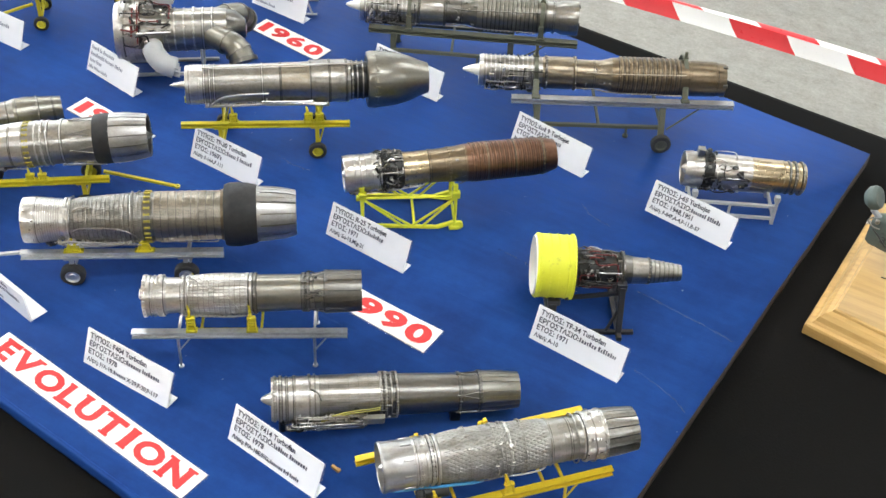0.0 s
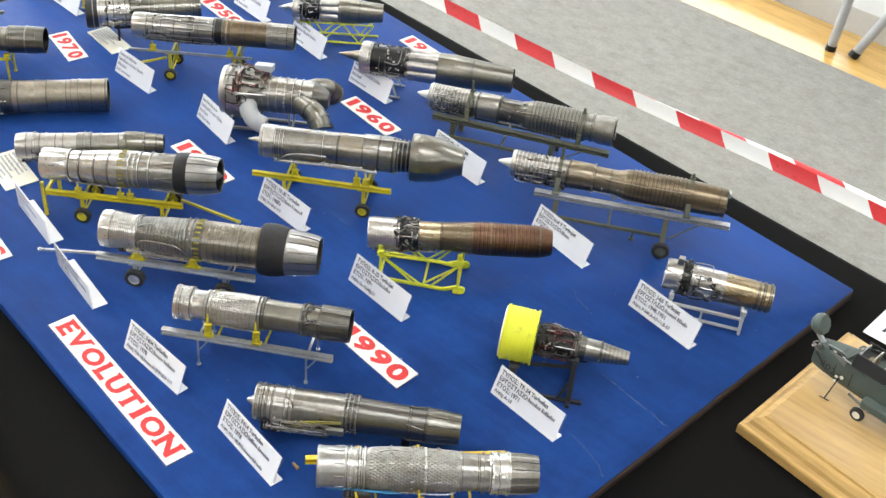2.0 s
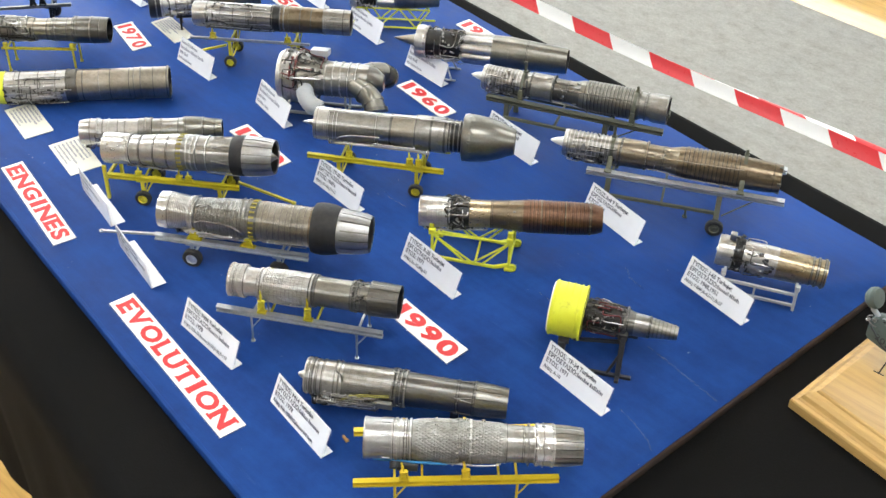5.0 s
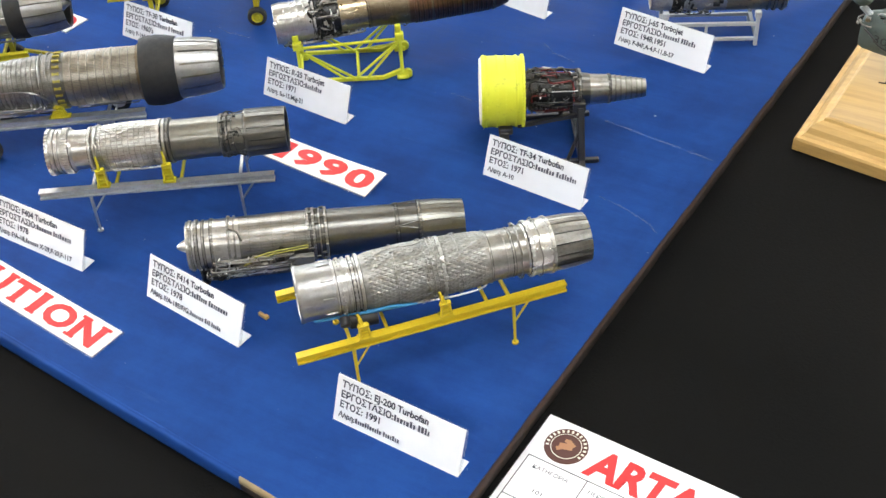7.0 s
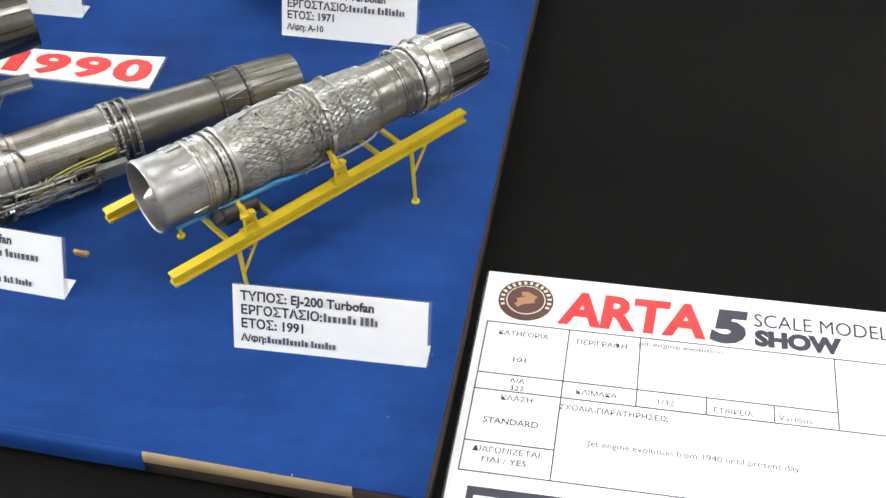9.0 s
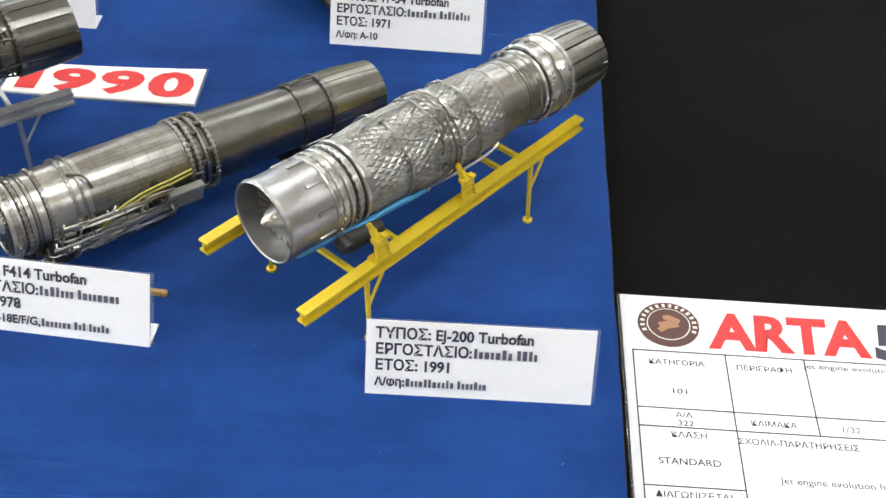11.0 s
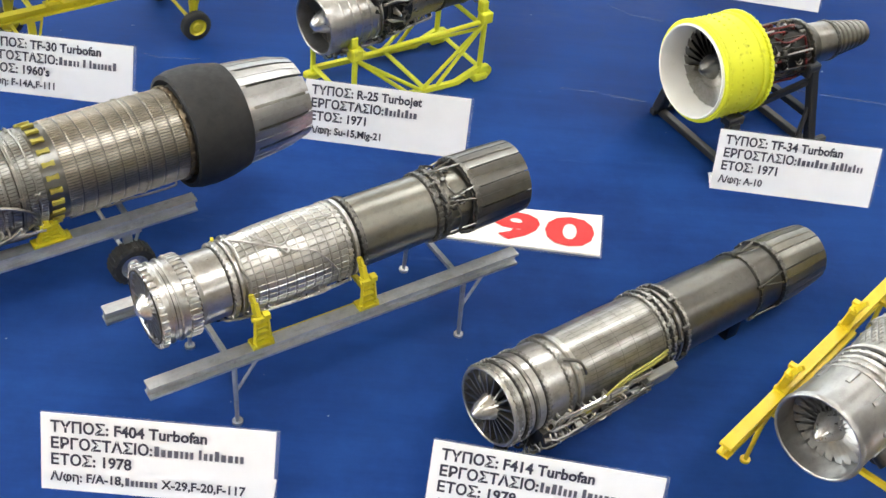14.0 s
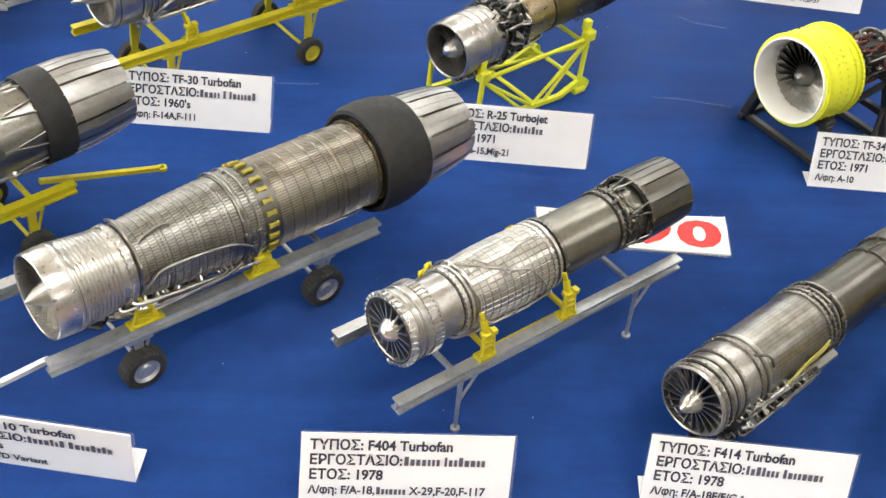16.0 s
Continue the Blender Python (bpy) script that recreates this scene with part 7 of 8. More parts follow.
def plain_jet(front, rear, h0, h1, sections, label, seed, flanges=(), clutter=None, pipes=None, tip=None, nozzle=None, n=40):
    """A distant turbojet from a list of named casings: (name, profile as (share of length, radius), material, label)."""
    e, L = engine(front, rear, h0, h1, label)
    P = [(x * L, r) for _, prof, _, _ in sections for x, r in prof]
    for i, (name, prof, mat, lab) in enumerate(sections):
        pr = [(x * L, r) for x, r in prof]
        if i == 0:
            inlet(e, pr, L * 0.05, mat, lab, n, 1.0)
        else:
            shell(e, name, pr, mat, lab, n)
    fan(e, 2.5, sections[0][1][0][1] - 1.8, 3.4, 14, GREYMETAL, 18, 3)
    spinner(e, 3, 3.6, tip or 4.5, GREYMETAL)
    rng = random.Random(seed + 5)
    for i in range(11):
        x = (0.08 + 0.085 * i + rng.uniform(-0.02, 0.02)) * L
        flange(e, x, radius_at(P, x) - 0.25, (GREYMETAL, GUN, GUN)[i % 3], rng.uniform(0.6, 1.3), rng.uniform(0.35, 0.8), 24 if i % 3 == 0 else 0, 0.5)
    for x, mat, b in flanges:
        flange(e, x * L, radius_at(P, x * L) - 0.2, mat, 1.2, 0.9, b, 0.6)
    if clutter:
        fittings(e, P, clutter[0] * L, clutter[1] * L, clutter[2], clutter[3], clutter[4], 2.1, [DARKMETAL, GUN, GREYMETAL], seed)
    if pipes:
        plumbing(e, P, pipes[0] * L, pipes[1] * L, pipes[2], pipes[3], int(pipes[4] * 1.7), 0.42, [GUN, LIGHTMETAL, DARKMETAL], seed + 1, 1.2)
    x1, r1 = P[-1]
    if nozzle:
        petals(e, [(x1 - 0.5, r1), (x1 + nozzle[0] * 0.5, nozzle[1]), (x1 + nozzle[0], nozzle[2])], 12, nozzle[3], 0.92, 0.6)
    else:
        epart(e, "nozzle_liner", lathe(B(), [(x1, r1 - 0.3), (x1, r1 - 1.2), (x1 - 8, r1 - 1.5), (x1 - 9, 0)], 32), DARKMETAL)
    return e, L


def post_stand(origin, ang, xs, hw, top, mat, label, cross=True):
    """Simple saddles on posts joined by a long bar."""
    s = stand_thing(origin, ang, label)
    for y in (-hw, hw):
        epart(s, "rail", bar(B(), (xs[0] - 4, y, top - 3), (xs[-1] + 4, y, top - 3), 1.8, 2.2), mat)
        for x in xs:
            epart(s, "post", rod(B(), (x, y, 0.3), (x, y, top), 1.1, 8), mat)
            epart(s, "clamp", bevelled(box(B(), (x, y * 0.92, top + 0.6), (4.4, 3.6, 4.6)), 0.5, 1), mat)
            epart(s, "foot", rod(B(), (x, y, 0), (x, y, 1), 1.8, 10), mat)
    for x in xs:
        epart(s, "crossbar", bar(B(), (x, -hw, top - 4.5), (x, hw, top - 4.5), 1.6, 1.6), mat)
    return s


engine_j65()
engine_pegasus()
early_jet((-0.2685, 0.4250), (-0.1387, 0.5038), 0.034, 16.5, 12.6, 26, TAN, "grey", 151, "early turbojet model with long cone and bare combustion cans")
early_jet((-0.3882, 0.4424), (-0.3175, 0.5043), 0.034, 13.5, 9.5, 17, LIGHTMETAL, "yellow", 161, "small early turbojet model with pointed silver cone")
engine_derwent()
plain_jet((-0.5003, 0.0865), (-0.3976, 0.2147), 0.0175, 0.0165, [("inlet", [(0, 14.6), (0.04, 15.6), (0.06, 15.2)], LEMON, "lemon-yellow intake ring"), ("fan_case", [(0.055, 15), (0.3, 15), (0.42, 15.4)], STEEL, ""), ("duct", [(0.41, 15.8), (0.47, 15.6)], GUN, ""), ("afterburner_duct", [(0.46, 15.2), (0.8, 14.8)], TAN, "smooth brassy grey duct"), ("rear_duct", [(0.8, 15.2), (0.9, 15.2), (1.0, 15.2)], TAN, "")], "long silver turbofan model with a yellow intake ring, lying flat", 171, [(0.06, LEMON, 0), (0.12, STEEL, 30), (0.42, GUN, 30), (0.47, GUN, 0), (0.8, OLIVEMETAL, 0), (0.84, OLIVEMETAL, 0), (0.99, GUN, 0)], (0.06, 0.4, -95, 20, 26), (0.06, 0.44, -80, 60, 14))
plain_jet((-0.3737, 0.1018), (-0.2912, 0.1981), 0.0215, 0.0205, [("inlet", [(0, 11.0), (0.05, 12.0), (0.14, 11.8)], STEEL, ""), ("fan_case", [(0.13, 11.2), (0.42, 11.0)], STEEL, ""), ("duct", [(0.41, 11.6), (0.5, 11.4)], GREYMETAL, ""), ("afterburner_duct", [(0.49, 10.8), (0.7, 11.0), (0.74, 12.2)], GREYMETAL, ""), ("nozzle", [(0.73, 12.2), (0.8, 12.3), (1.0, 9.2)], OLIVEMETAL, "dark tapered nozzle")], "slim silver turbofan model with tapered nozzle, set low", 181, [(0.12, STEEL, 30), (0.2, STEEL, 0), (0.42, GREYMETAL, 24), (0.46, GREYMETAL, 24), (0.5, GREYMETAL, 24)], (0.02, 0.35, -140, -40, 24), (0.04, 0.4, -120, 30, 8))
post_stand((-0.3737, 0.1018), 49.4, (20, 86), 7, 12, DARKMETAL, "small dark cradle under a slim turbofan model")
plain_jet((-0.4408, 0.2804), (-0.3161, 0.3825), 0.0505, 0.0500, [("inlet", [(0, 11.8), (0.05, 12.4), (0.08, 12.2)], STEEL, ""), ("compressor_case", [(0.07, 12), (0.34, 12.2)], STEEL, ""), ("combustor_case", [(0.33, 12.6), (0.5, 12.6)], GREYMETAL, ""), ("hot_section", [(0.49, 13.2), (0.55, 13.2)], DARKMETAL, ""), ("brown_duct", [(0.54, 13), (0.82, 12.4)], BRONZE, "dull brown duct"), ("nozzle", [(0.82, 12.8), (0.86, 12.6)], GREYMETAL, "")], "silver and brown turbojet model on a slim wheeled cart", 191, [(0.33, STEEL, 30), (0.5, GUN, 0), (0.55, GUN, 0), (0.6, BRONZE, 0), (0.82, GREYMETAL, 24)], (0.08, 0.5, -130, -20, 34), (0.06, 0.5, -110, 80, 22), nozzle=(20, 12.6, 12.4, GREYMETAL))
s24 = stand_thing((-0.4408, 0.2804), 39.3, "slim grey rail cart with yellow struts and wheels", "cart")
rail_cart(s24, -4, 118, 13, 31, ALU, YELLOW, YELLOW, (36, 100), 6.2, 4.0, (20, 96), YELLOW, 8, ((30, -4, 18), (-6, -8, 9)), 2.2, 2.0, 3.0)
plain_jet((-0.5227, 0.2792), (-0.4565, 0.3737), 0.030, 0.030, [("inlet", [(0, 15.6), (0.06, 16), (0.1, 15.6)], BLACK, "black rubber intake ring"), ("front_case", [(0.09, 15), (0.3, 14.8), (0.38, 14.2)], LIGHTMETAL, "bright polished front case"), ("middle_case", [(0.37, 12), (0.55, 11)], GUN, ""), ("jet_pipe", [(0.54, 11.4), (1.0, 10.4)], OLIVEMETAL, "corrugated olive-grey jet pipe")], "turbojet model with black intake ring and corrugated pipe", 201, [(0.12, STEEL, 0), (0.38, GUN, 24), (0.56, GUN, 0), (0.63, OLIVEMETAL, 0), (0.7, OLIVEMETAL, 0), (0.77, OLIVEMETAL, 0), (0.84, OLIVEMETAL, 0), (0.91, OLIVEMETAL, 0), (0.98, GUN, 0)], (0.15, 0.56, -150, 150, 30), (0.2, 0.56, -90, 120, 10))
post_stand((-0.5227, 0.2792), 55.0, (30, 90), 9, 19, DARKMETAL, "dark low stand under a turbojet model")
plain_jet((-0.5710, 0.1180), (-0.4820, 0.2060), 0.042, 0.042, [("inlet", [(0, 10.4), (0.04, 11), (0.06, 10.8)], GREYMETAL, ""), ("compressor_case", [(0.055, 11), (0.36, 11)], GREYMETAL, ""), ("combustor_case", [(0.35, 10.6), (0.5, 10.4), (0.56, 11)], TAN, ""), ("jet_pipe", [(0.55, 11.2), (0.7, 11.6), (0.74, 13)], OLIVEMETAL, ""), ("nozzle", [(0.73, 13), (0.9, 13.2), (1.0, 12.4)], GUN, "dark fluted nozzle")], "grey turbojet model with dark fluted nozzle, on a yellow stand", 211, [(0.06, GREYMETAL, 24), (0.36, GREYMETAL, 24), (0.56, OLIVEMETAL, 0), (0.73, GUN, 0)], (0.06, 0.4, -120, 100, 30), (0.05, 0.42, -80, 110, 20))
post_stand((-0.5710, 0.1180), 44.7, (22, 88), 11, 29, YELLOW, "yellow stand with clamps under a grey turbojet model")
plain_jet((-0.6600, 0.1320), (-0.5790, 0.2450), 0.054, 0.054, [("inlet", [(0, 11.6), (0.05, 12.4), (0.12, 12.2)], LIGHTMETAL, "bright intake ring"), ("fan_case", [(0.11, 12.2), (0.2, 12)], LIGHTMETAL, ""), ("duct", [(0.19, 12.2), (0.45, 13.6)], STEEL, ""), ("rear_duct", [(0.44, 13.6), (0.7, 14.2)], STEEL, ""), ("blue_ring", [(0.69, 14.4), (0.8, 14.6)], LIGHTMETAL, "bluish polished ring"), ("nozzle", [(0.8, 15), (1.0, 14.2)], GUN, "")], "bright silver turbofan model on a dark grey trailer", 221, [(0.16, STEEL, 24), (0.44, STEEL, 0), (0.7, STEEL, 0), (0.81, GUN, 0), (0.98, GUN, 0)], (0.12, 0.7, -140, -50, 34), (0.12, 0.5, -60, 40, 8))
s20 = stand_thing((-0.6600, 0.1320), 54.4, "dark grey wheeled trailer under a bright turbofan model", "trailer")
rail_cart(s20, -2, 118, 14, 29, GREYMETAL, DARKMETAL, DARKMETAL, (26, 96), 6.4, 4.4, (30, 80, 90), DARKMETAL, 11, None, 3.0, 3.0, 2.6)
plain_jet((-0.5960, 0.3140), (-0.5260, 0.3810), 0.042, 0.042, [("inlet", [(0, 11), (0.05, 11.6), (0.18, 11.4)], GREYMETAL, ""), ("compressor_case", [(0.17, 11), (0.5, 10.6)], GUN, ""), ("combustor_case", [(0.49, 9.6), (0.7, 9.4)], OLIVEMETAL, ""), ("jet_pipe", [(0.69, 8.6), (0.8, 9.6), (1.0, 8.6)], GUN, "")], "small grey turbojet model on a yellow stand", 231, [(0.18, GUN, 24), (0.5, GUN, 24), (0.7, OLIVEMETAL, 0), (0.9, GUN, 0)], (0.2, 0.5, -120, 120, 26), (0.2, 0.5, -90, 120, 12))
post_stand((-0.5960, 0.3140), 43.8, (10, 82), 11, 29, YELLOW, "yellow stand with clamps under a small turbojet model")
plain_jet((-0.6770, 0.3130), (-0.6260, 0.3670), 0.030, 0.030, [("inlet", [(0, 6.6), (0.05, 7.2), (0.1, 7)], GREYMETAL, ""), ("case", [(0.09, 7), (0.6, 6.6)], GREYMETAL, ""), ("jet_pipe", [(0.6, 6.6), (1.0, 6.2)], GUN, "")], "slim dark turbojet model on a dark stand", 241, [(0.3, GUN, 0), (0.6, GUN, 0)], (0.1, 0.9, -90, 120, 16), (0.1, 0.9, -60, 120, 8))
post_stand((-0.6770, 0.3130), 46.6, (8, 66), 7, 22, DARKMETAL, "dark slim stand under a slim turbojet model")
plain_jet((-0.6410, 0.4630), (-0.5570, 0.5290), 0.031, 0.031, [("inlet", [(0, 8.4), (0.05, 9), (0.2, 8.8)], LIGHTMETAL, ""), ("case", [(0.19, 8.6), (0.5, 8.4)], STEEL, ""), ("jet_pipe", [(0.5, 8), (1.0, 7.4)], GUN, "")], "small silver turbojet model on a black stand", 251, [(0.2, STEEL, 0), (0.5, GUN, 20), (0.8, GUN, 0)], (0.2, 0.6, -120, 100, 18), (0.2, 0.6, -60, 100, 8))
post_stand((-0.6410, 0.4630), 38.2, (16, 52, 92), 9, 21, BLACK, "black frame stand under a small turbojet model")

# ---- the entry form ----
def entry_form():
    t = thing("entry_form", pose(0.2114, 0.0557, ZT, 0, 0, -3.7), "white printed entry form in a clear sleeve, lying on the cloth", "form")
    W, Hh = 0.21, 0.148
    part("sheet", box(B(), (W / 2, -Hh / 2, 0.0008), (W, Hh, 0.0008)), CARD, t)
    part("sleeve", box(B(), (W / 2, -Hh / 2, 0.00035), (W + 0.0016, Hh + 0.0016, 0.0003)), FILM, t, "clear plastic sleeve")
    z = 0.00135
    mm = MM

    def line(x0, y0, x1, y1, w=0.45):
        part("rule", box(B(), ((x0 + x1) / 2 * mm, -(y0 + y1) / 2 * mm, z - 0.0001), ((abs(x1 - x0) + w) * mm, (abs(y1 - y0) + w) * mm, 0.0001)), INK, t)
    for a in ((3, 26, 205, 26), (3, 50.6, 128, 50.6), (3, 58.2, 128, 58.2), (3, 81, 33.5, 81), (3, 93.5, 205, 93.5), (3, 26, 3, 93.5), (33.5, 26, 33.5, 93.5), (59.5, 26, 59.5, 58.2), (83.5, 50.6, 83.5, 58.2), (106.5, 50.6, 106.5, 58.2), (128, 26, 128, 58.2), (205, 26, 205, 93.5), (128, 58.2, 205, 58.2)):
        line(*a)

    def words(body, x, y, w, h, bold=0.012, mat=INK, shear=0.0):
        lettering("lettering", body, h * 1.4 * mm, mat, t, pose(x * mm, -y * mm, z), w * mm, h * bold * mm, shear, h * mm)
    words("\u039a\u0391\u03a4\u0397\u0393\u039f\u03a1\u0399\u0391", 8, 32.0, 18.2, 2.3)
    words("101", 14.8, 44.4, 4.6, 2.2)
    words("\u03a0\u0395\u03a1\u0399\u0393\u03a1\u0391\u03a6\u0397", 36.7, 32.6, 18, 2.5)
    words("Jet engine evolution", 58.6, 30.6, 30.3, 2.9, 0.0)
    words("\u0391/\u0391", 14.8, 54.2, 5.4, 2.2)
    words("322", 15.3, 57.6, 5.0, 2.2)
    words("\u039a\u039b\u0391\u03a3\u0397", 12.9, 62.3, 11, 2.4)
    words("\u039a\u039b\u0399\u039c\u0391\u039a\u0391", 38.5, 55.8, 14.3, 2.3)
    words("1/32", 67, 56.2, 5.6, 2.4, 0.0)
    words("\u0395\u03a4\u0391\u0399\u03a1\u0395\u0399\u0391", 86, 56.8, 13.4, 2.3)
    words("Various", 107.8, 56.9, 11.4, 2.4, 0.0)
    words("\u03a3\u03a7\u039f\u039b\u0399\u0391-\u03a0\u0391\u03a1\u0391\u03a4\u0397\u03a1\u0397\u03a3\u0395\u0399\u03a3", 33.4, 63.4, 37.4, 2.5)
    words("STANDARD", 8.1, 72.9, 19, 2.6)
    words("Jet engine evolution from 1940 until present day", 44.2, 78.4, 70, 3.2, 0.0)
    words("\u0394\u0399\u0391\u0393\u03a9\u039d\u0399\u0396\u0395\u03a4\u0391\u0399", 6.2, 85.2, 22.8, 2.4)
    words("\u039d\u0391\u0399 / YES", 10, 89.4, 15, 2.4)
    # emblem: a brown disc with pale rings and a plain ochre patch
    cx, cy = 15.8 * mm, -13.6 * mm
    disc = lambda r, zz, mat, nm: part(nm, rod(B(), (cx, cy, zz), (cx, cy, zz + 0.0001), r * mm, 40), mat, t)
    disc(10.4, z, EMBLEM, "emblem")
    disc(7.4, z + 0.00012, CREAM, "emblem_ring")
    disc(7.0, z + 0.00024, EMBLEM, "emblem_field")
    for i in range(16):
        a = radians(200 - 220 * i / 15)
        part("emblem_bar", box(B(), (cx + 8.9 * mm * math.cos(a), cy + 8.9 * mm * math.sin(a), z + 0.0002), (1.0 * mm, 1.5 * mm, 0.0001), Matrix.Rotation(a - math.pi / 2, 4, "Z")), CREAM, t)
    for i, (x, y, w, h, r) in enumerate(((0, -0.4, 6.4, 3.6, 0.3), (1.6, 1.8, 4.4, 2.6, -0.5), (-1.8, -2.2, 4.2, 2.2, 0.7), (-0.6, 2.6, 2.4, 2.0, 0.2))):
        part("emblem_shape", box(B(), (cx + x * mm, cy + y * mm, z + 0.0004 + 0.00011 * i), (w * mm, h * mm, 0.0001), Matrix.Rotation(r, 4, "Z")), BRONZEINK, t)
    words("ARTA", 28.4, 23.6, 54.5, 17.2, 0.06, REDINK, 0.08)
    words("5", 84.0, 24.4, 14, 17, 0.09, INK, 0.12)
    words("SCALE MODEL", 100.2, 14.4, 48, 6.6, 0.0)
    words("SHOW", 100.2, 24.0, 31, 8.2, 0.09)
    part("black_box", box(B(), (0.046, -0.106, z), (0.078, 0.013, 0.0001)), INK, t)
    for i in range(6):
        part("writing_bar", box(B(), ((0.014 + i * 0.012), -0.106, z + 0.00012), (0.009, 0.006, 0.0001)), CARD, t)


EMBLEM = paint("brown_emblem_ink", (0.09, 0.03, 0.022), 0.5, 0.05)
BRONZEINK = paint("ochre_emblem_ink", (0.4, 0.2, 0.1), 0.5, 0.05)
entry_form()


# ---- the wooden base with the helicopter model beside the board ----
def wooden_base():
    """A slightly out-of-square plinth with a moulded edge."""
    t = thing("wooden_base", pose(0.2512, 0.3032, ZT), "varnished pale pine model base with moulded edge", "model base")
    W, D = 0.42, 0.155
    ux, uy = math.cos(radians(-7.2)), math.sin(radians(-7.2))
    prof = [(0.0015, 0.0), (0.0, 0.0012), (0.0, 0.0085), (0.0008, 0.0098), (0.0036, 0.0102), (0.0052, 0.0118), (0.0066, 0.0152), (0.0092, 0.0178), (0.0125, 0.0188), (0.0132, 0.0204), (0.0150, 0.0212)]
    bm, rings = B(), []
    for o, z in prof:
        rings.append([bm.verts.new((a * ux + b * 0.06, a * uy + b, z)) for a, b in ((o, o), (W - o, o), (W - o, D - o), (o, D - o))])
    for a, b in zip(rings, rings[1:]):
        for i in range(4):
            bm.faces.new((a[i], a[(i + 1) % 4], b[(i + 1) % 4], b[i]))
    bm.faces.new(rings[0][::-1])
    part("moulding", bm, PINE, t, "moulded pine edge", smooth=False)
    top = prism(B(), [(a * ux + b * 0.06, a * uy + b) for a, b in ((0.0145, 0.0145), (W - 0.0145, 0.0145), (W - 0.0145, D - 0.0145), (0.0145, D - 0.0145))], 0.010, 0.0213)
    part("top_panel", top, PINE, t)


wooden_base()


def helicopter():
    """A grey-green military helicopter model: radome on a nose post, glazed cockpit, side sponson, wheels, rotor head."""
    t = thing("helicopter_model", pose(0.2635, 0.3815, ZT + 0.0212, 0, 0, -3.0), "grey-green military helicopter scale model on a pine base", "model helicopter")
    ep = lambda n, bm, mat, lab="": epart(t, n, bm, mat, lab)
    body = B()
    secs = [(1, 11, 15, 21), (4, 14, 19, 22), (14, 17, 22, 23), (30, 21, 25, 24), (56, 27, 28, 26), (90, 30, 31, 28), (150, 30, 31, 29), (220, 22, 24, 34)]
    rows = []
    for x, w, h, zc in secs:
        rows.append([body.verts.new((x, w / 2 * math.copysign(abs(math.cos(a)) ** 0.6, math.cos(a)), zc + h * 0.62 * math.copysign(abs(math.sin(a)) ** 0.7, math.sin(a)))) for a in [2 * math.pi * i / 20 for i in range(20)]])
    for a, b in zip(rows, rows[1:]):
        for i in range(20):
            body.faces.new((a[i], a[(i + 1) % 20], b[(i + 1) % 20], b[i]))
    body.faces.new(rows[0][::-1])
    body.faces.new(rows[-1])
    ep("fuselage", body, KHAKI)
    rd = lathe(B(), [(-5.5, 0), (-4.6, 5.2), (-1.5, 8.0), (2, 8.4), (4.5, 7.2), (6, 0)], 24)
    bmesh.ops.transform(rd, matrix=Matrix.Translation((-3, -1, 46)) @ Matrix.Rotation(-0.5, 4, "Y"), verts=rd.verts)
    ep("radome", rd, KHAKI, "blue-grey bulbous radome")
    ep("radome_post", rod(B(), (-1, -2, 38), (8, -1, 30), 2.0, 10), GREYPAINT)
    ep("nose_pipe", tube(B(), [(2, -6, 35), (-1, -7, 32), (3, -8, 29), (8, -8.6, 29)], 0.5, 8), GREYMETAL)
    for sg in (-1, 1):
        ep("cockpit_window", bevelled(box(B(), (48, sg * 11, 42), (30, 1.2, 11), Matrix.Rotation(sg * 0.35, 4, "X")), 0.4, 1), BLACK, "dark cockpit side window")
        ep("window_frame", tube(B(), [(32, sg * 10, 34), (38, sg * 9, 43), (58, sg * 9, 44), (60, sg * 12, 34), (32, sg * 10, 34)], 0.6, 6), KHAKI)
        sp = bevelled(box(B(), (84, sg * 17, 17), (66, 9, 9)), 3.5, 3)
        ep("sponson", sp, KHAKI)
        ep("wheel_strut", rod(B(), (52, sg * 17, 14), (52, sg * 18, 6), 1.2, 8), GREYPAINT)
        w = lathe(B(), [(-1.8, 0), (-1.8, 3.4), (-1.2, 5.4), (1.2, 5.4), (1.8, 3.4), (1.8, 0)], 20)
        bmesh.ops.transform(w, matrix=Matrix.Translation((52, sg * 19.5, 5.4)) @ Matrix.Rotation(math.pi / 2, 4, "Z"), verts=w.verts)
        ep("wheel", w, RUBBER)
        h = lathe(B(), [(-2.0, 0), (-2.0, 3.0), (2.0, 3.0), (2.0, 0)], 16)
        bmesh.ops.transform(h, matrix=Matrix.Translation((52, sg * 19.5, 5.4)) @ Matrix.Rotation(math.pi / 2, 4, "Z"), verts=h.verts)
        ep("wheel_hub", h, WHITEPAINT)
        ep("lamp", rod(B(), (30, sg * 12.5, 22), (30, sg * 13.6, 22), 1.4, 12), WHITEPAINT)
    ep("tail_prop", rod(B(), (28, -13, 20), (25, -19, 0.6), 0.5, 6), DARKMETAL)
    ep("tail_prop", rod(B(), (21, -19.5, 0.6), (29, -18.5, 0.6), 0.4, 6), DARKMETAL)
    # open cockpit with its coaming, frames and seats, deck seams and grab rails
    ep("cockpit_floor", bevelled(box(B(), (50, 0, 40.6), (34, 17, 2.4)), 0.5, 1), BLACK, "dark open cockpit")
    for x in (44, 58):
        ep("cockpit_seat", bevelled(box(box(B(), (x, -3.6, 43.5), (6, 5.4, 3)), (x + 3.2, -3.6, 47), (1.6, 5.4, 8)), 0.5, 1), OLIVEDRAB, "khaki crew seat")
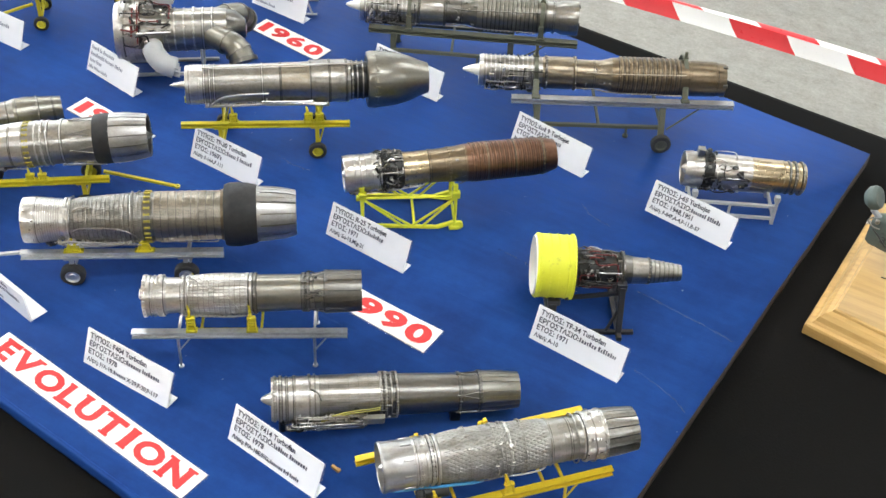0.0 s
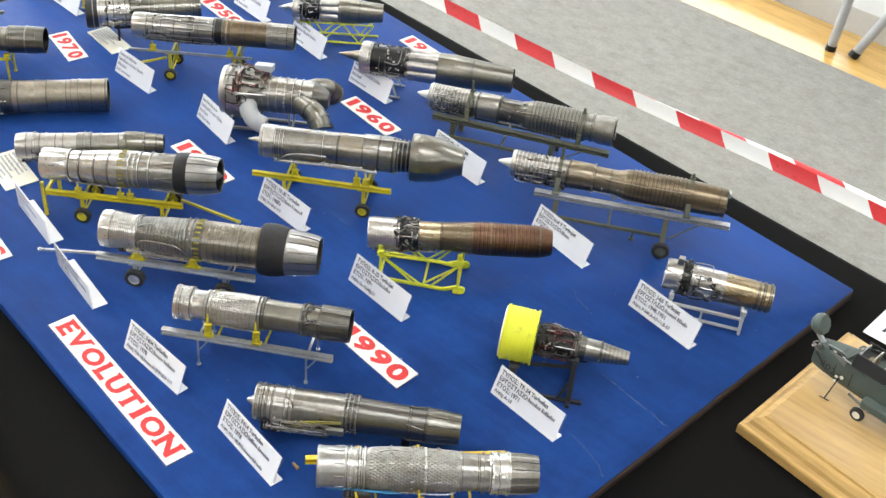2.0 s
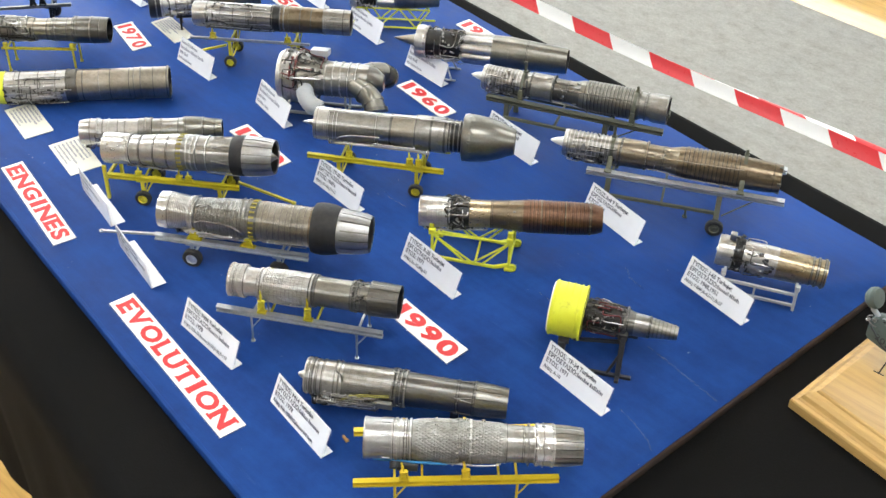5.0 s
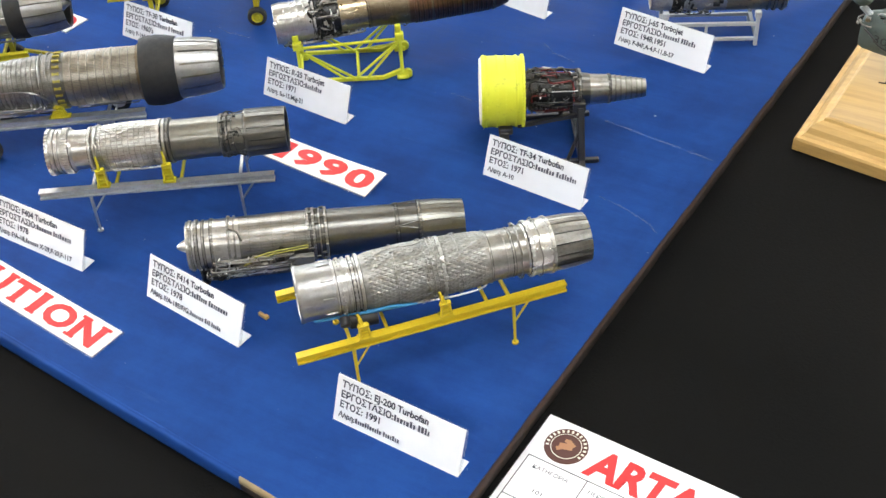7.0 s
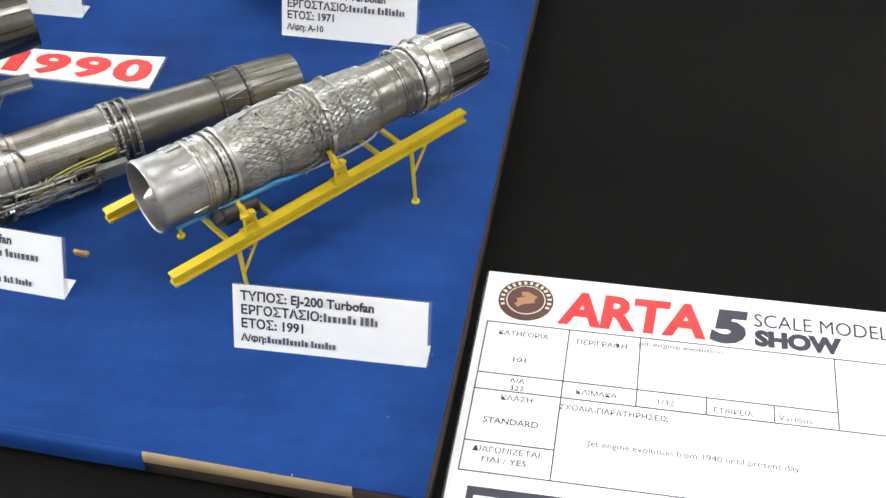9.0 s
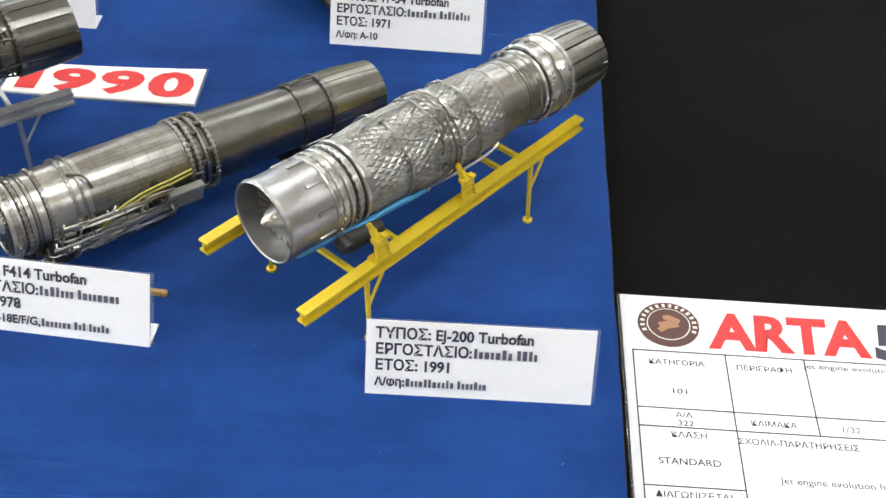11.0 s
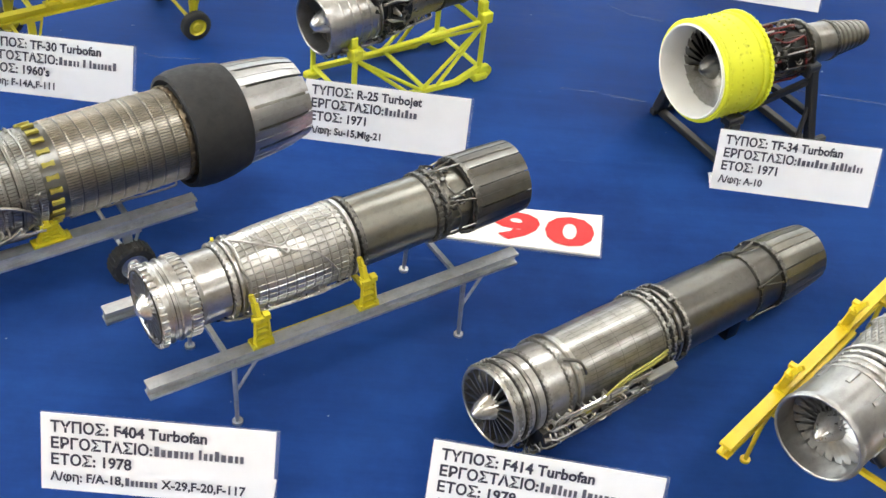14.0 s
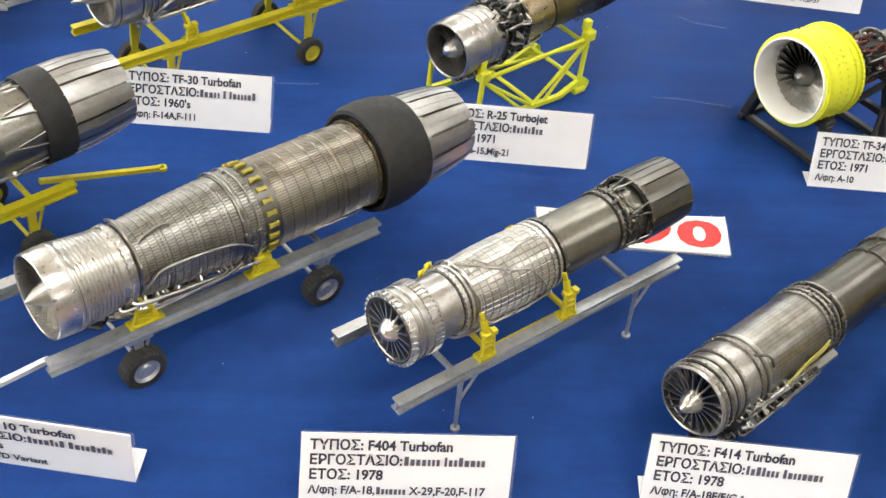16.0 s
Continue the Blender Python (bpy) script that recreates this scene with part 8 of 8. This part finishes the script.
    for x in (34, 44, 54, 64):
        ep("canopy_frame", tube(B(), [(x, -11, 36), (x + 1, -9, 45), (x + 2, 0, 49), (x + 1, 9, 45), (x, 11, 36)], 0.6, 6, 3), GREYPAINT)
    ep("windscreen_frame", tube(B(), [(28, -8.5, 37), (31, -7, 42), (35, 0, 46), (31, 7, 42), (28, 8.5, 37)], 0.9, 8, 3), KHAKI)
    for y in (-4, 4):
        ep("windscreen_bar", rod(B(), (29, y * 1.6, 39), (35, y, 46.5), 0.5, 6), GREYPAINT)
    ep("canopy_rail", tube(B(), [(26, -9.5, 36), (40, -11.5, 37), (70, -13, 38)], 0.6, 6, 3), GREYPAINT)
    ep("grab_rail", tube(B(), [(10, -6, 36.5), (12, -7, 38.5), (24, -8, 39.5), (26, -8, 37.5)], 0.3, 6, 3), GREYPAINT)
    ep("nose_hatch", bevelled(box(B(), (17, -3, 37.4), (12, 9, 1.2), Matrix.Rotation(-0.08, 4, "Y")), 0.3, 1), KHAKI)
    ep("nose_hatch", bevelled(box(B(), (21, -8.2, 31), (15, 0.8, 8), Matrix.Rotation(-0.2, 4, "Z")), 0.3, 1), BOXGREY, "dull grey equipment hatch")
    for k, x in enumerate((13, 17, 21, 25)):
        ep("vent_slot", box(B(), (x, -7.2 - k * 0.5, 35.8 + 0.1 * k), (2.2, 0.5, 0.9)), WHITEPAINT if k % 2 else DARKMETAL)
    ep("sensor", bevelled(box(B(), (5, -7.0, 33), (3, 3, 3)), 0.5, 1), GREYMETAL)
    ep("sensor", rod(B(), (1, -6, 31), (-1, -7, 29), 1.0, 8), LIGHTMETAL)
    ep("hose", tube(B(), [(4, -8.3, 27), (9, -9.4, 24), (15, -10.6, 19), (23, -12.4, 17)], 0.6, 7, 4), BLACK, "black rubber hose")
    for z in (16, 20.4):
        ep("marker_lamp", bevelled(box(B(), (26, -13.2, z), (2.2, 1.6, 1.6)), 0.3, 1), WHITEPAINT)
    ep("skirt_edge", bar(B(), (40, -17.5, 16.4), (60, -21.5, 14.5), 1.0, 2.0), BOXGREY)
    for x in (22, 36, 60, 84):
        ep("panel_rib", box(B(), (x, -10.2 - (x - 22) * 0.055, 22), (0.5, 0.5, 13)), DARKMETAL)
    lettering("marking", "302", 6.0 * MM, BLACK, t, Matrix.Translation((0.0110, -0.0118, 0.0215)) @ Matrix.Rotation(-0.24, 4, "Z") @ Matrix.Rotation(radians(78), 4, "X"), 0.0138, 0.0, 0.0, 0.0048)


helicopter()


def framed_sheet():
    t = thing("form_board", pose(0.2665, 0.478, ZT, 0, 0, -1.0), "white printed sheet with slanting black bars, lying on the cloth", "printed sheet")
    part("sheet", bevelled(box(B(), (0.15, 0.0355, 0.0006), (0.3, 0.071, 0.0008)), 0.0002, 1), CARD, t)
    for i in range(3):
        x = 0.012 + 0.016 * i
        part("printed_bar", bar(bar(bar(B(), (x, 0.012, 0.0012), (x + 0.006, 0.052, 0.0012), 0.003, 0.0002), (x + 0.0065, 0.051, 0.0012), (x + 0.0128, 0.051, 0.0012), 0.003, 0.0002), (x + 0.0125, 0.05, 0.0012), (x + 0.0065, 0.012, 0.0012), 0.003, 0.0002), INK, t)
    part("printed_rule", box(B(), (0.15, 0.066, 0.0012), (0.29, 0.001, 0.0002)), INK, t)


framed_sheet()


# ---- a dark jet fighter model far off on the cloth ----
def fighter_model():
    t = thing("aircraft_model", pose(-0.825, 0.368, ZT + 0.012, 0, 0, 128), "dark grey jet fighter scale model standing on the cloth", "model aircraft")
    ep = lambda n, bm, mat, lab="": epart(t, n, bm, mat, lab)
    ep("fuselage", lathe(B(), [(0, 7), (10, 10), (60, 12), (130, 10), (180, 3), (190, 0)], 24), GUN)
    ep("exhaust", lathe(B(), [(1, 7.2), (-4, 7.4), (-10, 6.2), (-10, 5.4), (-2, 5.4), (0, 0)], 24), DARKMETAL, "dark exhaust nozzle")
    for sg in (-1, 1):
        ep("wing", prism(B(), [(40, sg * 9), (110, sg * 9), (60, sg * 75), (42, sg * 75)], -1.2, 0.6), GUN)
        ep("tailplane", prism(B(), [(-6, sg * 8), (28, sg * 8), (2, sg * 38), (-10, sg * 38)], -0.8, 0.6), GUN)
        ep("wheel_leg", rod(B(), (62, sg * 16, -12), (62, sg * 14, -2), 1.5, 8), DARKMETAL)
    ep("nose_leg", rod(B(), (130, 0, -12), (130, 0, -6), 1.5, 8), DARKMETAL)
    fin = prism(B(), [(0, 8), (40, 8), (10, 42), (-4, 42)], -0.8, 0.8)
    bmesh.ops.rotate(fin, cent=(0, 0, 0), matrix=Matrix.Rotation(math.pi / 2, 3, "X"), verts=fin.verts)
    ep("fin", fin, GUN)


fighter_model()


# ---- barrier tape behind the table ----
def barrier_tape():
    """A long ribbon, folded lengthwise, with slanting red and white fields; the fold opens towards one end."""
    t = thing("barrier_tape", Matrix(), "red and white striped plastic barrier tape stretched behind the table", "barrier tape")
    step, y0, z0 = 0.0542, 0.652, 0.744
    sag = lambda x: 0.004 * math.sin(x * 2.3 + 1) + 0.0016 * math.sin(x * 11)
    for n in range(-30, 31):
        xa = -0.248 + n * step
        for layer in (0, 1):
            bm, rows = B(), []
            for i in range(9):
                row = []
                for j in range(5):
                    v = j / 4
                    x = xa + step * i / 8 - 0.004 + 0.0135 * v * (1 if layer == 0 else -0.6) + layer * 0.031
                    open_up = 0.5 + 0.5 * math.tanh((x - 0.02) * 9)
                    if layer == 0:
                        y, z = y0 - 0.0078 * v, z0 - 0.0122 * v - 0.001 * math.sin(v * 3.1)
                    else:
                        w = 0.0015 + 0.0075 * open_up
                        y, z = y0 + 0.001 + (0.9 * w) * v, z0 - 0.001 + 0.35 * w * v - 0.002 * v * v
                    row.append(bm.verts.new((x, y + 0.002 * math.sin(x * 7), z + sag(x))))
                rows.append(row)
            for p, q in zip(rows, rows[1:]):
                for j in range(4):
                    bm.faces.new((p[j], p[j + 1], q[j + 1], q[j]))
            part("stripe", bm, TAPEWHITE if n % 2 else TAPERED, t)


barrier_tape()


def barrier_post(m):
    t = thing("barrier_post", m, "grey steel post that holds the barrier tape", "barrier post", "barrier posts")
    part("pole", rod(B(), (0, 0, 0.03), (0, 0, 0.95), 0.016, 16), GREYPAINT, t)
    part("foot", bevelled(rod(B(), (0, 0, 0), (0, 0, 0.03), 0.14, 32), 0.006), GREYPAINT, t)
    return t


post = barrier_post(pose(-1.89, 0.663, 0.002))
copy_thing(post, pose(1.44, 0.663, 0.002))


# ---- a chair across the aisle ----
def chair():
    """Tubular chair with splayed legs in pairs under each side of the seat."""
    t = thing("chair", pose(-0.480, 2.290, 0.0), "grey tubular steel chair standing on the parquet", "chair")
    for x, sx in ((0.0, 1), (0.46, -1)):
        for a, b in (((x - sx * 0.031, -0.003), (x - sx * 0.015, 0.03)), ((x + sx * 0.023, 0.008), (x + sx * 0.17, 0.2))):
            part("leg", rod(B(), (*a, -0.006), (*b, 0.43), 0.0115, 12), GREYPAINT, t)
            part("leg_cap", rod(B(), (*a, -0.006), (a[0] + (b[0] - a[0]) * 0.03, a[1] + (b[1] - a[1]) * 0.03, 0.008), 0.0132, 12), DARKMETAL, t, "dark rubber cap")
        part("side_rail", rod(B(), (x - sx * 0.02, 0.02, 0.28), (x - sx * 0.02, 0.4, 0.28), 0.011, 12), GREYPAINT, t)
        part("back_post", rod(B(), (x, 0.4, 0.0), (x, 0.47, 0.84), 0.0125, 12), GREYPAINT, t)
    part("seat", bevelled(box(B(), (0.23, 0.21, 0.445), (0.46, 0.42, 0.03)), 0.01), BLACK, t)
    part("backrest", bevelled(box(B(), (0.23, 0.46, 0.74), (0.44, 0.02, 0.2), Matrix.Rotation(-0.08, 4, "X")), 0.008), BLACK, t)


chair()

# a loose yellow kit part by a name card
solo("kit_fragment", bevelled(box(box(B(), (0, 0, 0.0012), (0.005, 0.0018, 0.0022)), (0.0024, 0.0004, 0.001), (0.0024, 0.0024, 0.0018)), 0.0003, 1), KITTAN, pose(0.0552, 0.0405, ZB, 0, 0, -12), "small loose tan plastic kit fragment on the board", "kit part")
